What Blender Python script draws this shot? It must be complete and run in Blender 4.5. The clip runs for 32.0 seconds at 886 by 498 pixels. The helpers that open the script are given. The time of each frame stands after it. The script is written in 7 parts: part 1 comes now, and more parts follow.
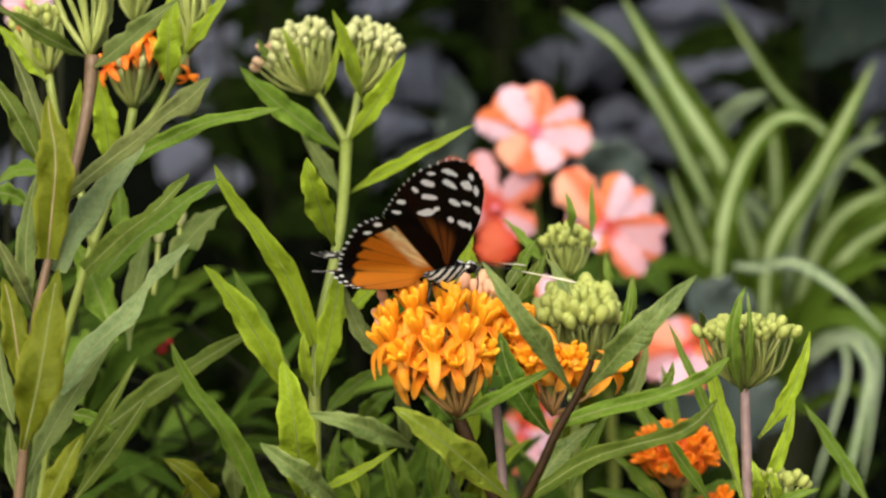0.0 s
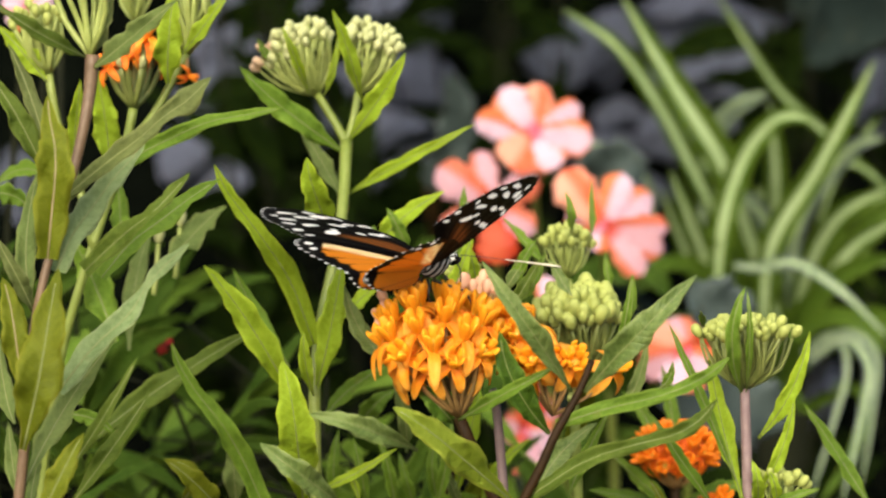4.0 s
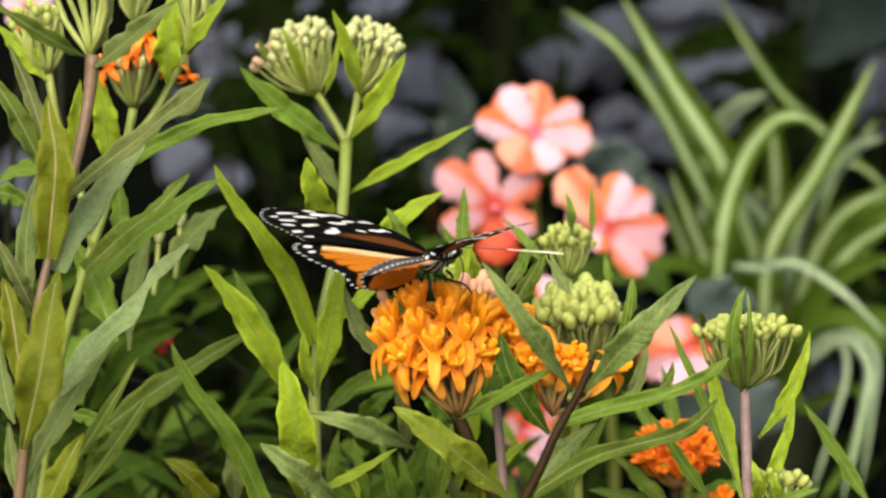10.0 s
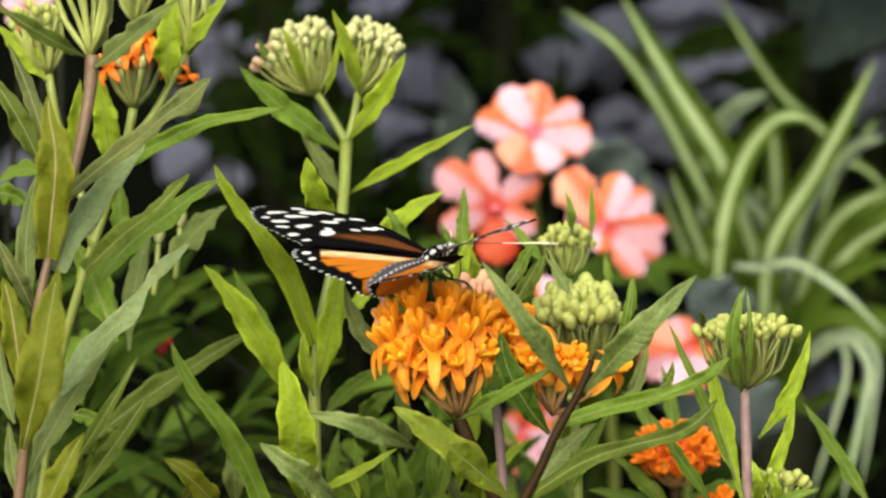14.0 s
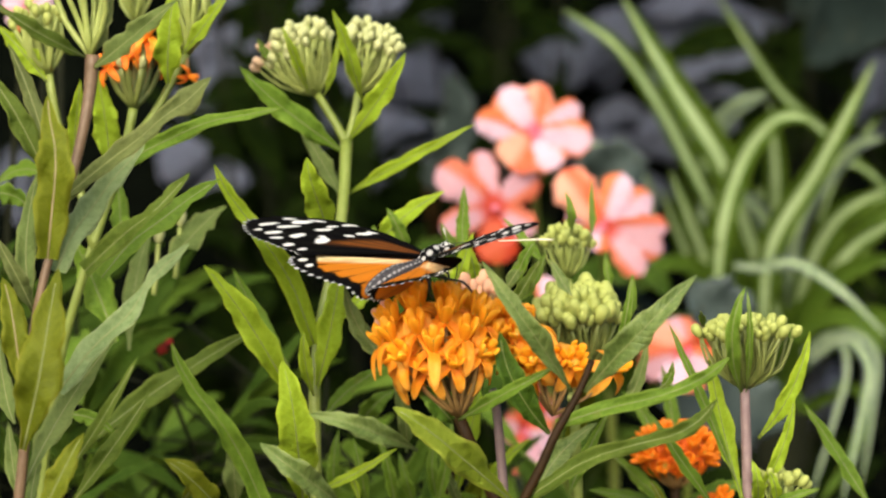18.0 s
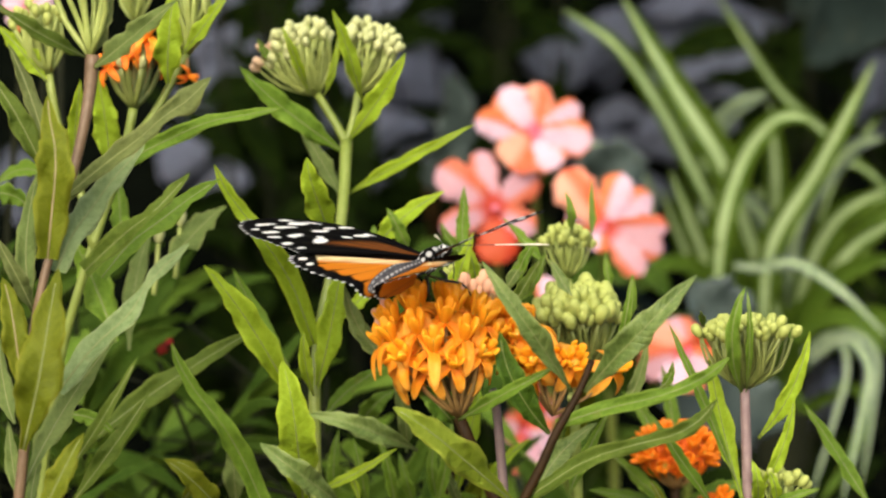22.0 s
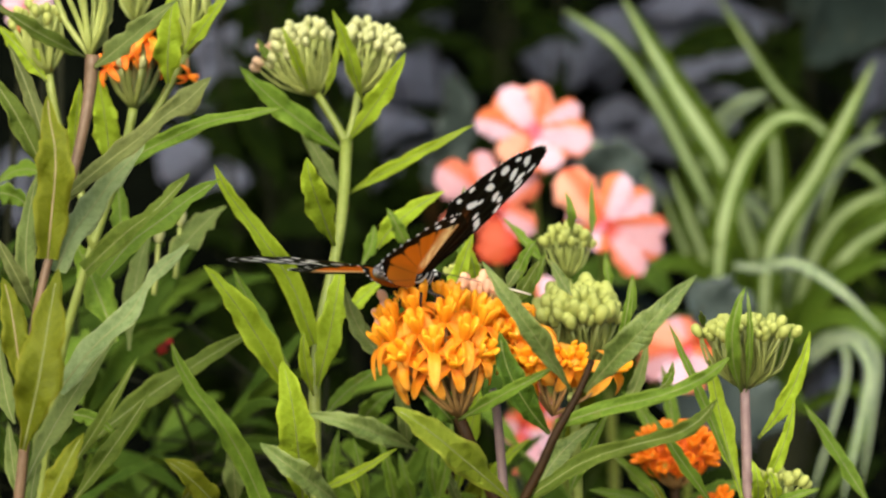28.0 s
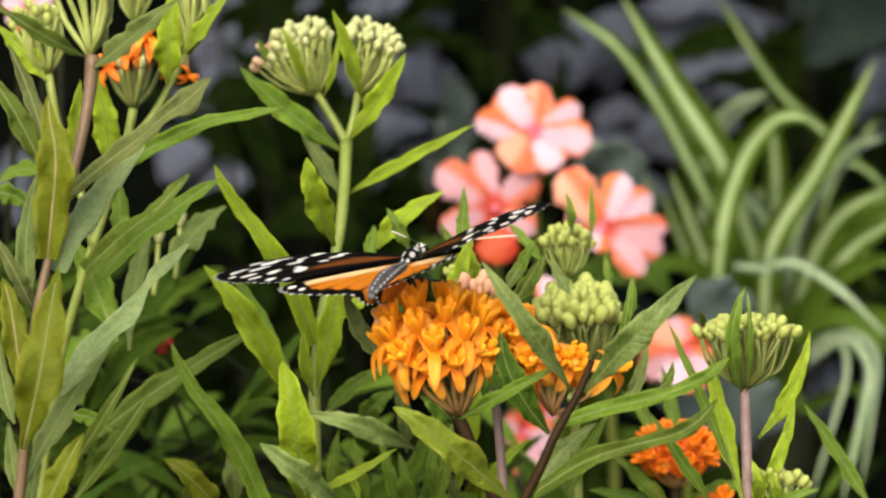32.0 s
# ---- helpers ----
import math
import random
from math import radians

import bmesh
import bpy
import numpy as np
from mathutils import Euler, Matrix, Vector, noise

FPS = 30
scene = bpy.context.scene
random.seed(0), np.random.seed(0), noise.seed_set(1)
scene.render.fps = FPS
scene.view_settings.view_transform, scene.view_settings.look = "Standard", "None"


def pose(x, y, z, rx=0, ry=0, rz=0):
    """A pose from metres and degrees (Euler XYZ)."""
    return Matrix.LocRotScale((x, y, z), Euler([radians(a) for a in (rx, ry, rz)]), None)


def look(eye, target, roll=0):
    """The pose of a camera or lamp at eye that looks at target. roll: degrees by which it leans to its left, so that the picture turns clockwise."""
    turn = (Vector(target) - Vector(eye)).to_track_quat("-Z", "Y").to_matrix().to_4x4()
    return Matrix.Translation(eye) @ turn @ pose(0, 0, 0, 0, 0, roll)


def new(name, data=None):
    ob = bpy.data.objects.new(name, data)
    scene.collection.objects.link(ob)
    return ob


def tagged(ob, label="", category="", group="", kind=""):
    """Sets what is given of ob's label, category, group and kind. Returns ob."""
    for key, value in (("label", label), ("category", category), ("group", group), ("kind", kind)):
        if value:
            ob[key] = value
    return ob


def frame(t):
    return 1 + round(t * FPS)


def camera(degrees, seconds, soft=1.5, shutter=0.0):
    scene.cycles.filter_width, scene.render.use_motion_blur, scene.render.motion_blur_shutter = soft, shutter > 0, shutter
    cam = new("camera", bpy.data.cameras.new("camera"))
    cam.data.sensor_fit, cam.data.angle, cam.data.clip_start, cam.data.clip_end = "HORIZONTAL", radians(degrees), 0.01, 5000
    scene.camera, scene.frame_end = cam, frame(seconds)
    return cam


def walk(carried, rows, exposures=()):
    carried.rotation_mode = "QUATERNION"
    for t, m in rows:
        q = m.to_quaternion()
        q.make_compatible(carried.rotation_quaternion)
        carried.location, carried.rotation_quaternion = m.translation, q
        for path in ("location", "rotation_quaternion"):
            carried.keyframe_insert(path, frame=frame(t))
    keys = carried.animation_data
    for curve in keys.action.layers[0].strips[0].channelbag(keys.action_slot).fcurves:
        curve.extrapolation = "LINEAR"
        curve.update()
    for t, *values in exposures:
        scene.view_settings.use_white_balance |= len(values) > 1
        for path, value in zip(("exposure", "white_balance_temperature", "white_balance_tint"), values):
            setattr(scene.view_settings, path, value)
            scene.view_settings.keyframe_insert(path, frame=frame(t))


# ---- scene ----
# A butterfly feeds on an orange milkweed head; the camera stands on a tripod and does not move.
cam = camera(18.0, 32.0, soft=2.35)
cam.data.dof.use_dof = True
cam.data.dof.focus_distance = 0.663
cam.data.dof.aperture_fstop = 16.0
walk(cam, [(0, look((0, -0.65655, 0.84227), (0, 0, 0.75))), (32.0, look((0, -0.65655, 0.84227), (0, 0, 0.75)))],
     exposures=((0, 0.74), (0.5, 0.81), (1.0, 0.87), (2.0, 0.89), (3.0, 0.94), (6.0, 0.91), (32.0, 0.91)))

# ---- light: bright overcast sky through a glass roof ----
world = bpy.data.worlds.new("sky")
scene.world = world
world.use_nodes = True
wn = world.node_tree.nodes
sky = wn.new("ShaderNodeTexSky")
sky.sky_type, sky.sun_disc = "NISHITA", False
sky.sun_elevation, sky.sun_rotation = radians(40), radians(194)
sky.air_density, sky.dust_density = 1.0, 4.0
wn["Background"].inputs["Strength"].default_value = 0.15
world.node_tree.links.new(sky.outputs[0], wn["Background"].inputs["Color"])
sun = new("sun", bpy.data.lights.new("sun", "SUN"))
sun.data.energy, sun.data.angle, sun.data.color = 2.6, radians(60), (1.0, 0.935, 0.82)
sun.matrix_basis = look((-0.25, -1.0, 0.86), (0, 0, 0))


# ---- materials ----
def ramp(nt, fac, stops):
    node = nt.nodes.new("ShaderNodeValToRGB")
    while len(node.color_ramp.elements) < len(stops):
        node.color_ramp.elements.new(0.5)
    for e, (p, col) in zip(node.color_ramp.elements, stops):
        e.position, e.color = p, (*col, 1)
    nt.links.new(fac, node.inputs[0])
    return node.outputs[0]


def math_node(nt, op, a, b=0.0):
    node = nt.nodes.new("ShaderNodeMath")
    node.operation = op
    for i, v in enumerate((a, b)):
        if isinstance(v, (int, float)):
            node.inputs[i].default_value = v
        else:
            nt.links.new(v, node.inputs[i])
    return node.outputs[0]


def mix_col(nt, fac, a, b, mode="MIX"):
    node = nt.nodes.new("ShaderNodeMix")
    node.data_type, node.blend_type = "RGBA", mode
    for i, v in ((0, fac), (6, a), (7, b)):
        if isinstance(v, (int, float)):
            node.inputs[i].default_value = v
        elif isinstance(v, tuple):
            node.inputs[i].default_value = (*v, 1)
        else:
            nt.links.new(v, node.inputs[i])
    return node.outputs[2]


def noise_tex(nt, scale, detail=4.0, rough=0.55, vec=None):
    node = nt.nodes.new("ShaderNodeTexNoise")
    node.inputs["Scale"].default_value, node.inputs["Detail"].default_value = scale, detail
    node.inputs["Roughness"].default_value = rough
    if vec is None:
        vec = nt.nodes.new("ShaderNodeTexCoord").outputs["Object"]
    nt.links.new(vec, node.inputs["Vector"])
    return node.outputs[0]


def surface(name, rough=0.5, spec=0.4):
    m = bpy.data.materials.new(name)
    m.use_nodes = True
    b = m.node_tree.nodes["Principled BSDF"]
    b.inputs["Roughness"].default_value, b.inputs["Specular IOR Level"].default_value = rough, spec
    return m, m.node_tree, b


def bump(nt, bsdf, height, strength, distance):
    node = nt.nodes.new("ShaderNodeBump")
    node.inputs["Strength"].default_value, node.inputs["Distance"].default_value = strength, distance
    nt.links.new(height, node.inputs["Height"])
    nt.links.new(node.outputs[0], bsdf.inputs["Normal"])


def let_light_through(m, colour, share):
    """Thin plant tissue: part of the light passes through."""
    nt = m.node_tree
    b, out = nt.nodes["Principled BSDF"], nt.nodes["Material Output"]
    tr, mx = nt.nodes.new("ShaderNodeBsdfTranslucent"), nt.nodes.new("ShaderNodeMixShader")
    mx.inputs[0].default_value = share
    if isinstance(colour, tuple):
        tr.inputs[0].default_value = (*colour, 1)
    else:
        nt.links.new(colour, tr.inputs[0])
    nt.links.new(b.outputs[0], mx.inputs[1])
    nt.links.new(tr.outputs[0], mx.inputs[2])
    nt.links.new(mx.outputs[0], out.inputs[0])


def leaf_mat(name, dark, light, glow, rough=0.5, share=0.35, vein=0.5, spec=0.12):
    """Leaf blade: mottled at two scales, fine side veins running to the margin, tissue that lets light through."""
    m, nt, b = surface(name, rough, spec)
    dark, light = (dark[0] * 0.91, dark[1] * 1.05, dark[2]), (light[0] * 0.91, light[1] * 1.05, light[2])
    uv = nt.nodes.new("ShaderNodeUVMap").outputs[0]
    sep = nt.nodes.new("ShaderNodeSeparateXYZ")
    nt.links.new(uv, sep.inputs[0])
    side = math_node(nt, "ABSOLUTE", math_node(nt, "SUBTRACT", sep.outputs[0], 0.5))
    n1, n2, n3 = noise_tex(nt, 70.0, 3.0), noise_tex(nt, 700.0, 4.0, 0.65), noise_tex(nt, 330.0, 2.0)
    sway = math_node(nt, "MULTIPLY", n1, 14.0)
    line = math_node(nt, "SINE", math_node(nt, "ADD", sway, math_node(nt, "MULTIPLY", math_node(nt, "SUBTRACT", sep.outputs[1], math_node(nt, "MULTIPLY", side, 0.16)), 120.0)))
    vn = math_node(nt, "POWER", math_node(nt, "MULTIPLY", math_node(nt, "ADD", line, 1.0), 0.5), 7.0)
    f = math_node(nt, "ADD", math_node(nt, "MULTIPLY", n1, 0.45), math_node(nt, "MULTIPLY", n2, 0.55))
    col = ramp(nt, f, ((0.40, dark), (0.59, light)))
    rnd = nt.nodes.new("ShaderNodeObjectInfo").outputs["Random"]
    col = mix_col(nt, math_node(nt, "MULTIPLY", rnd, 0.35), col, tuple(c * 0.62 for c in dark))
    col = mix_col(nt, math_node(nt, "MULTIPLY", vn, 0.22 * vein), col, tuple(min(1, c * 1.7) for c in light))
    # yellowing rim and tip
    rim = math_node(nt, "POWER", math_node(nt, "MULTIPLY", side, 2.0), 9.0)
    col = mix_col(nt, math_node(nt, "MULTIPLY", rim, 0.75), col, (min(1, light[0] * 1.55), min(1, light[1] * 1.35), light[2] * 1.5))
    spots = ramp(nt, noise_tex(nt, 260.0, 2.0), ((0.70, (0, 0, 0)), (0.76, (1, 1, 1))))
    col = mix_col(nt, math_node(nt, "MULTIPLY", spots, 0.35), col, (0.16, 0.12, 0.04))
    nt.links.new(col, b.inputs["Base Color"])
    nt.links.new(ramp(nt, n2, ((0.3, (rough - 0.08,) * 3), (0.7, (rough + 0.14,) * 3))), b.inputs["Roughness"])
    relief = math_node(nt, "ADD", math_node(nt, "MULTIPLY", n2, 0.7), math_node(nt, "MULTIPLY", n3, 1.4))
    bump(nt, b, math_node(nt, "SUBTRACT", relief, math_node(nt, "MULTIPLY", vn, 0.5 * vein)), 0.6, 0.0009)
    let_light_through(m, mix_col(nt, 0.5, col, glow), share)
    return m


def plain_mat(name, a, c, rough=0.5, scale=300.0, relief=0.3, depth=0.0004, share=0.0, glow=None, spec=0.4, big=40.0):
    m, nt, b = surface(name, rough, spec)
    n1, n2 = noise_tex(nt, scale, 4.0), noise_tex(nt, big, 3.0)
    f = math_node(nt, "ADD", math_node(nt, "MULTIPLY", n1, 0.5), math_node(nt, "MULTIPLY", n2, 0.5))
    col = ramp(nt, f, ((0.36, a), (0.64, c)))
    rnd = nt.nodes.new("ShaderNodeObjectInfo").outputs["Random"]
    col = mix_col(nt, math_node(nt, "MULTIPLY", rnd, 0.3), col, a)
    nt.links.new(col, b.inputs["Base Color"])
    bump(nt, b, n1, relief, depth)
    if share:
        let_light_through(m, glow or c, share)
    return m


def stripe_mat(name, centre, edge, throat, low, high, rough=0.45, share=0.35, deep=0.30):
    """Flower petal: pale centre, coloured margins that wander, deep throat; from the petal's own u, v."""
    m, nt, b = surface(name, rough, 0.3)
    uv = nt.nodes.new("ShaderNodeUVMap").outputs[0]
    sep = nt.nodes.new("ShaderNodeSeparateXYZ")
    nt.links.new(uv, sep.inputs[0])
    rnd = nt.nodes.new("ShaderNodeObjectInfo").outputs["Random"]
    shift = math_node(nt, "MULTIPLY", math_node(nt, "SUBTRACT", rnd, 0.5), 0.5)
    nz = math_node(nt, "MULTIPLY", math_node(nt, "SUBTRACT", noise_tex(nt, 60.0, 3.0), 0.5), 0.35)
    side = math_node(nt, "ABSOLUTE", math_node(nt, "ADD", math_node(nt, "SUBTRACT", sep.outputs[0], 0.5), math_node(nt, "ADD", shift, nz)))
    col = ramp(nt, side, ((low, centre), (high, edge)))
    fibre = nt.nodes.new("ShaderNodeTexNoise")
    mp = nt.nodes.new("ShaderNodeMapping")
    mp.inputs["Scale"].default_value = (40, 2, 1)
    nt.links.new(uv, mp.inputs["Vector"])
    nt.links.new(mp.outputs[0], fibre.inputs["Vector"])
    fibre.inputs["Scale"].default_value = 1.0
    col = mix_col(nt, math_node(nt, "MULTIPLY", ramp(nt, fibre.outputs[0], ((0.45, (0, 0, 0)), (0.7, (1, 1, 1)))), 0.25), col, edge)
    col = mix_col(nt, ramp(nt, sep.outputs[1], ((deep * 0.4, (1, 1, 1)), (deep, (0, 0, 0)))), col, throat)
    nt.links.new(col, b.inputs["Base Color"])
    bump(nt, b, fibre.outputs[0], 0.35, 0.0006)
    let_light_through(m, col, share)
    return m



def petal_mat(name, base, mid, tip, share=0.45):
    """Milkweed petal: deeper at its foot, yellow towards the point, fine lengthwise lines."""
    m, nt, b = surface(name, 0.45, 0.3)
    uv = nt.nodes.new("ShaderNodeUVMap").outputs[0]
    sep = nt.nodes.new("ShaderNodeSeparateXYZ")
    nt.links.new(uv, sep.inputs[0])
    fibre = nt.nodes.new("ShaderNodeTexNoise")
    mp = nt.nodes.new("ShaderNodeMapping")
    mp.inputs["Scale"].default_value = (14, 1.5, 1)
    nt.links.new(uv, mp.inputs["Vector"])
    nt.links.new(mp.outputs[0], fibre.inputs["Vector"])
    fibre.inputs["Scale"].default_value = 1.0
    rnd = nt.nodes.new("ShaderNodeObjectInfo").outputs["Random"]
    shift = math_node(nt, "MULTIPLY", math_node(nt, "SUBTRACT", rnd, 0.5), 0.4)
    mott = math_node(nt, "MULTIPLY", math_node(nt, "SUBTRACT", noise_tex(nt, 420.0, 3.0), 0.5), 0.8)
    col = ramp(nt, math_node(nt, "ADD", math_node(nt, "ADD", sep.outputs[1], shift), mott), ((0.05, base), (0.5, mid), (0.95, tip)))
    col = mix_col(nt, math_node(nt, "MULTIPLY", ramp(nt, fibre.outputs[0], ((0.45, (0, 0, 0)), (0.65, (1, 1, 1)))), 0.35), col, base)
    nt.links.new(col, b.inputs["Base Color"])
    bump(nt, b, fibre.outputs[0], 0.5, 0.0004)
    let_light_through(m, col, share)
    return m


M = {
    "leaf": leaf_mat("milkweed_leaf_upper", (0.09217, 0.1465, 0.0119), (0.1691, 0.2408, 0.0272), (0.3277, 0.4606, 0.0255), share=0.36, vein=0.3),
    "under": leaf_mat("milkweed_leaf_lower", (0.1017, 0.1272, 0.0309), (0.177, 0.2003, 0.05587), (0.2261, 0.2941, 0.02972), 0.6, 0.3, 0.3),
    "yellow": leaf_mat("young_leaf_upper", (0.1012, 0.1097, 0.00443), (0.1611, 0.1646, 0.01108), (0.3297, 0.3219, 0.007753), share=0.36, vein=0.3),
    "silver": leaf_mat("downy_leaf_lower", (0.144, 0.1816, 0.06921), (0.2505, 0.286, 0.1235), (0.2987, 0.3961, 0.089), 0.65, 0.3, 0.3),
    "gold": leaf_mat("yellowing_leaf_upper", (0.161, 0.1898, 0.0138), (0.2587, 0.2818, 0.0299), (0.483, 0.506, 0.023), share=0.36, vein=0.3),
    "grey": leaf_mat("greyish_leaf_upper", (0.08204, 0.09065, 0.02381), (0.1446, 0.15, 0.04554), (0.1815, 0.2163, 0.03106), 0.6, 0.3, 0.3),
    "blue": leaf_mat("mature_leaf_upper", (0.09704, 0.1348, 0.0255), (0.1979, 0.2285, 0.06), (0.228, 0.3248, 0.05), 0.45, 0.3, 0.6, 0.35),
    "lime": leaf_mat("fresh_leaf_upper", (0.2477, 0.3151, 0.01307), (0.3804, 0.46, 0.03267), (0.6686, 0.8161, 0.03267), 0.5, 0.42, 0.4),
    # Olive leaf green, darkened to carry the shade on low leaves.
    "olive": leaf_mat("olive_shade_leaf_upper", (0.063, 0.0882, 0.009), (0.1125, 0.1395, 0.0198), (0.198, 0.252, 0.018), 0.55, 0.35, 0.4),
    # Darker copy of the leaf green: shade under the head put into colour.
    "deep": leaf_mat("shade_tinted_leaf_upper", (0.036, 0.0696, 0.006), (0.084, 0.132, 0.012), (0.108, 0.18, 0.012), 0.45, 0.2, 0.3),
    # Undergrowth green, its colour dimmed to carry the shade between the plants.
    "dim": leaf_mat("shade_dimmed_undergrowth_leaf", (0.0244, 0.04637, 0.004637), (0.061, 0.09428, 0.01159), (0.09329, 0.1469, 0.009274), 0.6, 0.25, 0.3, 0.04),
    # Evergreen leaves: near-black, with the deep shade before the bank in their colour.
    "murk": leaf_mat("shade_black_evergreen_leaf", (0.002, 0.004, 0.0004), (0.0088, 0.0152, 0.0016), (0.008, 0.018, 0.0016), 0.8, 0.1, 0.3, 0.02),
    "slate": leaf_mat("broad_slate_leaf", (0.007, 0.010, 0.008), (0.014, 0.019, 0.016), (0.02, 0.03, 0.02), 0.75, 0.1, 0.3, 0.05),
    "mist": leaf_mat("pale_slate_leaf", (0.036, 0.046, 0.042), (0.062, 0.074, 0.066), (0.05, 0.07, 0.05), 0.6, 0.12, 0.3, 0.2),
    "rib": plain_mat("leaf_midrib", (0.17, 0.20, 0.055), (0.26, 0.28, 0.10), 0.5, 600.0, share=0.2),
    "pinkrib": plain_mat("pinkish_midrib", (0.34, 0.24, 0.13), (0.42, 0.32, 0.18), 0.5, 600.0, share=0.2),
    "stem": plain_mat("green_stem", (0.1421, 0.1881, 0.02422), (0.2257, 0.2651, 0.05652), 0.5, 500.0, share=0.15),
    "pinkstem": plain_mat("pinkish_stem", (0.0952, 0.0578, 0.0256), (0.1564, 0.0986, 0.0512), 0.5, 500.0),
    "mauve": plain_mat("mauve_stem", (0.17, 0.1105, 0.102), (0.255, 0.1785, 0.153), 0.5, 500.0),
    "brown": plain_mat("brown_stem", (0.01267, 0.00616, 0.00096), (0.03168, 0.01584, 0.00336), 0.6, 500.0, spec=0.12),
    "woody": plain_mat("dark_twig", (0.005, 0.006, 0.002), (0.014, 0.015, 0.005), 0.8, 500.0, spec=0.1),
    "pedicel": plain_mat("green_flower_stalk", (0.24, 0.29, 0.06), (0.36, 0.40, 0.11), 0.5, 600.0, share=0.2),
    # Darker copy of the green flower stalk, part olive colour, part painted shade.
    "shadestalk": plain_mat("olive_shade_flower_stalk", (0.13, 0.155, 0.03), (0.21, 0.235, 0.06), 0.5, 600.0, share=0.15),
    "redpedicel": plain_mat("reddish_flower_stalk", (0.252, 0.135, 0.0405), (0.35, 0.234, 0.0765), 0.5, 600.0, share=0.2),
    "bud": plain_mat("cream_green_bud", (0.3612, 0.3956, 0.129), (0.5676, 0.5676, 0.2924), 0.5, 500.0, share=0.15, big=150.0),
    "greenbud": plain_mat("green_bud", (0.2772, 0.3192, 0.06), (0.42, 0.4536, 0.12), 0.5, 500.0, share=0.15, big=150.0),
    "pinkbud": plain_mat("pink_tinged_bud", (0.58, 0.36, 0.20), (0.68, 0.52, 0.33), 0.5, 500.0, share=0.15, big=150.0),
    "peachbud": plain_mat("peach_bud", (0.86, 0.46, 0.25), (0.94, 0.62, 0.40), 0.5, 500.0, share=0.35, big=150.0),
    "petal": petal_mat("orange_petal", (0.88, 0.28, 0.008), (0.94, 0.41, 0.020), (0.97, 0.55, 0.08)),
    "hood": plain_mat("orange_yellow_hood", (0.92, 0.3922, 0.01), (0.98, 0.5618, 0.04), 0.4, 500.0, 0.3, 0.0003, 0.45, (1.0, 0.60, 0.02), big=120.0),
    "redhood": plain_mat("red_orange_hood", (0.88, 0.24, 0.008), (0.96, 0.36, 0.02), 0.45, 500.0, 0.3, 0.0003, 0.35, (0.98, 0.35, 0.01), big=120.0),
    "column": plain_mat("yellow_green_column", (0.55, 0.42, 0.04), (0.70, 0.55, 0.08), 0.4, 500.0),
    "redpetal": petal_mat("red_orange_petal", (0.72, 0.12, 0.006), (0.86, 0.20, 0.010), (0.92, 0.30, 0.02), 0.35),
    "striped": stripe_mat("salmon_striped_petal", (0.6256, 0.4465, 0.5225), (0.72, 0.19, 0.06), (0.66, 0.10, 0.15), 0.29, 0.42, deep=0.20),
    "salmon": stripe_mat("salmon_petal", (0.522, 0.306, 0.342), (0.558, 0.135, 0.063), (0.52, 0.06, 0.03), 0.25, 0.44, deep=0.34),
    "tangerine": stripe_mat("orange_petal_pink_edge", (0.7219, 0.1181, 0.0315), (0.74, 0.34, 0.22), (0.62, 0.10, 0.05), 0.11, 0.29, deep=0.2),
    "ember": stripe_mat("deep_orange_petal", (0.468, 0.0663, 0.01248), (0.4368, 0.039, 0.0078), (0.3276, 0.0156, 0.00468), 0.2, 0.4),
    "crimson": stripe_mat("dark_red_petal", (0.28, 0.012, 0.008), (0.22, 0.01, 0.006), (0.15, 0.006, 0.004), 0.2, 0.4),
    "pistil": plain_mat("pink_flower_eye", (0.52, 0.11, 0.17), (0.64, 0.22, 0.27), 0.5, 500.0),
    "strap": leaf_mat("strap_leaf_green", (0.04915, 0.08233, 0.007073), (0.08961, 0.133, 0.01335), (0.1272, 0.2028, 0.01179), 0.4, 0.3, 0.0),
    "cream": leaf_mat("strap_leaf_cream", (0.4132, 0.4838, 0.2154), (0.5984, 0.6451, 0.3424), (0.6269, 0.6719, 0.3044), 0.4, 0.35, 0.0),
    "chalk": leaf_mat("strap_leaf_whitish", (0.1122, 0.1353, 0.1056), (0.198, 0.2145, 0.1782), (0.1716, 0.2046, 0.1452), 0.4, 0.35, 0.0),
    "rock": plain_mat("grey_stone", (0.07686, 0.08692, 0.1191), (0.2651, 0.2921, 0.373), 0.85, 45.0, 0.8, 0.012, spec=0.15, big=9.0),
    # Earth of the bank: shade in the stone gaps painted as near-black.
    "crevice": plain_mat("shade_black_earth", (0.0007, 0.0010, 0.0007), (0.0028, 0.0038, 0.0024), 0.95, 60.0, 0.8, 0.01, spec=0.0, big=8.0),
    "soil": plain_mat("garden_soil", (0.02, 0.014, 0.009), (0.055, 0.04, 0.026), 0.95, 80.0, 0.9, 0.012, spec=0.0, big=5.0),
    "chitin": plain_mat("black_leg_shell", (0.008, 0.007, 0.006), (0.02, 0.017, 0.014), 0.35, 900.0),
    "ivory": plain_mat("pale_antenna", (0.55, 0.50, 0.36), (0.70, 0.66, 0.50), 0.5, 900.0),
}
scale_paint = bpy.data.materials.new("butterfly_scales")
scale_paint.use_nodes = True
_nt = scale_paint.node_tree
_b = _nt.nodes["Principled BSDF"]
_at = _nt.nodes.new("ShaderNodeAttribute")
_at.attribute_name = "scales"
_n = noise_tex(_nt, 3500.0, 3.0)
_nt.links.new(mix_col(_nt, 0.18, _at.outputs["Color"], ramp(_nt, _n, ((0.3, (0.45, 0.45, 0.45)), (0.7, (1, 1, 1)))), "MULTIPLY"), _b.inputs["Base Color"])
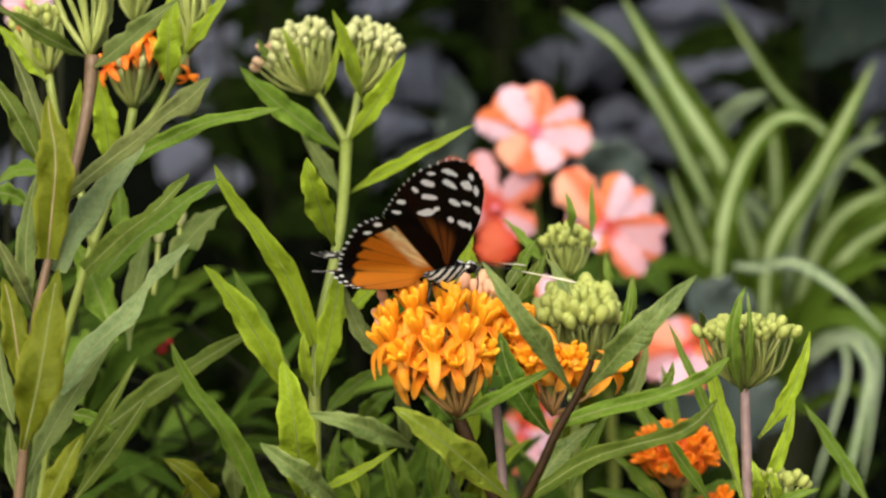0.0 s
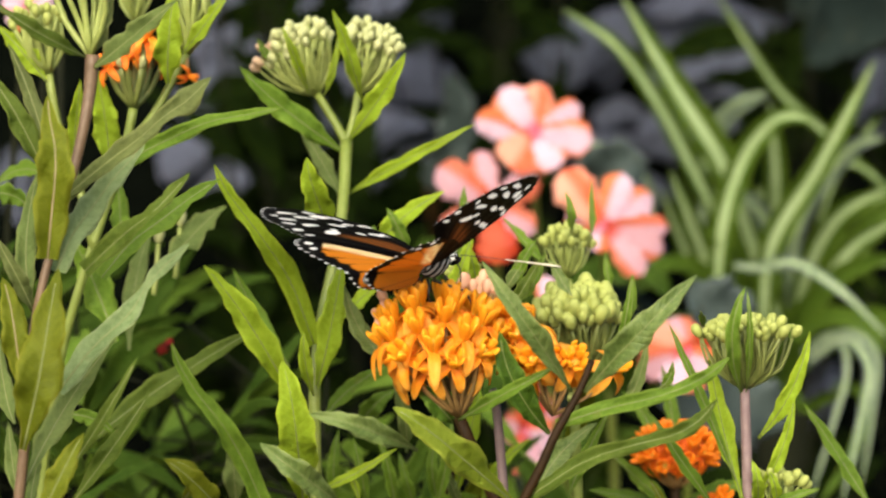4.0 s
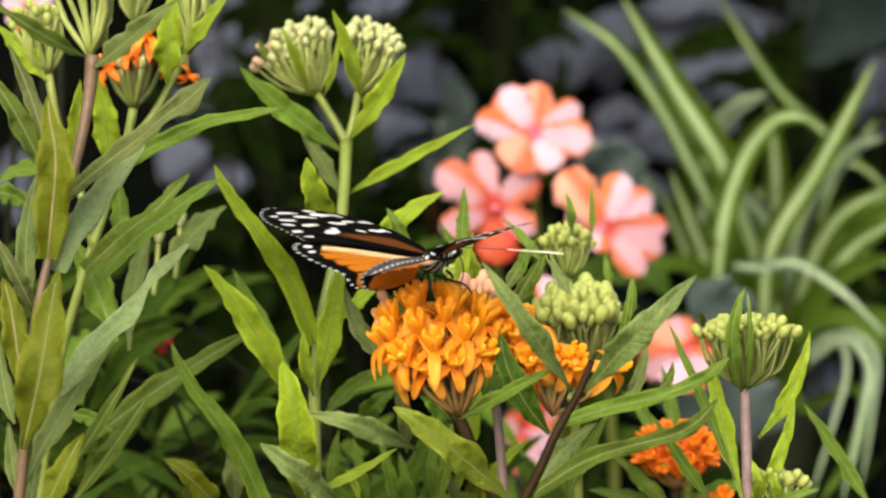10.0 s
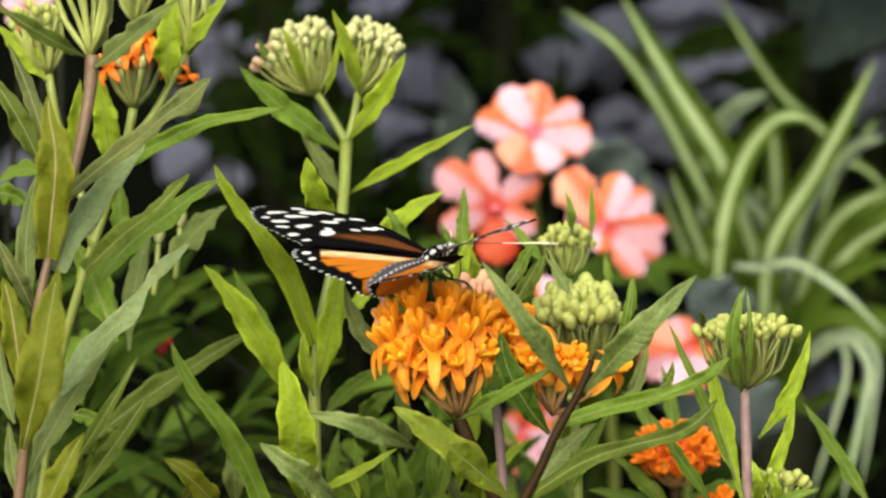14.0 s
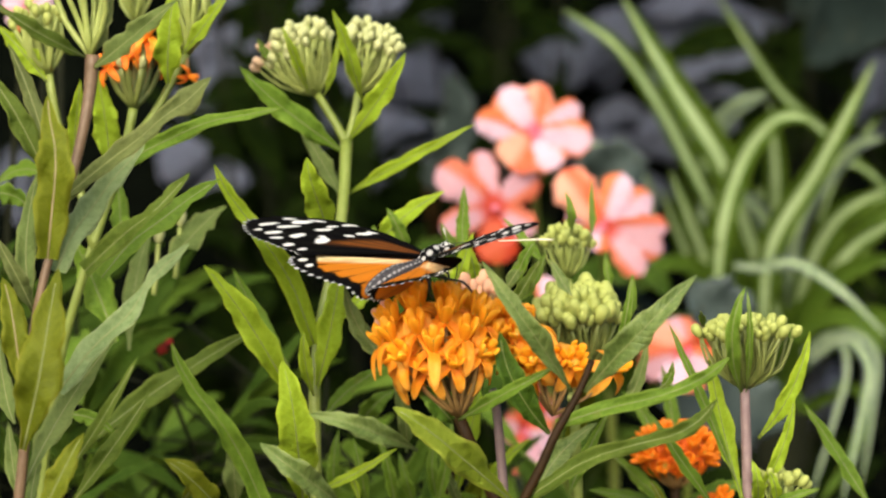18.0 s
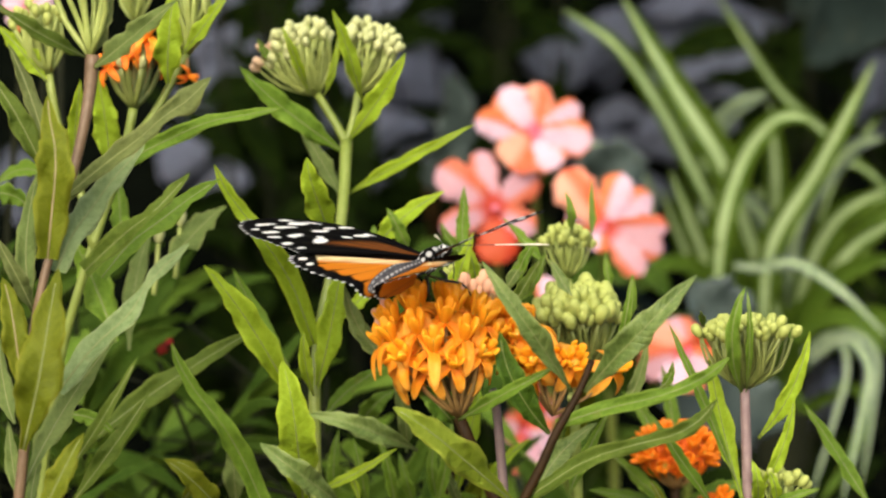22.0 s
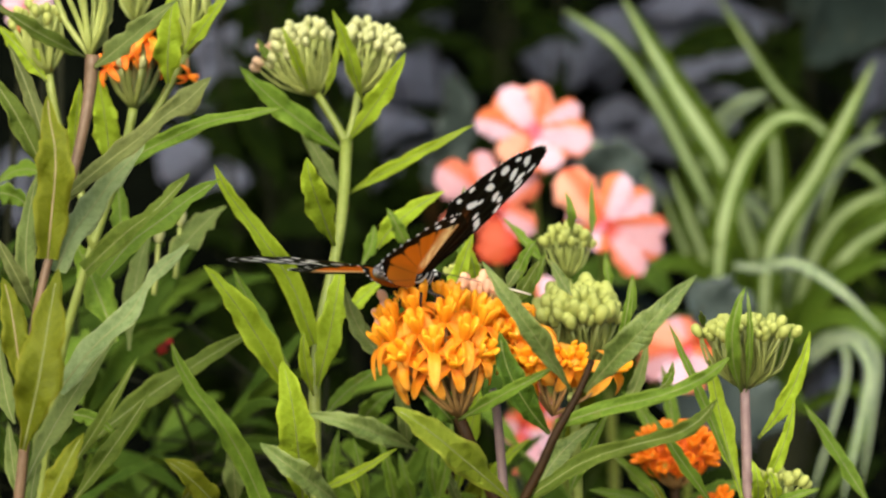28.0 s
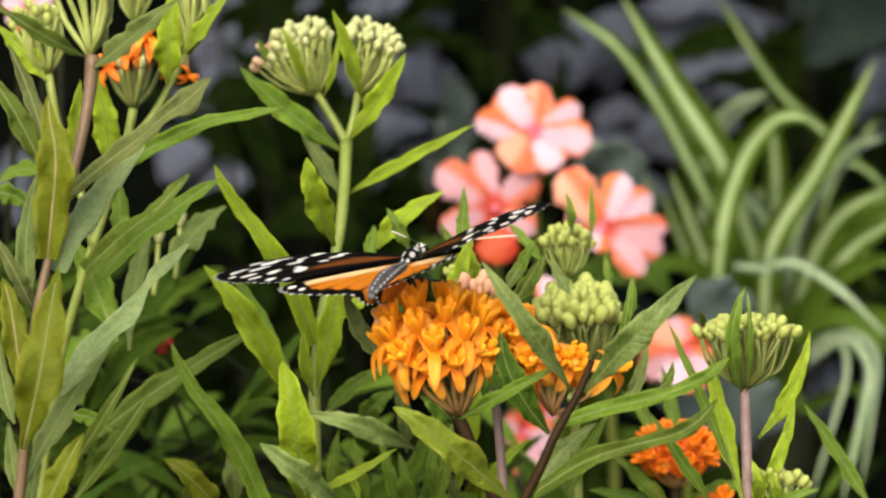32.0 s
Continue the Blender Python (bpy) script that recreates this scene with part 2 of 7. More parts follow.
_b.inputs["Roughness"].default_value, _b.inputs["Specular IOR Level"].default_value = 0.6, 0.08
bump(_nt, _b, _n, 0.3, 0.00008)
let_light_through(scale_paint, mix_col(_nt, 0.6, _at.outputs["Color"], _at.outputs["Color"], "MULTIPLY"), 0.48)
M["scales"] = scale_paint


# ---- building helpers ----
def thing(name, at, label, category, group="", kind=""):
    ob = new(name)
    ob.location = at
    ob.empty_display_size = 0.01
    return tagged(ob, label, category, group, kind)


def origin(ob):
    while ob.parent:
        ob = ob.parent
    return Vector(ob.location)


def link(name, mesh, mats, parent, label="", matrix=None):
    """One mesh object under a thing or a part; mesh data already in the thing's space."""
    if mats is not None and not mesh.materials:
        for k in (mats if isinstance(mats, (list, tuple)) else (mats,)):
            mesh.materials.append(M[k])
    ob = new(name, mesh)
    if parent is not None:
        ob.parent = parent
    if matrix is not None:
        ob.matrix_basis = matrix
    if label:
        ob["label"] = label
    return ob


def to_mesh(name, verts, faces, uvs=None, slots=None, smooth=True):
    me = bpy.data.meshes.new(name)
    me.from_pydata(verts, [], faces)
    if uvs is not None:
        layer = me.uv_layers.new(name="UVMap")
        idx = np.empty(len(me.loops), dtype=np.int32)
        me.loops.foreach_get("vertex_index", idx)
        layer.data.foreach_set("uv", np.asarray(uvs, dtype=np.float32)[idx].ravel())
    if slots is not None:
        me.polygons.foreach_set("material_index", np.asarray(slots, dtype=np.int32))
    me.polygons.foreach_set("use_smooth", np.full(len(me.polygons), smooth))
    me.update()
    return me


def bezier(a, m, b, v):
    """The curve from a to b that passes m half-way."""
    c = 2 * m - 0.5 * (a + b)
    p = (1 - v) ** 2 * a + 2 * v * (1 - v) * c + v * v * b
    t = 2 * (1 - v) * (c - a) + 2 * v * (b - c)
    return p, t.normalized()


# Direction to the camera; leaf blades are turned from it to fit its view.
TO_CAMERA = Vector((0, -1, 0.14)).normalized()


def blade(base, mid, tip, width, turn, fold, wave, profile, nv=14, nu=6, thick=0.00025, phase=0.0, twist=0.0, curl=0.0, sway=0.0):
    """A two-sided leaf blade round a curved midline: verts, faces, uvs, slots (0 upper, 1 lower) and the midline."""
    base, tip = Vector(base), Vector(tip)
    if len(mid) == 3 and not hasattr(mid[0], "__len__"):
        mid = Vector(mid)
        course = [bezier(base, mid, tip, j / nv) for j in range(nv + 1)]
    else:
        run = glide([base] + [Vector(q) for q in mid] + [tip], 5)
        nv = len(run) - 1
        course = [(q, (run[min(k + 1, nv)] - run[max(k - 1, 0)]).normalized()) for k, q in enumerate(run)]
    verts, uvs, faces, slots, line = [], [], [], [], []
    for j in range(nv + 1):
        v = j / nv
        p, t = course[j]
        n = TO_CAMERA - t * TO_CAMERA.dot(t)
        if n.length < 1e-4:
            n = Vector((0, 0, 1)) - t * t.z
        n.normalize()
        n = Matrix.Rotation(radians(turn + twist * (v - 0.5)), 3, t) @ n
        b = t.cross(n)
        w = 0.5 * width * profile(v)
        p = p + b * (sway * width * math.sin(v * 6.0 + phase * 2.3) * v) + n * (sway * width * math.sin(v * 5.0 + phase))
        line.append(p)
        for layer in (0, 1):
            for i in range(nu + 1):
                u = 2 * i / nu - 1
                lift = abs(u) * w * math.tan(radians(fold)) + curl * u * u * w
                rip = wave * w * u * u * (math.sin(v * 17 + phase + (1.7 if u > 0 else 0)) + 0.45 * math.sin(v * 39 + phase * 1.9 + u)) + 0.5 * wave * w * u * math.sin(v * 8 + phase * 2)
                q = p + b * (u * w * (1 + 0.09 * math.sin(v * 23 + phase * 3 + u) + 0.06 * math.sin(v * 47 + phase + 2 * u))) + n * (lift + rip - (thick if layer else 0) * (1 - 0.7 * abs(u)))
                verts.append(q)
                uvs.append((i / nu, v))
    row = 2 * (nu + 1)
    for j in range(nv):
        for i in range(nu):
            a = j * row + i
            faces.append((a, a + 1, a + row + 1, a + row))
            slots.append(0)
            a += nu + 1
            faces.append((a, a + row, a + row + 1, a + 1))
            slots.append(1)
        for e, flip in ((0, False), (nu, True)):
            a = j * row + e
            q = (a, a + row, a + row + nu + 1, a + nu + 1)
            faces.append(tuple(reversed(q)) if flip else q)
            slots.append(1)
    return verts, faces, uvs, slots, line


def glide(pts, steps):
    """A smooth line through points at uneven distances."""
    n = len(pts)
    gap = [max(1e-6, (pts[k + 1] - pts[k]).length) for k in range(n - 1)]
    slope = []
    for k in range(n):
        if k in (0, n - 1):
            j = min(k, n - 2)
            slope.append((pts[j + 1] - pts[j]) / gap[j])
        else:
            a, b = gap[k - 1], gap[k]
            slope.append(((pts[k] - pts[k - 1]) / a * b + (pts[k + 1] - pts[k]) / b * a) / (a + b))
    line = []
    for k in range(n - 1):
        for s in range(steps):
            f = s / steps
            line.append((2 * f ** 3 - 3 * f * f + 1) * pts[k] + (f ** 3 - 2 * f * f + f) * gap[k] * slope[k]
                        + (3 * f * f - 2 * f ** 3) * pts[k + 1] + (f ** 3 - f * f) * gap[k] * slope[k + 1])
    line.append(pts[-1])
    return line


def tube(points, radii, sides=8, smooth_steps=3):
    """A round, tapered, slightly uneven stem along a smooth line."""
    pts = [Vector(p) for p in points]
    line, rad = glide(pts, smooth_steps), []
    for k in range(len(pts) - 1):
        for s in range(smooth_steps):
            f = s / smooth_steps
            rad.append(radii[k] * (1 - f) + radii[k + 1] * f)
    rad.append(radii[-1])
    verts, faces, uvs = [], [], []
    for k, (p, r) in enumerate(zip(line, rad)):
        t = (line[min(k + 1, len(line) - 1)] - line[max(k - 1, 0)]).normalized()
        x = t.cross(Vector((0.31, 0.9, 0.3))).normalized()
        y = t.cross(x)
        for s in range(sides):
            a = 2 * math.pi * s / sides
            verts.append(p + (x * math.cos(a) + y * math.sin(a)) * r)
            uvs.append((s / sides, k / len(line)))
    for k in range(len(line) - 1):
        for s in range(sides):
            a, b = k * sides + s, k * sides + (s + 1) % sides
            faces.append((a, b, b + sides, a + sides))
    faces.append(tuple(range(sides - 1, -1, -1)))
    faces.append(tuple(range(len(line) * sides - sides, len(line) * sides)))
    return verts, faces, uvs


def shifted(verts, by):
    return [v - by for v in verts]


def stalk(parent, points, radii, mat, name="stem", sides=8, steps=3, label=""):
    v, f, uv = tube(points, radii, sides, steps)
    return link(name, to_mesh(name, shifted(v, origin(parent)), f, uv), mat, parent, label)


def lance(v):
    """Outline of a milkweed leaf: narrow foot, near-parallel sides, blunt point."""
    f = min(1.0, v / 0.42)
    return (0.14 + 0.86 * f * f * (3 - 2 * f)) * max(0.0, 1 - v ** 2.8) ** 0.92 + 0.015


def oval(v):
    return max(0.05, math.sin(math.pi * v ** 0.9) ** 0.6) if v < 1 else 0.02


def outline(widths):
    """A leaf outline through the given shares of its width, evenly spaced from foot to tip."""
    def profile(v):
        k = min(int(v * (len(widths) - 1)), len(widths) - 2)
        f = v * (len(widths) - 1) - k
        f = f * f * (3 - 2 * f) if k < len(widths) - 2 else f ** 1.4
        return widths[k] * (1 - f) + widths[k + 1] * f
    return profile


def strap(v):
    return min(1.0, 0.55 + 1.2 * v) * (1 - v ** 4) ** 0.8 + 0.02


leaf_count = [0]


def leaf(parent, base, mid, tip, width, turn=20, fold=14, mat="leaf", wave=0.09, twist=0.0, under="under", rib="rib", profile=lance, nv=26, curl=0.0, label="", name="leaf", free=1.0, shape=()):
    """A leaf with its midrib; mid: one point or several; free: how far it strays from the given width, fold and twist."""
    profile = outline(shape) if shape else profile
    leaf_count[0] += 1
    ph = leaf_count[0] * 1.37
    width, fold = width * (0.80 if free == 1.0 else 1.0), fold * (1 + 0.5 * free) + 6 * free * math.sin(ph * 1.9)
    o = origin(parent)
    v, f, uv, sl, line = blade(base, mid, tip, width, turn, fold, wave * 2.4 + 0.13, profile, nv=nv, phase=ph, twist=twist + 38 * free * math.sin(ph), curl=curl + 0.22 * free * math.sin(ph * 2.7), sway=0.09 * free)
    ob = link(name, to_mesh(name, shifted(v, o), f, uv, sl), (mat, under), parent, label)
    if rib:
        n = len(line)
        pts = [line[k] for k in range(0, n - 1, 2)]
        rr = [max(0.00012, width * 0.019 * (1 - k / len(pts)) + 0.00008) for k in range(len(pts))]
        v, f, uv = tube(pts, rr, 5, 1)
        link("midrib", to_mesh("midrib", shifted(v, o), f, uv), rib, ob)
    return ob

# ---- ground, stone bank and shade-darkened planting behind ----
def lumpy_sheet(name, size, cells, height, mat, scale, label, kind="structure"):
    verts, faces = [], []
    for j in range(cells + 1):
        for i in range(cells + 1):
            # cells grow towards the rim, so that the middle is fine
            x = math.copysign(abs(2 * i / cells - 1) ** 3, i - cells / 2) * size
            y = math.copysign(abs(2 * j / cells - 1) ** 3, j - cells / 2) * size
            p = Vector((x, y, 0))
            near = 1 / (1 + 0.02 * p.length_squared)
            verts.append((x, y, height * near * (noise.fractal(p * scale, 1.0, 2.0, 4) + 0.3 * noise.noise(p * scale * 7))))
    for j in range(cells):
        for i in range(cells):
            a = j * (cells + 1) + i
            faces.append((a, a + 1, a + cells + 2, a + cells + 1))
    return tagged(link(name, to_mesh(name, verts, faces), mat, None), label, "ground", kind=kind)


lumpy_sheet("ground", 60.0, 90, 0.03, "soil", 2.2, "dark bare garden soil under the planting")


def stone(seed, sx, sy, sz):
    """A rounded, chipped boulder."""
    bm = bmesh.new()
    bmesh.ops.create_icosphere(bm, subdivisions=4, radius=1.0)
    off = Vector((seed * 3.1, seed * 1.7, seed * 0.9))
    for v in bm.verts:
        d = v.co.normalized()
        # flattened facets
        for k in range(7):
            fn = Vector((math.sin(seed * 5 + k * 2.1), math.cos(seed * 3 + k * 1.3), math.sin(seed + k * 3.7))).normalized()
            h = d.dot(fn)
            if h > 0.62:
                d = d - fn * (h - 0.62) * 0.92
        d = d * (1 + 0.16 * noise.fractal(d * 1.6 + off, 1.0, 2.0, 5) + 0.02 * noise.noise(d * 14 + off))
        v.co = Vector((d.x * sx, d.y * sy, d.z * sz))
    me = bpy.data.meshes.new("stone")
    bm.to_mesh(me)
    bm.free()
    me.polygons.foreach_set("use_smooth", np.full(len(me.polygons), True))
    me.materials.append(M["rock"])
    return me


bank_profile = [(0.93 + 0.16 * z, z) for z in np.linspace(0.0, 2.4, 41)] + [(1.55, 2.52), (2.0, 2.55), (2.8, 2.45), (3.6, 1.7), (4.3, 0.8), (4.9, -0.05), (0.93, -0.05)]
verts, faces, ring = [], [], len(bank_profile)
for i in range(61):
    x = -3.0 + 0.1 * i
    for y, z in bank_profile:
        verts.append((x, y + (0.05 * noise.fractal(Vector((x * 1.5, z * 1.5, 3)), 1.0, 2.0, 4) if z > 0 else 0), z))
for i in range(60):
    for k in range(ring):
        a, b = i * ring + k, i * ring + (k + 1) % ring
        faces.append((a, a + ring, b + ring, b))
faces.append(tuple(range(ring)))
faces.append(tuple(reversed(range(60 * ring, 61 * ring))))
bank = to_mesh("bank", verts, faces)
bank_ob = tagged(link("bank", bank, "crevice", None), "earth bank painted near-black as gap shade, behind a dry stone facing", "bank", kind="structure")
rng = random.Random(5)
stone_kinds = [stone(k + 1.3, 1.0, 0.7, 0.72) for k in range(6)]


def put_stone(at, w, h, k, rz=0.0, ry=0.0):
    m = Matrix.LocRotScale(Vector(at), Euler((0.0, radians(ry), radians(rz))), Vector((w / 2, w / 2.2, h / 1.45)))
    link("stone", stone_kinds[k % 6], None, bank_ob, "", m)


put_stone((-0.0318, 1.0202, 0.7476), 0.0921, 0.0406, 0, -25, -12)
put_stone((-0.0622, 1.0148, 0.7135), 0.0580, 0.0456, 1, 12, 11)
put_stone((-0.0284, 1.0143, 0.7102), 0.0821, 0.0354, 2, -1, 10)
put_stone((-0.0487, 1.0100, 0.6828), 0.0722, 0.0354, 3, -14, 9)
put_stone((-0.0166, 1.0093, 0.6781), 0.0531, 0.0354, 4, 23, 8)
put_stone((-0.0757, 1.0185, 0.7369), 0.0436, 0.0456, 5, 10, 7)
put_stone((0.0730, 1.0167, 0.7252), 0.0678, 0.0405, 1, -3, 6)
put_stone((0.1001, 1.0185, 0.7369), 0.0339, 0.0355, 2, -16, 5)
put_stone((0.1491, 1.0207, 0.7510), 0.0776, 0.0285, 3, 21, 4)
put_stone((0.1423, 1.0176, 0.7309), 0.0678, 0.0254, 4, 8, 3)
put_stone((0.1524, 1.0146, 0.7119), 0.0628, 0.0324, 5, -5, 2)
put_stone((0.1761, 1.0127, 0.7002), 0.0531, 0.0556, 0, -18, 1)
put_stone((0.1896, 1.0180, 0.7336), 0.0339, 0.0355, 1, 19, 0)
put_stone((0.2589, 1.0130, 0.7018), 0.0386, 0.0556, 2, 6, -1)
put_stone((-0.1332, 1.0185, 0.7369), 0.0485, 0.0710, 3, -7, -2)
put_stone((-0.1416, 1.0122, 0.6968), 0.0531, 0.0505, 4, -20, -3)
put_stone((-0.1466, 1.0072, 0.6651), 0.0481, 0.0454, 5, 17, -4)
put_stone((-0.1314, 1.0038, 0.6434), 0.0385, 0.0352, 0, 4, -5)
put_stone((-0.2564, 1.0043, 0.6467), 0.0336, 0.0504, 1, -9, -6)
put_stone((0.0493, 1.0059, 0.6567), 0.0432, 0.0402, 2, -22, -7)
put_stone((0.1101, 0.9985, 0.6100), 0.0431, 0.0351, 3, 15, -8)
put_stone((0.1338, 1.0096, 0.6801), 0.0386, 0.0404, 4, 2, -9)
put_stone((-0.0284, 1.0054, 0.6534), 0.0576, 0.0302, 5, -11, -10)
put_stone((0.1843, 0.9921, 0.5700), 0.0524, 0.0400, 0, -24, -11)
put_stone((0.2145, 0.9845, 0.5234), 0.0617, 0.0398, 1, 13, -12)
put_stone((0.1336, 0.9899, 0.5567), 0.0571, 0.0350, 2, 0, 11)
put_stone((0.1740, 0.9791, 0.4902), 0.0663, 0.0347, 4, -13, 10)
put_stone((0.0741, 1.0417, 0.7286), 0.0462, 0.0347, 0, -20, -11)
put_stone((0.0981, 1.0398, 0.7168), 0.0385, 0.0270, 1, -3, -4)
put_stone((0.1427, 1.0428, 0.7354), 0.0539, 0.0289, 2, 14, 3)
put_stone((0.1736, 1.0442, 0.7439), 0.0501, 0.0231, 3, -10, 10)
put_stone((0.1598, 1.0390, 0.7117), 0.0617, 0.0328, 4, 7, -6)
put_stone((0.1941, 1.0390, 0.7117), 0.0424, 0.0347, 5, -17, 1)
put_stone((0.1546, 1.0349, 0.6862), 0.0462, 0.0212, 0, 0, 8)
put_stone((0.1854, 1.0349, 0.6862), 0.0462, 0.0231, 1, 17, -8)
put_stone((0.0877, 1.0317, 0.6669), 0.0655, 0.0231, 2, -7, -1)
put_stone((0.1151, 1.0277, 0.6422), 0.0501, 0.0270, 3, 10, 6)
put_stone((0.0706, 1.0338, 0.6795), 0.0347, 0.0212, 4, -14, -10)
put_stone((0.1083, 1.0349, 0.6862), 0.0347, 0.0231, 5, 3, -3)
put_stone((0.1358, 1.0379, 0.7049), 0.0270, 0.0231, 0, 20, 4)
put_stone((0.2113, 1.0428, 0.7354), 0.0231, 0.0308, 1, -4, 11)
put_stone((-0.0288, 1.0428, 0.7354), 0.0655, 0.0366, 2, 13, -5)
put_stone((-0.0494, 1.0384, 0.7083), 0.0501, 0.0385, 3, -11, 2)
put_stone((-0.0202, 1.0362, 0.6947), 0.0501, 0.0405, 4, 6, 9)
put_stone((-0.0631, 1.0327, 0.6727), 0.0501, 0.0328, 5, -18, -7)
put_stone((-0.0288, 1.0305, 0.6592), 0.0462, 0.0328, 0, -1, 0)
put_stone((-0.1334, 1.0409, 0.7235), 0.0308, 0.0462, 1, 16, 7)
put_stone((-0.1316, 1.0338, 0.6795), 0.0308, 0.0462, 2, -8, -9)
put_stone((-0.1275, 1.0296, 0.6541), 0.0270, 0.0231, 3, 9, -2)
put_stone((0.2592, 1.0362, 0.6947), 0.0231, 0.0347, 4, -15, 5)
put_stone((0.2454, 1.0324, 0.6710), 0.0270, 0.0193, 5, 2, -11)
put_stone((-0.0132, 1.0236, 0.7417), 0.0385, 0.0424, 2, -20, -11)
put_stone((-0.0122, 1.0184, 0.7099), 0.0385, 0.0347, 3, -3, -4)
put_stone((-0.0047, 1.0143, 0.6847), 0.0270, 0.0308, 4, 14, 3)
put_stone((-0.0556, 1.0228, 0.7367), 0.0424, 0.0347, 5, -10, 10)
put_stone((-0.0420, 1.0143, 0.6847), 0.0424, 0.0308, 0, 7, -6)
for i in range(170):
    # the facing goes on to both sides, above and below the planting
    x, z = rng.uniform(-1.5, 1.5), rng.uniform(0.05, 2.0)
    if abs(x) < 0.36 and 0.42 < z < 0.86:
        continue
    s = rng.uniform(0.10, 0.24)
    put_stone((x, 0.90 + 0.16 * z + rng.uniform(-0.03, 0.03), z), s, s * rng.uniform(0.5, 0.85), rng.randrange(6), rng.uniform(-40, 40), rng.uniform(-15, 15))


# ---- flowers and buds of the milkweeds ----
def bud_mesh():
    """A closed bud: a five-ridged egg."""
    verts, faces = [], []
    nr, ns = 7, 10
    for j in range(nr + 1):
        a = math.pi * j / nr
        for i in range(ns):
            b = 2 * math.pi * i / ns
            r = math.sin(a) * (1 + 0.10 * math.cos(5 * b) * math.sin(a)) * (1.0 - 0.12 * math.cos(a)) + 0.001
            verts.append((r * math.cos(b) * 0.5, r * math.sin(b) * 0.5, 0.62 - 0.62 * math.cos(a)))
    for j in range(nr):
        for i in range(ns):
            a, b = j * ns + i, j * ns + (i + 1) % ns
            faces.append((a, b, b + ns, a + ns))
    return to_mesh("bud", verts, faces)


bud_meshes = {}
for key in ("bud", "greenbud", "pinkbud", "peachbud"):
    bud_meshes[key] = bud_mesh()
    bud_meshes[key].materials.append(M[key])


def axis_frame(at, way, spin=0.0, size=1.0):
    """A pose whose z runs along way."""
    q = Vector(way).to_track_quat("Z", "Y").to_matrix().to_4x4()
    return Matrix.Translation(at) @ q @ Matrix.Rotation(spin, 4, "Z") @ Matrix.Scale(size, 4)


def reflexed_petal(length, width, fall, nv=8, nu=4):
    """A petal that leaves the flower level and hangs down towards the stalk."""
    verts, faces, uvs = [], [], []
    for layer in (0, 1):
        for j in range(nv + 1):
            v = j / nv
            a = radians(15) - v * radians(fall)
            x = 0.0006 + length * (math.sin(min(v * 1.35, 1.5)) * 0.62 + 0.1 * v)
            z = 0.0004 - length * (v ** 1.7) * math.sin(radians(fall)) * 0.95 + 0.12 * length * max(0, v - 0.75)
            w = width * 0.5 * (0.12 + 0.88 * math.sin(math.pi * min(1, 0.12 + v * 0.82)) ** 0.7) * (1 if v < 1 else 0.45)
            for i in range(nu + 1):
                u = 2 * i / nu - 1
                verts.append((x + (0 if layer == 0 else -0.00018), u * w, z + (abs(u) ** 1.3 * 0.55 - 0.12 * math.sin(v * 9)) * w - (0 if layer == 0 else 0.00022)))
                uvs.append((i / nu, v))
    n = (nv + 1) * (nu + 1)
    for j in range(nv):
        for i in range(nu):
            a = j * (nu + 1) + i
            faces.append((a, a + 1, a + nu + 2, a + nu + 1))
            a += n
            faces.append((a, a + nu + 1, a + nu + 2, a + 1))
        for e in (0, nu):
            a = j * (nu + 1) + e
            faces.append((a, a + nu + 1, a + nu + 1 + n, a + n))
    e = nv * (nu + 1)
    for i in range(nu):
        faces.append((e + i, e + i + 1, e + i + 1 + n, e + i + n))
    return to_mesh("petal", verts, faces, uvs)


def crown_mesh():
    """Five upright hoods round a stubby column."""
    verts, faces, slots = [], [], []

    def lathe(rows, cx, cy, lean, flat, slot, ns=8):
        start = len(verts)
        ca, sa = math.cos(lean), math.sin(lean)
        for z, r, out in rows:
            for i in range(ns):
                b = 2 * math.pi * i / ns
                x, y = out + r * math.cos(b) * flat, r * math.sin(b)
                verts.append((cx + x * ca - y * sa, cy + x * sa + y * ca, z))
        for j in range(len(rows) - 1):
            for i in range(ns):
                a, b = start + j * ns + i, start + j * ns + (i + 1) % ns
                faces.append((a, b, b + ns, a + ns))
                slots.append(slot)
    mm = 0.001
    for k in range(5):
        a = 2 * math.pi * k / 5
        lathe([(0.2 * mm, 0.35 * mm, 0.6 * mm), (1.2 * mm, 0.62 * mm, 0.95 * mm), (2.6 * mm, 0.98 * mm, 1.35 * mm), (4.0 * mm, 1.15 * mm, 1.75 * mm),
               (5.0 * mm, 1.02 * mm, 2.0 * mm), (5.6 * mm, 0.62 * mm, 2.1 * mm), (5.75 * mm, 0.05 * mm, 2.1 * mm)], 0, 0, a, 0.40, 0)
        # the little horn of the hood
        lathe([(1.2 * mm, 0.22 * mm, 0.9 * mm), (3.2 * mm, 0.2 * mm, 0.95 * mm), (4.4 * mm, 0.05 * mm, 0.45 * mm)], 0, 0, a, 1.0, 1, 5)
    lathe([(0, 0.9 * mm, 0), (1.2 * mm, 1.0 * mm, 0), (2.6 * mm, 1.15 * mm, 0), (3.0 * mm, 0.8 * mm, 0), (3.05 * mm, 0.02 * mm, 0)], 0, 0, 0, 1.0, 2)
    return to_mesh("flower", verts, faces, slots=slots)


flower_kinds = {}
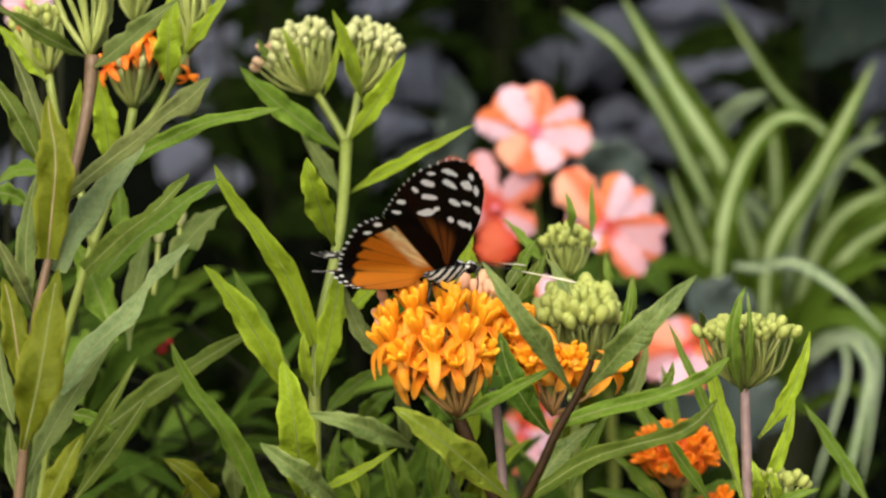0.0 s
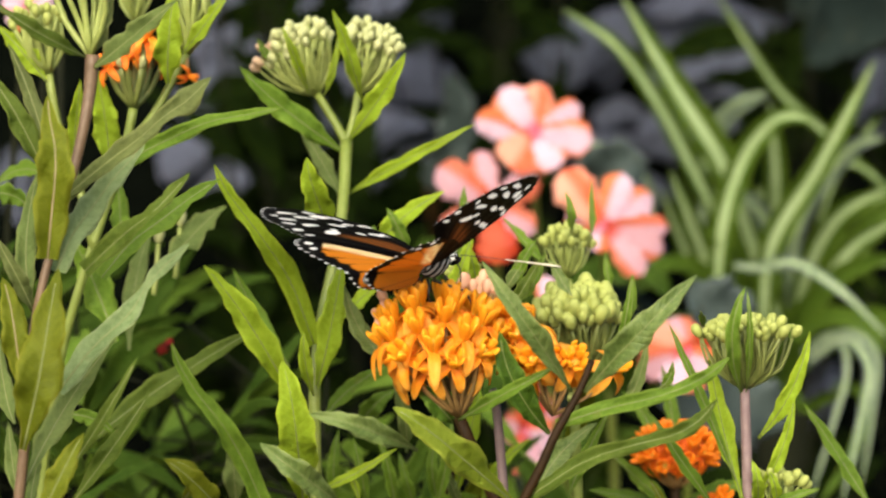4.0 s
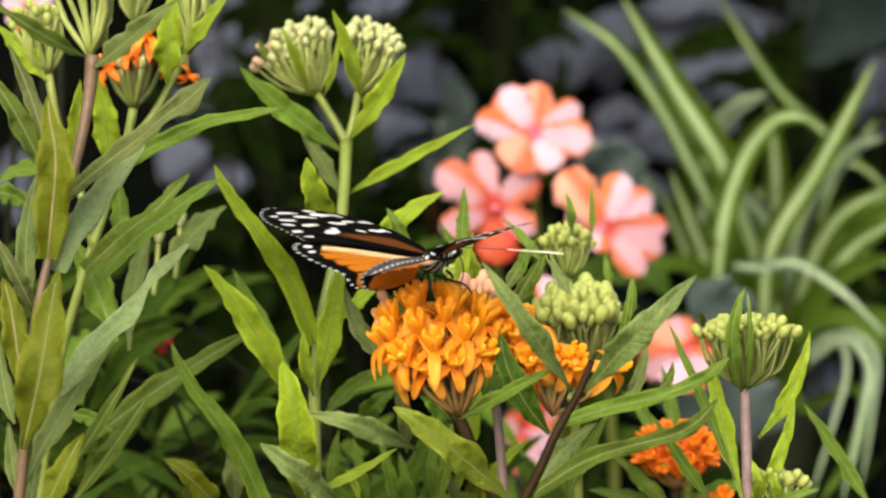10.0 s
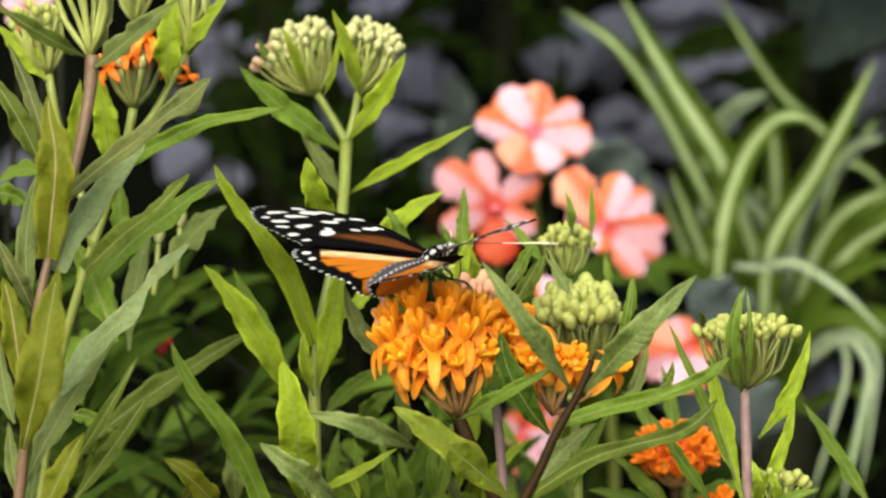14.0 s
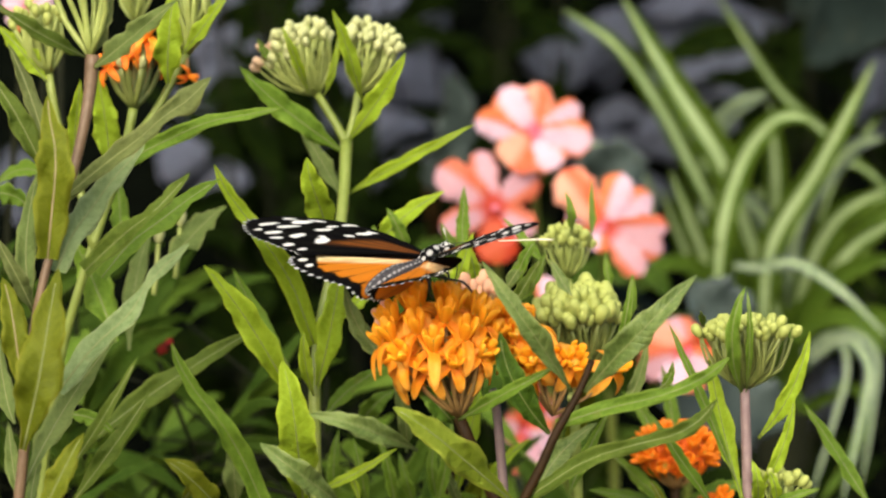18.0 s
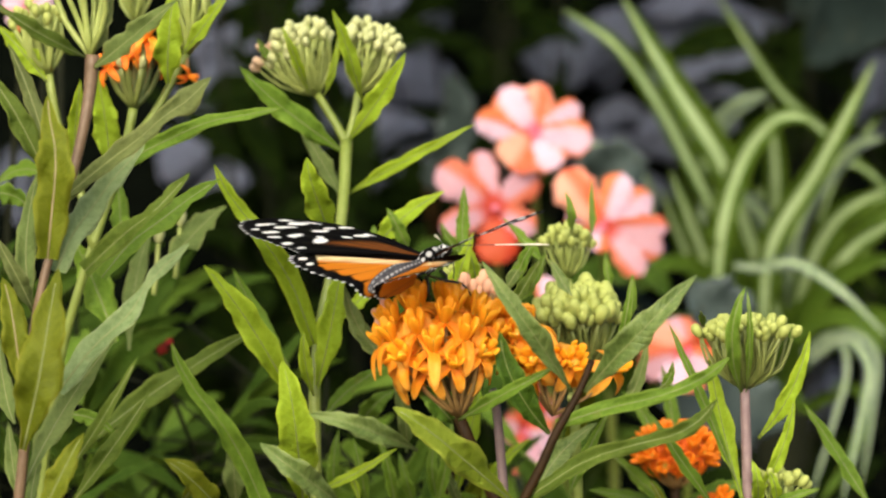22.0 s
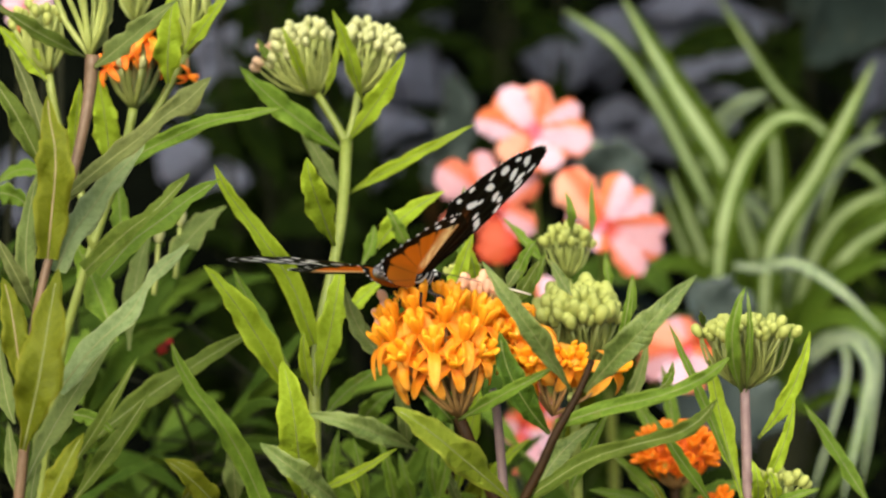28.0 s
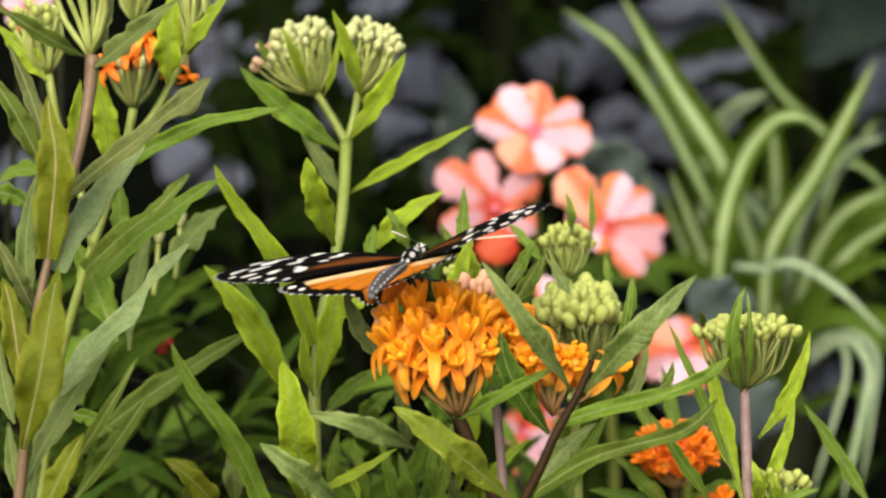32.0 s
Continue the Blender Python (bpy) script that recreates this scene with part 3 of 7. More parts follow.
for key, pet, hood in (("orange", "petal", "hood"), ("red", "redpetal", "redhood")):
    c = crown_mesh()
    for k in (hood, hood, "column"):
        c.materials.append(M[k])
    petals = []
    for fall in (64, 82, 48, 26, 40, 55):
        p = reflexed_petal(0.0070, 0.0027, fall)
        p.materials.append(M[pet])
        petals.append(p)
    flower_kinds[key] = (c, petals)


def open_flower(parent, at, way, spin, size, kind, r, spread=False):
    o = origin(parent)
    crown, petals = flower_kinds[kind]
    ob = link("flower", crown, None, parent, "", axis_frame(Vector(at) - o, way, spin, size))
    for k in range(5):
        m = Matrix.Rotation(2 * math.pi * (k + 0.5) / 5 + r.uniform(-0.1, 0.1), 4, "Z") @ Matrix.Rotation(r.uniform(-0.15, 0.1), 4, "Y")
        link("petal", petals[r.randrange(3) + (3 if spread else 0)], None, ob, "", m)


def pedicel(parent, a, b, mat, thick=0.00036, bend=(0, 0, 0)):
    a, b = Vector(a), Vector(b)
    # the stalk leaves wide and turns up towards its flower
    wide = Vector((b.x - a.x, b.y - a.y, 0))
    m = (a + b) / 2 + wide * 0.14 + Vector((0, 0, -0.04 * (b - a).length)) + Vector(bend) * (b - a).length
    return stalk(parent, [a, m, b], [thick * 1.1, thick, thick * 0.9], mat, "flower_stalk", 6, 2)


def umbel(parent, base, centre, rx, rz, n, seed, bud="bud", size=0.0026, alt=None, ry=None, low=-0.15, pmat="pedicel", stretch=1.0, thick=0.00036):
    """A dome of closed buds, each on its stalk from one point."""
    n, size, stretch = int(n * 1.4), size * 0.80, stretch * 1.2
    r = random.Random(seed)
    base, centre = Vector(base), Vector(centre)
    o = origin(parent)
    ry = ry or rx
    up = (centre - base).normalized()
    side = up.cross(Vector((0, 1, 0))).normalized()
    back = side.cross(up)
    done = 0
    k = 0
    while done < n and k < n * 6:
        f = (k + 0.5) / (n * 1.55)
        k += 1
        zz = 1 - f * (1 - low)
        if zz < low:
            break
        a = k * 2.39996 + r.uniform(-0.2, 0.2)
        s = math.sqrt(max(0, 1 - zz * zz))
        d = side * (s * math.cos(a) * rx) + back * (s * math.sin(a) * ry) + up * (zz * rz)
        at = centre + d * r.uniform(0.76, 1.12)
        way = (at - base).normalized()
        st = pedicel(parent, base, at, pmat, thick * r.uniform(0.8, 1.15), (r.uniform(-0.12, 0.12), r.uniform(-0.12, 0.12), r.uniform(-0.08, 0.03)))
        key = alt if alt and (side * d.dot(side)).x < -0.45 * rx and r.random() < 0.7 else bud
        sz = size * r.uniform(0.62, 1.2)
        link("bud", bud_meshes[key], None, st, "", axis_frame(at - o, way + Vector((0, 0, 0.15)), r.uniform(0, 6), 1.0) @ Matrix.Diagonal((sz, sz, sz * stretch, 1)))
        done += 1


# ---- the tall milkweed at the edge of the bed ----
milkweeds = "milkweeds in the bed"
plant = thing("milkweed_plant", (-0.105, 0.0, 0.0), "tall milkweed with pinkish stem and long lance-shaped leaves", "plant", milkweeds)
stalk(plant, [(-0.108, -0.03, 0.0), (-0.107, -0.032, 0.35), (-0.0972, -0.0300, 0.6962), (-0.0958, -0.0290, 0.7085), (-0.0948, -0.0280, 0.7215), (-0.0934, -0.0270, 0.7357), (-0.0917, -0.0260, 0.7440), (-0.0897, -0.0240, 0.7522), (-0.0869, -0.0210, 0.7625), (-0.0842, -0.0180, 0.7730), (-0.0822, -0.0160, 0.7823), (-0.0811, -0.0140, 0.7902), (-0.0807, -0.0130, 0.7969)], [0.00153, 0.00153, 0.00128, 0.00122, 0.00109, 0.00103, 0.00103, 0.00103, 0.00110, 0.00124, 0.00137, 0.00151, 0.00171], "pinkstem", "stem", 10)
leaf(plant, (-0.0821, -0.0140, 0.7965), (-0.0902, -0.0260, 0.8024), (-0.1017, -0.0300, 0.8104), 0.00437, 30, 14, "olive", under="under", free=0.3)
leaf(plant, (-0.0805, -0.0140, 0.7938), (-0.0712, -0.0220, 0.8011), (-0.0592, -0.0260, 0.8105), 0.00595, -18, 16, "under", under="grey", free=0.3)
leaf(plant, (-0.0811, -0.0130, 0.7962), (-0.0790, -0.0100, 0.8036), (-0.0762, -0.0060, 0.8131), 0.00554, -8, 12, "grey", under="under", free=0.3)
leaf(plant, (-0.0889, -0.0340, 0.7526), ((-0.0876, -0.0348, 0.7640), (-0.0866, -0.0356, 0.7723), (-0.0867, -0.0344, 0.7782), (-0.0880, -0.0312, 0.7833)), (-0.0891, -0.0280, 0.7888), 0.00838, 4, 18, "yellow", rib="pinkrib", curl=0.1, free=0.2, shape=(0.61, 0.91, 1.00, 0.85, 0.42, 0.03))
leaf(plant, (-0.0940, -0.0240, 0.7394), (-0.0961, -0.0180, 0.7540), (-0.0946, -0.0080, 0.7692), 0.00521, 6, 10, "under", under="leaf", free=0.3)
leaf(plant, (-0.0912, -0.0180, 0.7760), (-0.0955, -0.0120, 0.7881), (-0.1008, -0.0080, 0.7994), 0.00394, 14, 10, "grey", under="under", free=0.3)
leaf(plant, (-0.0913, -0.0200, 0.7706), (-0.0963, -0.0220, 0.7824), (-0.1038, -0.0200, 0.7932), 0.00595, 18, 16, "olive", under="under", free=0.3)
leaf(plant, (-0.0931, -0.0250, 0.7377), (-0.0965, -0.0300, 0.7479), (-0.1017, -0.0300, 0.7580), 0.00409, 16, 14, "grey", free=0.3)
leaf(plant, (-0.0954, -0.0340, 0.7213), (-0.0967, -0.0340, 0.7362), (-0.1002, -0.0280, 0.7476), 0.00686, 12, 16, "yellow", rib="pinkrib", free=0.3)
leaf(plant, (-0.0937, -0.0440, 0.7111), (-0.0889, -0.0460, 0.7313), (-0.0862, -0.0360, 0.7506), 0.01096, 4, 12, "yellow", curl=0.1, free=0.3)
leaf(plant, (-0.0869, -0.0210, 0.7646), ((-0.0763, -0.0238, 0.7733), (-0.0676, -0.0266, 0.7799), (-0.0630, -0.0276, 0.7841), (-0.0579, -0.0268, 0.7876)), (-0.0524, -0.0260, 0.7928), 0.00565, -10, 14, "grey", wave=0.1, under="under", free=0.2, shape=(0.45, 0.82, 0.77, 0.59, 1.00, 0.05))
leaf(plant, (-0.0885, -0.0230, 0.7481), ((-0.0856, -0.0194, 0.7555), (-0.0811, -0.0158, 0.7618), (-0.0758, -0.0128, 0.7688), (-0.0716, -0.0104, 0.7733)), (-0.0692, -0.0080, 0.7768), 0.00657, -8, 10, "silver", wave=0.08, under="leaf", free=0.2, shape=(0.72, 1.00, 0.96, 0.72, 0.44, 0.04))
leaf(plant, (-0.0819, -0.0240, 0.7483), ((-0.0717, -0.0270, 0.7578), (-0.0649, -0.0300, 0.7631), (-0.0619, -0.0280, 0.7662)), (-0.0575, -0.0260, 0.7710), 0.00460, -20, 16, "olive", wave=0.1, under="under", free=0.2, shape=(0.89, 1.00, 0.61, 0.67, 0.06))
leaf(plant, (-0.0805, -0.0040, 0.7437), ((-0.0740, -0.0020, 0.7515), (-0.0661, 0.0000, 0.7574), (-0.0588, 0.0020, 0.7627)), (-0.0530, 0.0040, 0.7663), 0.00563, -16, 14, "leaf", free=0.2, shape=(0.62, 0.95, 1.00, 0.62, 0.05))
leaf(plant, (-0.0881, -0.0260, 0.7206), ((-0.0802, -0.0244, 0.7307), (-0.0712, -0.0228, 0.7392), (-0.0683, -0.0212, 0.7442), (-0.0642, -0.0196, 0.7489)), (-0.0585, -0.0180, 0.7537), 0.00570, -18, 14, "silver", wave=0.1, under="leaf", free=0.2, shape=(0.64, 1.00, 0.77, 0.41, 0.59, 0.05))
leaf(plant, (-0.0958, -0.0280, 0.6997), (-0.0883, -0.0180, 0.7145), (-0.0760, -0.0100, 0.7312), 0.00625, -12, 10, "under", under="leaf", free=0.3)
leaf(plant, (-0.0861, -0.0300, 0.7024), (-0.0769, -0.0340, 0.7164), (-0.0690, -0.0340, 0.7303), 0.00318, -10, 18, "olive", under="leaf", free=0.3)
leaf(plant, (-0.0896, -0.0480, 0.6965), (-0.0849, -0.0480, 0.7059), (-0.0804, -0.0420, 0.7144), 0.00621, -6, 16, "yellow", free=0.3)
leaf(plant, (-0.0866, -0.0240, 0.6928), (-0.0759, -0.0260, 0.7076), (-0.0675, -0.0240, 0.7202), 0.00463, -12, 16, "olive", under="under", free=0.3)
leaf(plant, (-0.0993, -0.0200, 0.7119), (-0.1024, -0.0140, 0.7188), (-0.1041, -0.0100, 0.7312), 0.00446, 10, 10, "under", under="leaf", free=0.3)
leaf(plant, (-0.0984, -0.0200, 0.6938), (-0.1010, -0.0140, 0.7013), (-0.1024, -0.0100, 0.7106), 0.00393, 8, 10, "under", under="leaf", free=0.3)
leaf(plant, (-0.0954, -0.0260, 0.6926), (-0.0948, -0.0220, 0.6990), (-0.0926, -0.0200, 0.7073), 0.00337, -8, 10, "under", under="leaf", free=0.3)
umbel(plant, (-0.0810, -0.0137, 0.7969), (-0.0822, -0.0127, 0.8134), 0.01049, 0.00787, 6, 3, "greenbud", 0.00236, low=0.1, thick=0.00072)

# ---- milkweed with fading orange heads, just behind ----
plant = thing("milkweed_plant", (-0.085, 0.06, 0.0), "milkweed with pale green heads and a fading orange bloom", "plant", milkweeds)
stalk(plant, [(-0.088, 0.06, 0.0), (-0.086, 0.055, 0.4), (-0.1042, 0.0500, 0.6768), (-0.0984, 0.0500, 0.7138), (-0.0915, 0.0500, 0.7373), (-0.0857, 0.0520, 0.7545), (-0.0809, 0.0530, 0.7686), (-0.0789, 0.0540, 0.7786)], [0.00156, 0.00156, 0.00130, 0.00123, 0.00123, 0.00123, 0.00116, 0.00123], "stem", "stem", 10)
stalk(plant, [(-0.0892, 0.0500, 0.7431), (-0.0933, 0.0560, 0.7584), (-0.0987, 0.0600, 0.7725), (-0.1014, 0.0620, 0.7866)], [0.00108, 0.00109, 0.00110, 0.00117], "stem", "branch", 8)
stalk(plant, [(-0.0809, 0.0530, 0.7686), (-0.0743, 0.0570, 0.7765), (-0.0708, 0.0600, 0.7827), (-0.0659, 0.0620, 0.7919)], [0.00101, 0.00102, 0.00102, 0.00110], "stem", "branch", 8)
umbel(plant, (-0.1014, 0.0620, 0.7869), (-0.1034, 0.0630, 0.7973), 0.00733, 0.00616, 20, 7, "greenbud", 0.00264, low=-0.25, thick=0.00059)
umbel(plant, (-0.0656, 0.0620, 0.7920), (-0.0637, 0.0630, 0.8043), 0.00674, 0.00733, 20, 8, "greenbud", 0.00264, low=-0.2, thick=0.00059)
umbel(plant, (-0.0803, 0.0750, 0.7992), (-0.0805, 0.0760, 0.8080), 0.00597, 0.00478, 14, 9, "bud", 0.00269, low=-0.25, thick=0.00052)
r = random.Random(12)
fan = Vector((-0.0789, 0.0540, 0.7789))
for at, red in (((-0.0846, 0.0500, 0.7890), 1), ((-0.0840, 0.0600, 0.7903), 1), ((-0.0802, 0.0500, 0.7927), 1), ((-0.0788, 0.0600, 0.7908), 1), ((-0.0753, 0.0500, 0.7956), 1), ((-0.0744, 0.0600, 0.7908), 1), ((-0.0763, 0.0500, 0.7890), 0), ((-0.0802, 0.0600, 0.7897), 1), ((-0.0814, 0.0500, 0.7890), 0), ((-0.0730, 0.0600, 0.7874), 0), ((-0.0744, 0.0500, 0.7970), 1)):
    at = Vector(at)
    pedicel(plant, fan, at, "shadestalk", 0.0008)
    if red:
        open_flower(plant, at, at - fan, r.uniform(0, 6), 0.72, "orange" if r.random() < 0.4 else "red", r)
    else:
        link("bud", bud_meshes["bud"], None, plant, "", axis_frame(at - origin(plant), at - fan, 0.0, 1.0) @ Matrix.Diagonal((0.0018, 0.0018, 0.003, 1)))
open_flower(plant, (-0.0655, 0.0600, 0.7865), (0.7, -0.2, -0.2), 0.3, 0.5, "red", r)
pedicel(plant, (-0.0658, 0.0620, 0.7917), (-0.0655, 0.0600, 0.7865), "redpedicel", 0.0005)
leaf(plant, (-0.0695, 0.0500, 0.7853), (-0.0689, 0.0460, 0.7960), (-0.0676, 0.0460, 0.8101), 0.00745, 4, 12, "lime", free=0.3)
leaf(plant, (-0.0669, 0.0600, 0.7917), (-0.0607, 0.0560, 0.7996), (-0.0545, 0.0560, 0.8078), 0.00436, -20, 12, "lime", free=0.3)
leaf(plant, (-0.0939, 0.0500, 0.7627), (-0.0923, 0.0440, 0.7755), (-0.0903, 0.0400, 0.7871), 0.00457, 0, 12, "lime", free=0.3)
leaf(plant, (-0.0852, 0.0560, 0.7613), (-0.0860, 0.0540, 0.7753), (-0.0877, 0.0520, 0.7888), 0.00725, 5, 10, "lime", under="leaf", free=0.3)
leaf(plant, (-0.1018, 0.0600, 0.7853), (-0.1074, 0.0600, 0.7920), (-0.1141, 0.0600, 0.7994), 0.00585, 20, 12, "lime", free=0.3)
leaf(plant, (-0.0847, 0.0450, 0.7640), ((-0.0771, 0.0414, 0.7679), (-0.0682, 0.0378, 0.7724), (-0.0580, 0.0344, 0.7770), (-0.0479, 0.0312, 0.7791)), (-0.0391, 0.0280, 0.7811), 0.00451, -10, 14, "leaf", under="leaf", free=0.2, shape=(0.69, 1.00, 0.94, 0.75, 0.56, 0.06))
leaf(plant, (-0.0820, 0.0500, 0.7424), (-0.0832, 0.0580, 0.7520), (-0.0845, 0.0600, 0.7608), 0.00525, 0, 12, "leaf", free=0.3)
leaf(plant, (-0.0710, 0.0500, 0.7376), (-0.0647, 0.0660, 0.7450), (-0.0565, 0.0700, 0.7514), 0.00767, -26, 14, "under", under="leaf", free=0.3)
leaf(plant, (-0.0838, 0.0500, 0.7190), (-0.0897, 0.0560, 0.7327), (-0.0953, 0.0560, 0.7446), 0.00901, 10, 14, "leaf", free=0.3)
leaf(plant, (-0.1149, 0.0500, 0.7569), (-0.1098, 0.0500, 0.7569), (-0.1050, 0.0500, 0.7530), 0.00605, 10, 12, "leaf", free=0.3)
leaf(plant, (-0.0917, 0.0400, 0.6931), (-0.0698, 0.0460, 0.7094), (-0.0454, 0.0500, 0.7238), 0.00659, -16, 16, "olive", under="leaf", free=0.3)
leaf(plant, (-0.0941, 0.0300, 0.7039), (-0.0881, 0.0300, 0.7031), (-0.0819, 0.0300, 0.6991), 0.00420, 8, 12, "leaf", free=0.3)
leaf(plant, (-0.0817, 0.0600, 0.7150), (-0.0813, 0.0750, 0.7306), (-0.0780, 0.0850, 0.7443), 0.00597, -10, 12, "under", under="leaf", free=0.3)
leaf(plant, (-0.1011, 0.0600, 0.7594), (-0.1098, 0.0700, 0.7612), (-0.1173, 0.0700, 0.7567), 0.00445, 16, 12, "leaf", free=0.3)
st = pedicel(plant, (-0.0752, 0.0620, 0.7293), (-0.0743, 0.0660, 0.7421), "pedicel", 0.0007)
link("bud", bud_meshes["bud"], None, st, "", axis_frame(Vector((-0.0743, 0.0660, 0.7421)) - origin(plant), (0.1, 0, 1), 0.0, 1.0) @ Matrix.Diagonal((0.0030, 0.0030, 0.0040, 1)))
st = pedicel(plant, (-0.0696, 0.0620, 0.7337), (-0.0686, 0.0660, 0.7465), "pedicel", 0.0007)
link("bud", bud_meshes["bud"], None, st, "", axis_frame(Vector((-0.0686, 0.0660, 0.7465)) - origin(plant), (0.1, 0, 1), 0.0, 1.0) @ Matrix.Diagonal((0.0030, 0.0030, 0.0040, 1)))

# ---- milkweed with two domed heads of cream buds ----
plant = thing("milkweed_plant", (-0.032, 0.045, 0.0), "milkweed with two domed heads of cream-green buds", "plant", milkweeds)
stalk(plant, [(-0.033, 0.05, 0.0), (-0.034, 0.046, 0.4), (-0.0321, 0.0360, 0.6808), (-0.0324, 0.0370, 0.6988), (-0.0323, 0.0400, 0.7128), (-0.0311, 0.0460, 0.7248), (-0.0281, 0.0540, 0.7382), (-0.0264, 0.0630, 0.7487), (-0.0258, 0.0720, 0.7580), (-0.0256, 0.0800, 0.7673)], [0.00203, 0.00203, 0.00170, 0.00163, 0.00156, 0.00143, 0.00138, 0.00147, 0.00156, 0.00165], "stem", "stem", 10)
stalk(plant, [(-0.0254, 0.0800, 0.7667), (-0.0288, 0.0830, 0.7725), (-0.0334, 0.0860, 0.7794)], [0.00128, 0.00113, 0.00114], "stem", "branch", 8)
stalk(plant, [(-0.0254, 0.0800, 0.7670), (-0.0240, 0.0830, 0.7725), (-0.0225, 0.0860, 0.7800)], [0.00120, 0.00106, 0.00106], "stem", "branch", 8)
umbel(plant, (-0.0334, 0.0860, 0.7791), (-0.0376, 0.0870, 0.7883), 0.01091, 0.00818, 44, 21, "bud", 0.00273, alt="pinkbud", low=-0.3, ry=0.00757, thick=0.00038, stretch=0.95)
umbel(plant, (-0.0225, 0.0860, 0.7797), (-0.0198, 0.0870, 0.7895), 0.00848, 0.00757, 40, 22, "bud", 0.00273, low=-0.25, ry=0.00667, thick=0.00038, stretch=0.95)
leaf(plant, (-0.0214, 0.0770, 0.7789), (-0.0244, 0.0670, 0.7917), (-0.0284, 0.0630, 0.8031), 0.00443, 10, 14, "lime", free=0.3)
leaf(plant, (-0.0352, 0.0770, 0.7801), (-0.0384, 0.0690, 0.7905), (-0.0417, 0.0670, 0.7988), 0.00266, 10, 14, "lime", free=0.3)
leaf(plant, (-0.0316, 0.0790, 0.7794), (-0.0286, 0.0730, 0.7875), (-0.0274, 0.0730, 0.7958), 0.00208, -5, 14, "lime", free=0.3)
leaf(plant, (-0.0454, 0.0830, 0.7880), (-0.0472, 0.0830, 0.7910), (-0.0491, 0.0830, 0.7946), 0.00241, 10, 12, "leaf", free=0.3)
leaf(plant, (-0.0247, 0.0780, 0.7684), (-0.0165, 0.0690, 0.7798), (-0.0098, 0.0650, 0.7918), 0.00651, -14, 14, "lime", free=0.3)
leaf(plant, (-0.0265, 0.0780, 0.7651), (-0.0400, 0.0690, 0.7761), (-0.0525, 0.0650, 0.7884), 0.00740, 18, 14, "leaf", under="leaf", free=0.3)
leaf(plant, (-0.0251, 0.0770, 0.7538), (-0.0106, 0.0680, 0.7632), (0.0082, 0.0640, 0.7736), 0.00384, -10, 18, "lime", free=0.3)
leaf(plant, (-0.0273, 0.0410, 0.7450), (-0.0312, 0.0280, 0.7589), (-0.0334, 0.0250, 0.7691), 0.00754, 6, 14, "lime", curl=0.1, free=0.3)
leaf(plant, (-0.0264, 0.0810, 0.7515), (-0.0327, 0.0890, 0.7613), (-0.0389, 0.0930, 0.7708), 0.00487, 12, 12, "under", under="leaf", free=0.3)
leaf(plant, (-0.0325, 0.0380, 0.7204), ((-0.0384, 0.0340, 0.7375), (-0.0440, 0.0300, 0.7473), (-0.0493, 0.0272, 0.7553), (-0.0533, 0.0256, 0.7613)), (-0.0559, 0.0240, 0.7674), 0.00586, 12, 20, "lime", wave=0.12, under="leaf", free=0.2, shape=(0.71, 1.00, 0.86, 0.62, 0.48, 0.05))
leaf(plant, (-0.0376, 0.0360, 0.7060), (-0.0475, 0.0280, 0.7264), (-0.0591, 0.0260, 0.7423), 0.00754, 14, 22, "lime", wave=0.12, under="leaf", free=0.3)
leaf(plant, (-0.0390, 0.0420, 0.7138), (-0.0476, 0.0500, 0.7263), (-0.0537, 0.0500, 0.7379), 0.00404, 14, 16, "leaf", under="under", free=0.3)
leaf(plant, (-0.0344, 0.0200, 0.6817), (-0.0353, 0.0020, 0.7054), (-0.0385, 0.0040, 0.7225), 0.01021, 4, 14, "lime", curl=0.1, free=0.3)
leaf(plant, (-0.0320, 0.0380, 0.7088), (-0.0277, 0.0340, 0.7268), (-0.0252, 0.0360, 0.7419), 0.00704, -6, 14, "lime", under="leaf", free=0.3)
leaf(plant, (-0.0325, 0.0360, 0.7077), (-0.0344, 0.0300, 0.7175), (-0.0346, 0.0300, 0.7253), 0.00364, 5, 14, "lime", free=0.3)
leaf(plant, (-0.0271, 0.0450, 0.7250), (-0.0220, 0.0520, 0.7289), (-0.0148, 0.0550, 0.7351), 0.00491, -20, 14, "lime", free=0.3)
leaf(plant, (-0.0306, 0.0450, 0.6994), (-0.0237, 0.0480, 0.7072), (-0.0130, 0.0500, 0.7135), 0.00431, -20, 14, "leaf", under="olive", free=0.3)
leaf(plant, (-0.0318, 0.0300, 0.6844), (-0.0218, 0.0280, 0.6894), (-0.0113, 0.0300, 0.6956), 0.00279, -14, 16, "lime", free=0.3)
leaf(plant, (-0.0204, 0.0300, 0.6800), (-0.0225, 0.0280, 0.6877), (-0.0244, 0.0300, 0.6894), 0.00196, 10, 14, "lime", free=0.3)
leaf(plant, (-0.0165, 0.0520, 0.7428), (-0.0112, 0.0500, 0.7501), (0.0003, 0.0500, 0.7579), 0.00605, -12, 14, "lime", under="leaf", free=0.3)
leaf(plant, (-0.0085, 0.0500, 0.7424), (-0.0113, 0.0460, 0.7487), (-0.0143, 0.0460, 0.7541), 0.00373, 12, 14, "leaf", free=0.3)
leaf(plant, (-0.0208, 0.0520, 0.7385), (-0.0184, 0.0600, 0.7432), (-0.0179, 0.0620, 0.7476), 0.00380, -5, 14, "leaf", free=0.3)
leaf(plant, (-0.0687, 0.0300, 0.6793), (-0.0618, 0.0260, 0.6889), (-0.0693, 0.0240, 0.6941), 0.00418, 30, 16, "yellow", free=0.3)
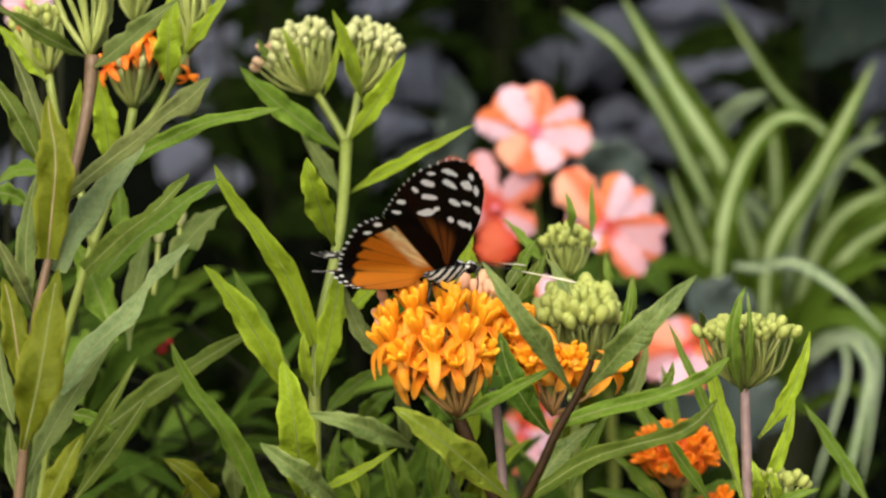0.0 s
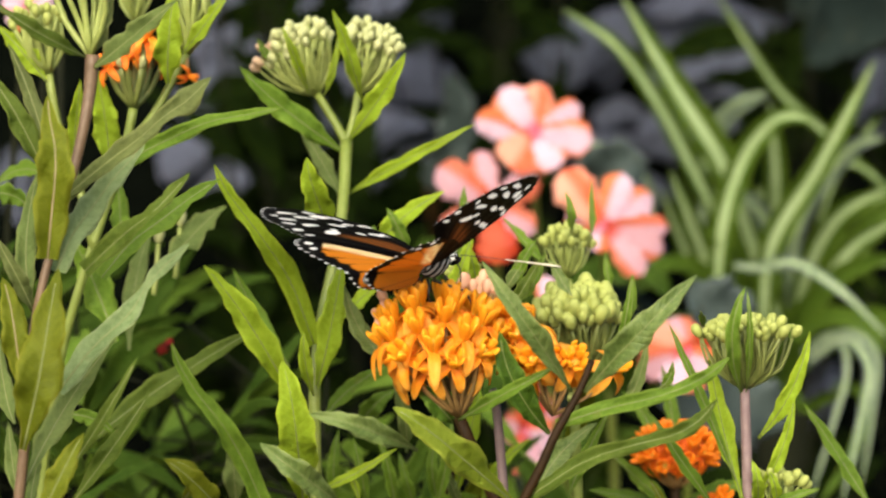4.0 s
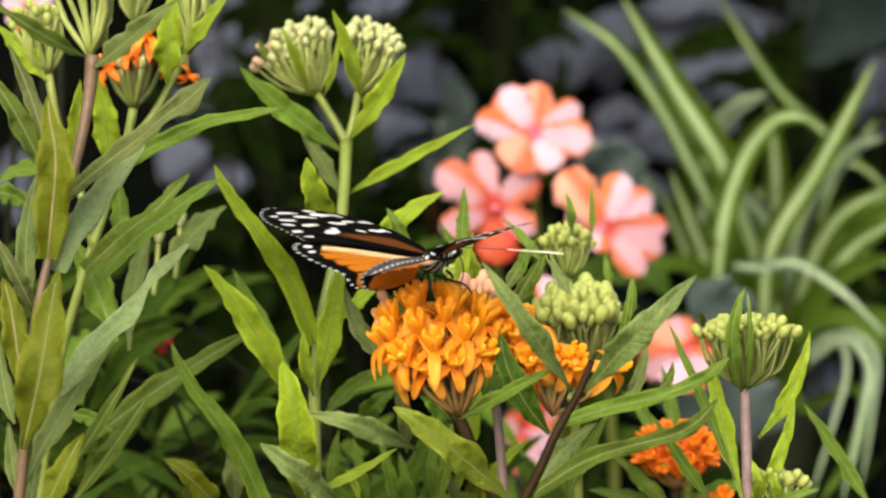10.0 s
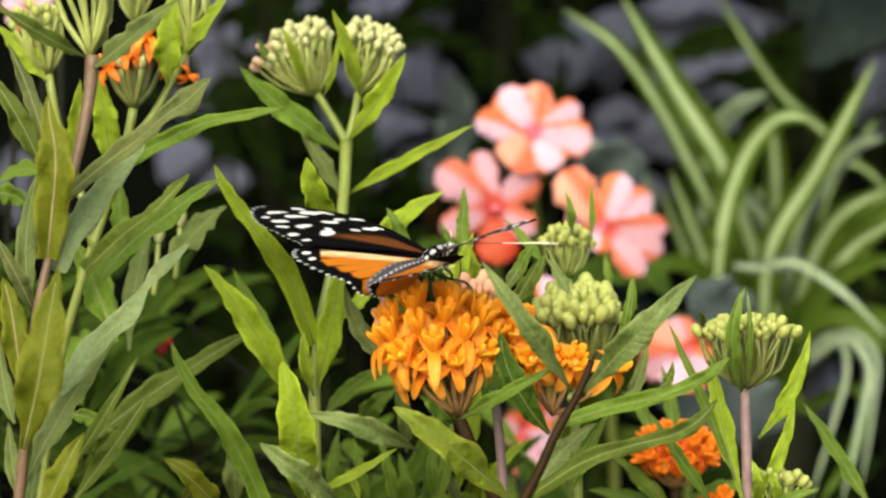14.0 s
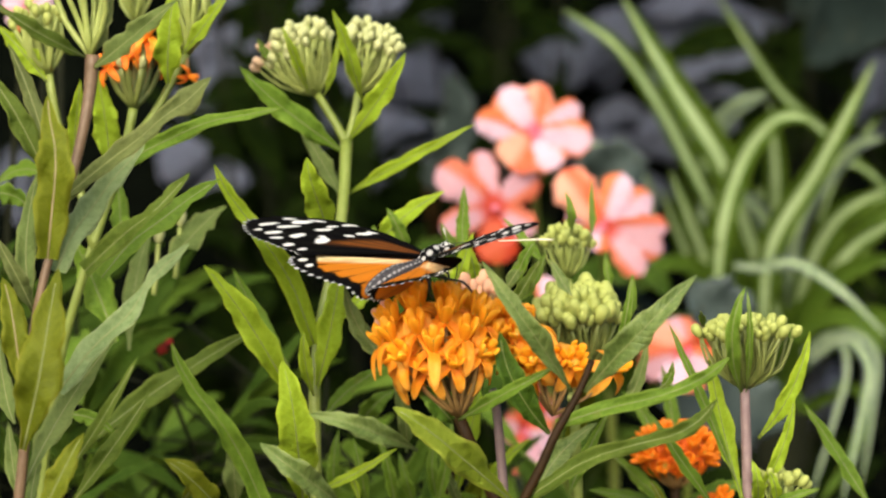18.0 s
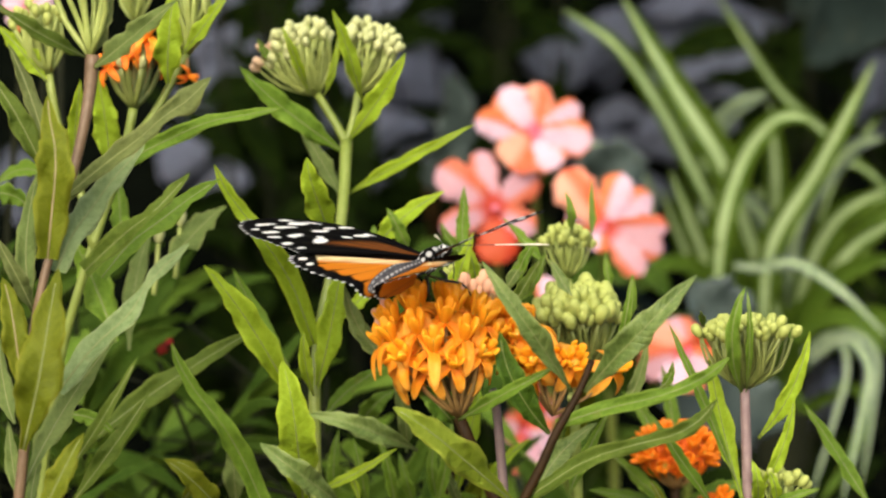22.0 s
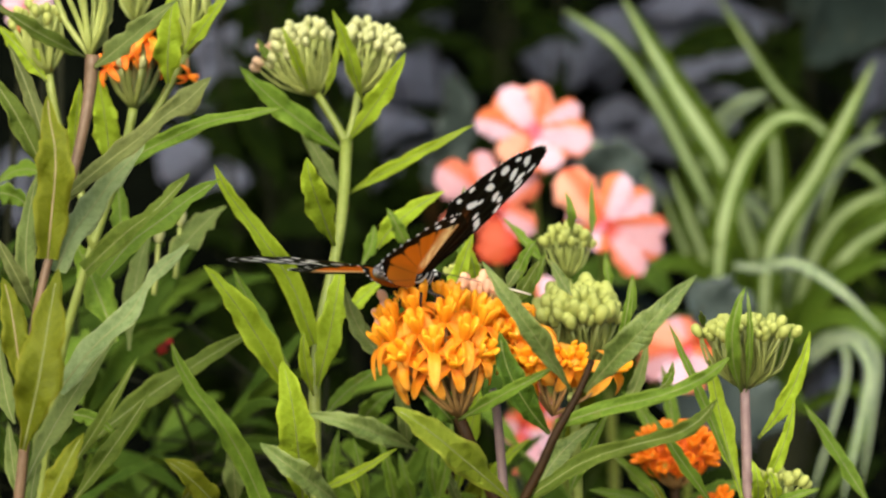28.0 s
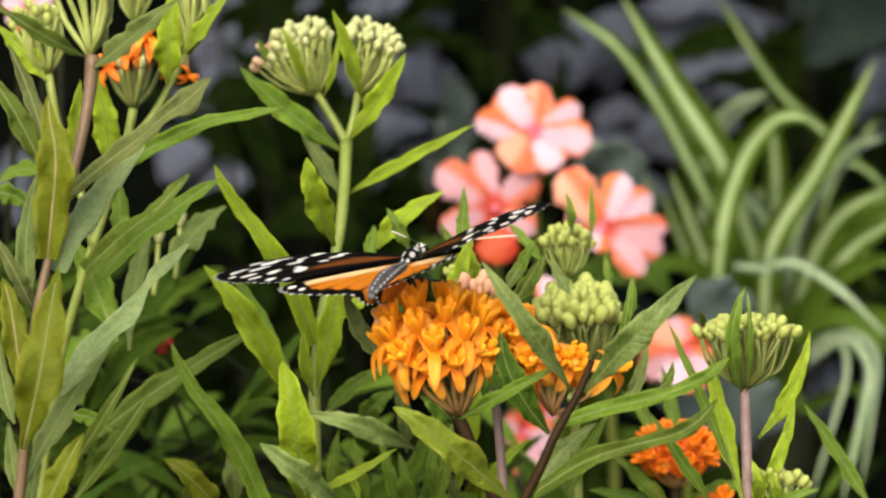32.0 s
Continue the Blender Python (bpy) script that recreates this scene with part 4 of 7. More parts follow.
leaf(plant, (-0.0446, 0.0300, 0.6793), ((-0.0498, 0.0260, 0.6932), (-0.0543, 0.0220, 0.7026), (-0.0610, 0.0196, 0.7123), (-0.0646, 0.0188, 0.7188)), (-0.0664, 0.0180, 0.7242), 0.00524, 14, 20, "leaf", wave=0.14, under="leaf", free=0.2, shape=(0.95, 1.00, 1.00, 0.63, 0.47, 0.05))
leaf(plant, (-0.0559, 0.0300, 0.6793), (-0.0606, 0.0200, 0.6881), (-0.0687, 0.0180, 0.6954), 0.00635, 18, 18, "yellow", free=0.3)
leaf(plant, (-0.0196, 0.0500, 0.6745), (-0.0208, 0.0440, 0.6856), (-0.0230, 0.0460, 0.6947), 0.00314, 0, 14, "leaf", free=0.3)
leaf(plant, (-0.0124, 0.0550, 0.6733), (-0.0137, 0.0490, 0.6845), (-0.0169, 0.0510, 0.6944), 0.00345, 0, 14, "leaf", free=0.3)
leaf(plant, (-0.0073, 0.0600, 0.6722), (-0.0094, 0.0540, 0.6818), (-0.0116, 0.0560, 0.6889), 0.00319, 0, 14, "leaf", free=0.3)
leaf(plant, (-0.0273, 0.0600, 0.6722), (-0.0284, 0.0540, 0.6848), (-0.0270, 0.0560, 0.6949), 0.00377, 0, 14, "leaf", free=0.3)
leaf(plant, (-0.0093, 0.0500, 0.6902), (-0.0099, 0.0440, 0.7018), (-0.0128, 0.0460, 0.7116), 0.00429, 0, 14, "under", free=0.3)
leaf(plant, (-0.0217, 0.0750, 0.6909), (-0.0185, 0.0690, 0.6983), (-0.0126, 0.0710, 0.7024), 0.00592, 0, 14, "leaf", free=0.3)
leaf(plant, (-0.0006, 0.0700, 0.6698), (-0.0028, 0.0640, 0.6826), (-0.0013, 0.0660, 0.6913), 0.00353, 0, 14, "leaf", free=0.3)
leaf(plant, (0.0053, 0.0500, 0.6745), (0.0023, 0.0440, 0.6826), (0.0009, 0.0460, 0.6859), 0.00314, 0, 14, "under", free=0.3)
leaf(plant, (-0.0539, 0.0600, 0.6722), (-0.0541, 0.0540, 0.6848), (-0.0527, 0.0560, 0.6934), 0.00580, 0, 14, "under", free=0.3)

# ---- the orange milkweed head on which the butterfly feeds ----
plant = thing("milkweed_plant", (0.018, 0.006, 0.0), "milkweed with a full head of orange flowers", "plant", milkweeds)
stalk(plant, [(0.03, 0.008, 0.0), (0.026, 0.004, 0.4), (0.0162, -0.0093, 0.6838), (0.0091, -0.0073, 0.6981), (0.0038, -0.0055, 0.7106)], [0.00201, 0.00188, 0.00174, 0.00161, 0.00147], "brown", "stem", 10)
r = random.Random(31)
hub, head = Vector((0.0040, -0.0055, 0.7106)), Vector((-0.0008, -0.0031, 0.7278))
count = 0
for k in range(40):
    zz = 1 - 2 * (k + 0.5) / 40
    a = k * 2.39996 + 0.6
    s = math.sqrt(1 - zz * zz)
    d = Vector((s * math.cos(a), s * math.sin(a), zz))
    if d.z < -0.78 or d.y > 0.75:
        continue
    at = head + Vector((d.x * 0.01232, d.y * 0.01072, d.z * (0.00991 if d.z > 0 else 0.00857))) * r.uniform(0.92, 1.06)
    low = d.z < -0.15
    way = Vector((d.x * 0.8, d.y * 0.3 - 0.50, 0.60)) if low else Vector((d.x * 0.55, d.y * 0.35 - 0.14, 1.0))
    pedicel(plant, hub, at, "redpedicel", 0.0006)
    open_flower(plant, at, way, r.uniform(0, 6.28), r.uniform(0.98, 1.14), "orange", r, low)
for k in range(32):
    at = Vector((0.0085, 0.0123, 0.7371)) + Vector((r.uniform(-1, 1) * 0.00482, r.uniform(-0.003, 0.004), r.uniform(-1, 1) * 0.00268)) if k < 28 else Vector((-0.0141, 0.0057, 0.7329)) + Vector((r.uniform(-1, 1) * 0.00188, 0.002 * (k - 29), (k - 29.5) * 0.00188))
    st = pedicel(plant, hub, at, "redpedicel", 0.0005)
    link("bud", bud_meshes["peachbud"], None, st, "", axis_frame(at - origin(plant), at - hub, r.uniform(0, 6), 1.0) @ Matrix.Diagonal((0.00241, 0.00241, 0.00295, 1)))
leaf(plant, (-0.0059, -0.0300, 0.7078), (-0.0181, -0.0460, 0.7164), (-0.0299, -0.0450, 0.7192), 0.00548, 12, 26, "blue", free=0.3)
leaf(plant, (-0.0228, -0.0300, 0.6946), (-0.0322, -0.0430, 0.7053), (-0.0411, -0.0410, 0.7118), 0.00601, 16, 24, "blue", free=0.3)
leaf(plant, (0.0168, -0.0200, 0.6928), (0.0010, -0.0360, 0.7100), (-0.0112, -0.0390, 0.7197), 0.00810, 16, 12, "gold", under="olive", free=0.3)
leaf(plant, (-0.0125, 0.0080, 0.7212), (-0.0197, 0.0120, 0.7280), (-0.0239, 0.0130, 0.7393), 0.00518, 12, 18, "blue", free=0.3)
leaf(plant, (0.0037, -0.0080, 0.7102), (0.0138, -0.0240, 0.7196), (0.0267, -0.0260, 0.7269), 0.00361, -14, 16, "leaf", under="olive", free=0.3)
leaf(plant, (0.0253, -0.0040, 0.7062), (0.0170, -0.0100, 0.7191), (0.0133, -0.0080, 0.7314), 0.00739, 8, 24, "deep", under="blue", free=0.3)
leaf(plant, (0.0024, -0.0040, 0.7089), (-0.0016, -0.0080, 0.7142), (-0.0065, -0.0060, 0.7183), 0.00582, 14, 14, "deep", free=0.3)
stalk(plant, [(0.031, 0.02, 0.0), (0.022, 0.02, 0.4), (0.0150, 0.0150, 0.6857), (0.0141, 0.0160, 0.6975), (0.0130, 0.0180, 0.7084), (0.0122, 0.0200, 0.7122)], [0.00156, 0.00156, 0.00130, 0.00123, 0.00117, 0.00104], "mauve", "stem", 8)
leaf(plant, (0.0023, 0.0500, 0.6753), (0.0069, 0.0440, 0.6959), (0.0095, 0.0460, 0.7072), 0.00486, -8, 14, "lime", free=0.3)
leaf(plant, (0.0098, 0.0600, 0.6729), (0.0148, 0.0540, 0.6856), (0.0229, 0.0560, 0.6922), 0.00348, -14, 14, "lime", free=0.3)
leaf(plant, (-0.0020, 0.0450, 0.6765), (0.0009, 0.0390, 0.6896), (0.0023, 0.0410, 0.7009), 0.00369, 0, 14, "leaf", free=0.3)
leaf(plant, (0.0177, 0.0500, 0.6745), (0.0254, 0.0440, 0.6841), (0.0327, 0.0460, 0.6910), 0.00372, -12, 14, "leaf", free=0.3)

# ---- milkweed in bud beside it, with a few open flowers ----
plant = thing("milkweed_plant", (0.03, -0.02, 0.0), "milkweed with brown stem, green buds and few orange flowers", "plant", milkweeds)
stalk(plant, [(0.02, -0.02, 0.0), (0.018, -0.018, 0.4), (0.0184, -0.0240, 0.6944), (0.0223, -0.0235, 0.7017), (0.0264, -0.0225, 0.7108), (0.0295, -0.0210, 0.7159), (0.0322, -0.0195, 0.7209), (0.0345, -0.0180, 0.7265)], [0.0017, 0.0015, 0.00116, 0.00112, 0.00106, 0.00096, 0.00088, 0.00080], "brown", "stem", 10)
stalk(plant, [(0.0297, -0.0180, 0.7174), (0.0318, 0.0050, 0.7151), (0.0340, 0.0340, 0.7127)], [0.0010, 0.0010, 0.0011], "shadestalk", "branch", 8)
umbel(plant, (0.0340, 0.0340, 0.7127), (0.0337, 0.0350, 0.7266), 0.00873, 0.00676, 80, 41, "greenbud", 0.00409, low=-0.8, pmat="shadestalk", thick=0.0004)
leaf(plant, (0.0297, -0.0220, 0.7198), (0.0188, -0.0360, 0.7379), (0.0086, -0.0340, 0.7521), 0.00532, 12, 14, "blue", under="under", free=0.3)
leaf(plant, (0.0329, -0.0220, 0.7198), (0.0439, -0.0340, 0.7353), (0.0575, -0.0320, 0.7487), 0.00711, -12, 20, "blue", under="leaf", free=0.3)
leaf(plant, (0.0263, -0.0210, 0.7119), ((0.0386, -0.0230, 0.7163), (0.0475, -0.0250, 0.7188), (0.0552, -0.0256, 0.7215), (0.0611, -0.0248, 0.7245)), (0.0659, -0.0240, 0.7283), 0.00412, -14, 18, "leaf", wave=0.2, under="olive", free=0.2, shape=(0.50, 1.00, 0.88, 0.75, 0.69, 0.06))
leaf(plant, (0.0198, -0.0230, 0.6952), ((0.0332, -0.0270, 0.7048), (0.0446, -0.0310, 0.7095), (0.0528, -0.0330, 0.7122), (0.0585, -0.0330, 0.7156)), (0.0622, -0.0330, 0.7201), 0.00433, -14, 18, "olive", wave=0.24, under="blue", free=0.2, shape=(0.76, 1.00, 0.76, 0.82, 0.76, 0.06))
leaf(plant, (0.0398, -0.0180, 0.7255), (0.0421, -0.0220, 0.7372), (0.0434, -0.0210, 0.7471), 0.00233, -4, 14, "leaf", free=0.3)
leaf(plant, (0.0308, 0.0040, 0.7381), (0.0282, 0.0080, 0.7416), (0.0256, 0.0100, 0.7463), 0.00325, 10, 12, "blue", free=0.3)
leaf(plant, (0.0166, 0.0200, 0.7322), (0.0202, 0.0200, 0.7383), (0.0243, 0.0200, 0.7452), 0.00359, -12, 14, "olive", under="leaf", free=0.3)
leaf(plant, (0.0151, 0.0250, 0.7354), (0.0184, 0.0250, 0.7413), (0.0231, 0.0250, 0.7480), 0.00334, -12, 14, "under", under="leaf", free=0.3)
leaf(plant, (0.0214, -0.0080, 0.6904), (0.0264, -0.0040, 0.6993), (0.0368, 0.0000, 0.7081), 0.00639, -14, 14, "blue", free=0.3)
leaf(plant, (0.0313, 0.0200, 0.6859), (0.0347, 0.0220, 0.6941), (0.0420, 0.0240, 0.7078), 0.00360, -10, 14, "leaf", free=0.3)
leaf(plant, (0.0440, 0.0200, 0.7080), (0.0482, 0.0220, 0.7144), (0.0505, 0.0240, 0.7242), 0.00360, -6, 14, "under", under="leaf", free=0.3)
knot = Vector((0.0262, 0.0004, 0.7098))
for at, way in (((0.0180, -0.0020, 0.7290), (-0.2, -0.7, 0.6)), ((0.0203, -0.0020, 0.7233), (-0.1, -0.8, 0.4)), ((0.0162, -0.0020, 0.7342), (-0.4, -0.5, 0.7)), ((0.0306, -0.0020, 0.7226), (0.2, -0.8, 0.3)), ((0.0210, -0.0020, 0.7195), (-0.1, -0.8, 0.2)), ((0.0172, -0.0000, 0.7284), (-0.6, -0.4, 0.6)), ((0.0219, -0.0057, 0.7240), (-0.3, -0.7, 0.3)), ((0.0189, -0.0016, 0.7243), (-0.5, -0.6, 0.2)), ((0.0236, 0.0029, 0.7246), (-0.1, -0.5, 0.8)),
                ((0.0300, 0.0026, 0.7222), (0.4, -0.5, 0.6)), ((0.0212, 0.0072, 0.7292), (-0.3, -0.2, 0.9)), ((0.0151, 0.0093, 0.7302), (-0.6, -0.2, 0.7)),
                ((0.0271, 0.0002, 0.7229), (0.0, -0.8, 0.3)), ((0.0300, 0.0039, 0.7222), (0.3, -0.7, 0.4)), ((0.0399, 0.0000, 0.7209), (0.5, -0.7, 0.5))):
    pedicel(plant, knot, at, "redpedicel", 0.0004)
    open_flower(plant, at, way, r.uniform(0, 6), r.uniform(0.95, 1.1), "orange", r)
leaf(plant, (0.0017, 0.0340, 0.7294), (0.0039, 0.0300, 0.7394), (0.0076, 0.0300, 0.7499), 0.00476, -8, 14, "lime", free=0.3)
leaf(plant, (0.0087, 0.0400, 0.7330), (0.0076, 0.0360, 0.7408), (0.0054, 0.0360, 0.7472), 0.00311, 6, 14, "lime", free=0.3)

# ---- milkweed in green bud, further back ----
plant = thing("milkweed_plant", (0.045, 0.085, 0.0), "milkweed with one green bud head among narrow leaves", "plant", milkweeds)
stalk(plant, [(0.05, 0.085, 0.0), (0.046, 0.08, 0.45), (0.0349, 0.0619, 0.6876), (0.0338, 0.0656, 0.7140), (0.0327, 0.0682, 0.7323)], [0.00174, 0.00161, 0.00134, 0.00134, 0.00134], "stem", "stem", 8)
umbel(plant, (0.0327, 0.0683, 0.7328), (0.0329, 0.0692, 0.7397), 0.00616, 0.00455, 28, 51, "greenbud", 0.00268, low=-0.3)
leaf(plant, (0.0333, 0.0599, 0.7454), (0.0328, 0.0557, 0.7511), (0.0316, 0.0565, 0.7569), 0.00321, 10, 14, "leaf", 0.05)
leaf(plant, (0.0388, 0.0698, 0.7433), (0.0391, 0.0707, 0.7499), (0.0388, 0.0719, 0.7583), 0.00241, 10, 14, "leaf", 0.05)
leaf(plant, (0.0264, 0.0588, 0.7375), (0.0213, 0.0596, 0.7432), (0.0158, 0.0605, 0.7496), 0.00402, 30, 14, "leaf", 0.05)
leaf(plant, (0.0162, 0.0283, 0.7356), (0.0192, 0.0242, 0.7425), (0.0228, 0.0251, 0.7489), 0.00482, -20, 14, "leaf", 0.05)
leaf(plant, (0.0186, 0.0378, 0.7312), (0.0227, 0.0335, 0.7369), (0.0259, 0.0346, 0.7444), 0.00402, -25, 14, "leaf", 0.05)
leaf(plant, (0.0438, 0.0677, 0.7287), (0.0432, 0.0684, 0.7338), (0.0424, 0.0692, 0.7395), 0.00321, 10, 14, "leaf", 0.05)
leaf(plant, (0.0321, 0.0380, 0.7326), (0.0304, 0.0384, 0.7361), (0.0287, 0.0389, 0.7395), 0.00375, 20, 14, "leaf", 0.05)
leaf(plant, (0.0467, 0.0467, 0.7232), (0.0484, 0.0477, 0.7303), (0.0481, 0.0486, 0.7366), 0.00321, -10, 14, "leaf", 0.05)
leaf(plant, (0.0056, 0.0592, 0.7403), (0.0050, 0.0604, 0.7483), (0.0056, 0.0617, 0.7577), 0.00482, 5, 14, "leaf", 0.05)
leaf(plant, (0.0084, 0.0786, 0.7346), (0.0024, 0.0795, 0.7405), (-0.0006, 0.0802, 0.7457), 0.00348, 25, 14, "leaf", 0.05)
leaf(plant, (0.0335, 0.0660, 0.7169), (0.0261, 0.0669, 0.7228), (0.0172, 0.0673, 0.7257), 0.00402, 35, 14, "leaf", 0.05)
umbel(plant, (0.0050, 0.0578, 0.7302), (0.0050, 0.0583, 0.7340), 0.00375, 0.00241, 12, 55, "greenbud", 0.00241, low=-0.2)
stalk(plant, [(0.0338, 0.0656, 0.7140), (0.0112, 0.0615, 0.7207), (0.0050, 0.0578, 0.7302)], [0.00107, 0.00094, 0.00094], "stem", "branch", 6)

# ---- slender milkweed in bud, mauve stem ----
plant = thing("milkweed_plant", (0.07, 0.0, 0.0), "slender milkweed with mauve stem and flat green bud head", "plant", milkweeds)
stalk(plant, [(0.073, 0.012, 0.0), (0.073, 0.01, 0.4), (0.0728, -0.0040, 0.6897), (0.0724, -0.0020, 0.7027), (0.0720, 0.0000, 0.7164)], [0.00168, 0.00168, 0.00140, 0.00127, 0.00121], "mauve", "stem", 10)
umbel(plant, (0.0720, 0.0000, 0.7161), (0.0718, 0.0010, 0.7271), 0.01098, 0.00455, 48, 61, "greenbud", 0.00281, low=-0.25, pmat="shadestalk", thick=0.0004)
leaf(plant, (0.0708, -0.0040, 0.7163), (0.0675, -0.0130, 0.7307), (0.0707, -0.0110, 0.7429), 0.00394, 4, 18, "leaf", free=0.3)
leaf(plant, (0.0719, -0.0040, 0.7163), (0.0716, -0.0130, 0.7307), (0.0710, -0.0110, 0.7421), 0.00184, -6, 14, "leaf", free=0.3)
leaf(plant, (0.0693, -0.0080, 0.6958), (0.0606, -0.0100, 0.7167), (0.0530, -0.0080, 0.7333), 0.00290, 14, 16, "leaf", wave=0.1, free=0.3)
leaf(plant, (0.0712, -0.0060, 0.6906), (0.0665, 0.0000, 0.7085), (0.0636, 0.0020, 0.7239), 0.00509, 6, 14, "lime", under="leaf", free=0.3)
leaf(plant, (0.0750, -0.0040, 0.7052), (0.0823, -0.0080, 0.7176), (0.0864, -0.0070, 0.7315), 0.00423, -6, 16, "lime", wave=0.12, twist=20, under="leaf", free=0.3)
leaf(plant, (0.0745, -0.0060, 0.6906), (0.0799, -0.0100, 0.7038), (0.0828, -0.0090, 0.7165), 0.00343, -8, 16, "lime", wave=0.1, under="leaf", free=0.3)
leaf(plant, (0.0739, -0.0080, 0.6883), (0.0736, -0.0180, 0.6967), (0.0720, -0.0170, 0.7026), 0.00339, 0, 14, "lime", free=0.3)
leaf(plant, (0.0757, -0.0100, 0.6888), (0.0818, -0.0140, 0.6931), (0.0888, -0.0130, 0.6948), 0.00288, -14, 14, "leaf", free=0.3)
leaf(plant, (0.0790, -0.0100, 0.6888), (0.0780, -0.0140, 0.6958), (0.0765, -0.0130, 0.6990), 0.00262, 4, 14, "lime", free=0.3)
leaf(plant, (0.1084, 0.0300, 0.6788), (0.0994, 0.0340, 0.6929), (0.0908, 0.0360, 0.7060), 0.00423, 14, 16, "leaf", free=0.3)
leaf(plant, (0.0657, 0.0000, 0.6864), (0.0569, -0.0060, 0.6998), (0.0492, -0.0060, 0.7115), 0.00319, 12, 14, "leaf", under="under", free=0.3)
leaf(plant, (0.0532, -0.0100, 0.6888), (0.0508, -0.0130, 0.6934), (0.0485, -0.0130, 0.6970), 0.00210, 10, 14, "yellow", free=0.3)
leaf(plant, (0.0611, -0.0020, 0.7353), (0.0619, 0.0020, 0.7327), (0.0627, 0.0060, 0.7301), 0.00188, 0, 12, "leaf", free=0.3)
leaf(plant, (0.0824, -0.0020, 0.7279), (0.0831, 0.0020, 0.7297), (0.0830, 0.0060, 0.7312), 0.00188, 0, 12, "leaf", free=0.3)
leaf(plant, (0.0522, 0.0100, 0.7144), (0.0549, 0.0100, 0.7172), (0.0555, 0.0100, 0.7211), 0.00245, -8, 14, "leaf", free=0.3)
umbel(plant, (0.0787, -0.0090, 0.6885), (0.0796, -0.0080, 0.6934), 0.00528, 0.00291, 14, 65, "greenbud", 0.00264, low=-0.2)
stalk(plant, [(0.073, 0.01, 0.45), (0.0779, -0.0100, 0.6757), (0.0787, -0.0090, 0.6885)], [0.00111, 0.00092, 0.00079], "stem", "branch", 6)

# ---- low milkweed with a red-orange head ----
plant = thing("milkweed_plant", (0.065, 0.08, 0.0), "low milkweed with a red-orange flower head", "plant", milkweeds)
stalk(plant, [(0.07, 0.09, 0.0), (0.066, 0.085, 0.4), (0.0617, 0.0684, 0.6617), (0.0617, 0.0705, 0.6766)], [0.00161, 0.00147, 0.00134, 0.00121], "brown", "stem", 8)
hub, head = Vector((0.0617, 0.0704, 0.6758)), Vector((0.0617, 0.0717, 0.6852))
for k in range(30):
    zz = 1 - 1.5 * (k + 0.5) / 30
    a = k * 2.39996
    s = math.sqrt(1 - zz * zz)
    at = head + Vector((s * math.cos(a) * 0.0082, s * math.sin(a) * 0.0070, zz * 0.0046))
    pedicel(plant, hub, at, "redpedicel", 0.0006)
    open_flower(plant, at, Vector((s * math.cos(a), s * math.sin(a) * 0.6 - 0.2, zz + 0.5)), r.uniform(0, 6), 0.78, "red", r)
open_flower(plant, (0.0729, 0.0698, 0.6721), (0.3, -0.5, 0.6), 1.0, 1.0, "red", r)
for b, m, t, w, turn in (((0.0617, 0.0696, 0.6706), (0.0519, 0.0707, 0.6781), (0.0444, 0.0717, 0.6855), 0.00600, 30), ((0.0617, 0.0696, 0.6706), (0.0511, 0.0798, 0.6713), (0.0389, 0.0800, 0.6728), 0.00600, 40),
                         ((0.0617, 0.0701, 0.6736), (0.0557, 0.0824, 0.6894), (0.0481, 0.0839, 0.7000), 0.00600, 20), ((0.0602, 0.0803, 0.6744), (0.0626, 0.0926, 0.6904), (0.0595, 0.0945, 0.7042), 0.00600, 10),
                         ((0.0625, 0.0794, 0.6683), (0.0770, 0.0803, 0.6744), (0.0891, 0.0805, 0.6759), 0.00600, -30)):
    leaf(plant, b, m, t, w, turn, 14, "leaf", 0.06)


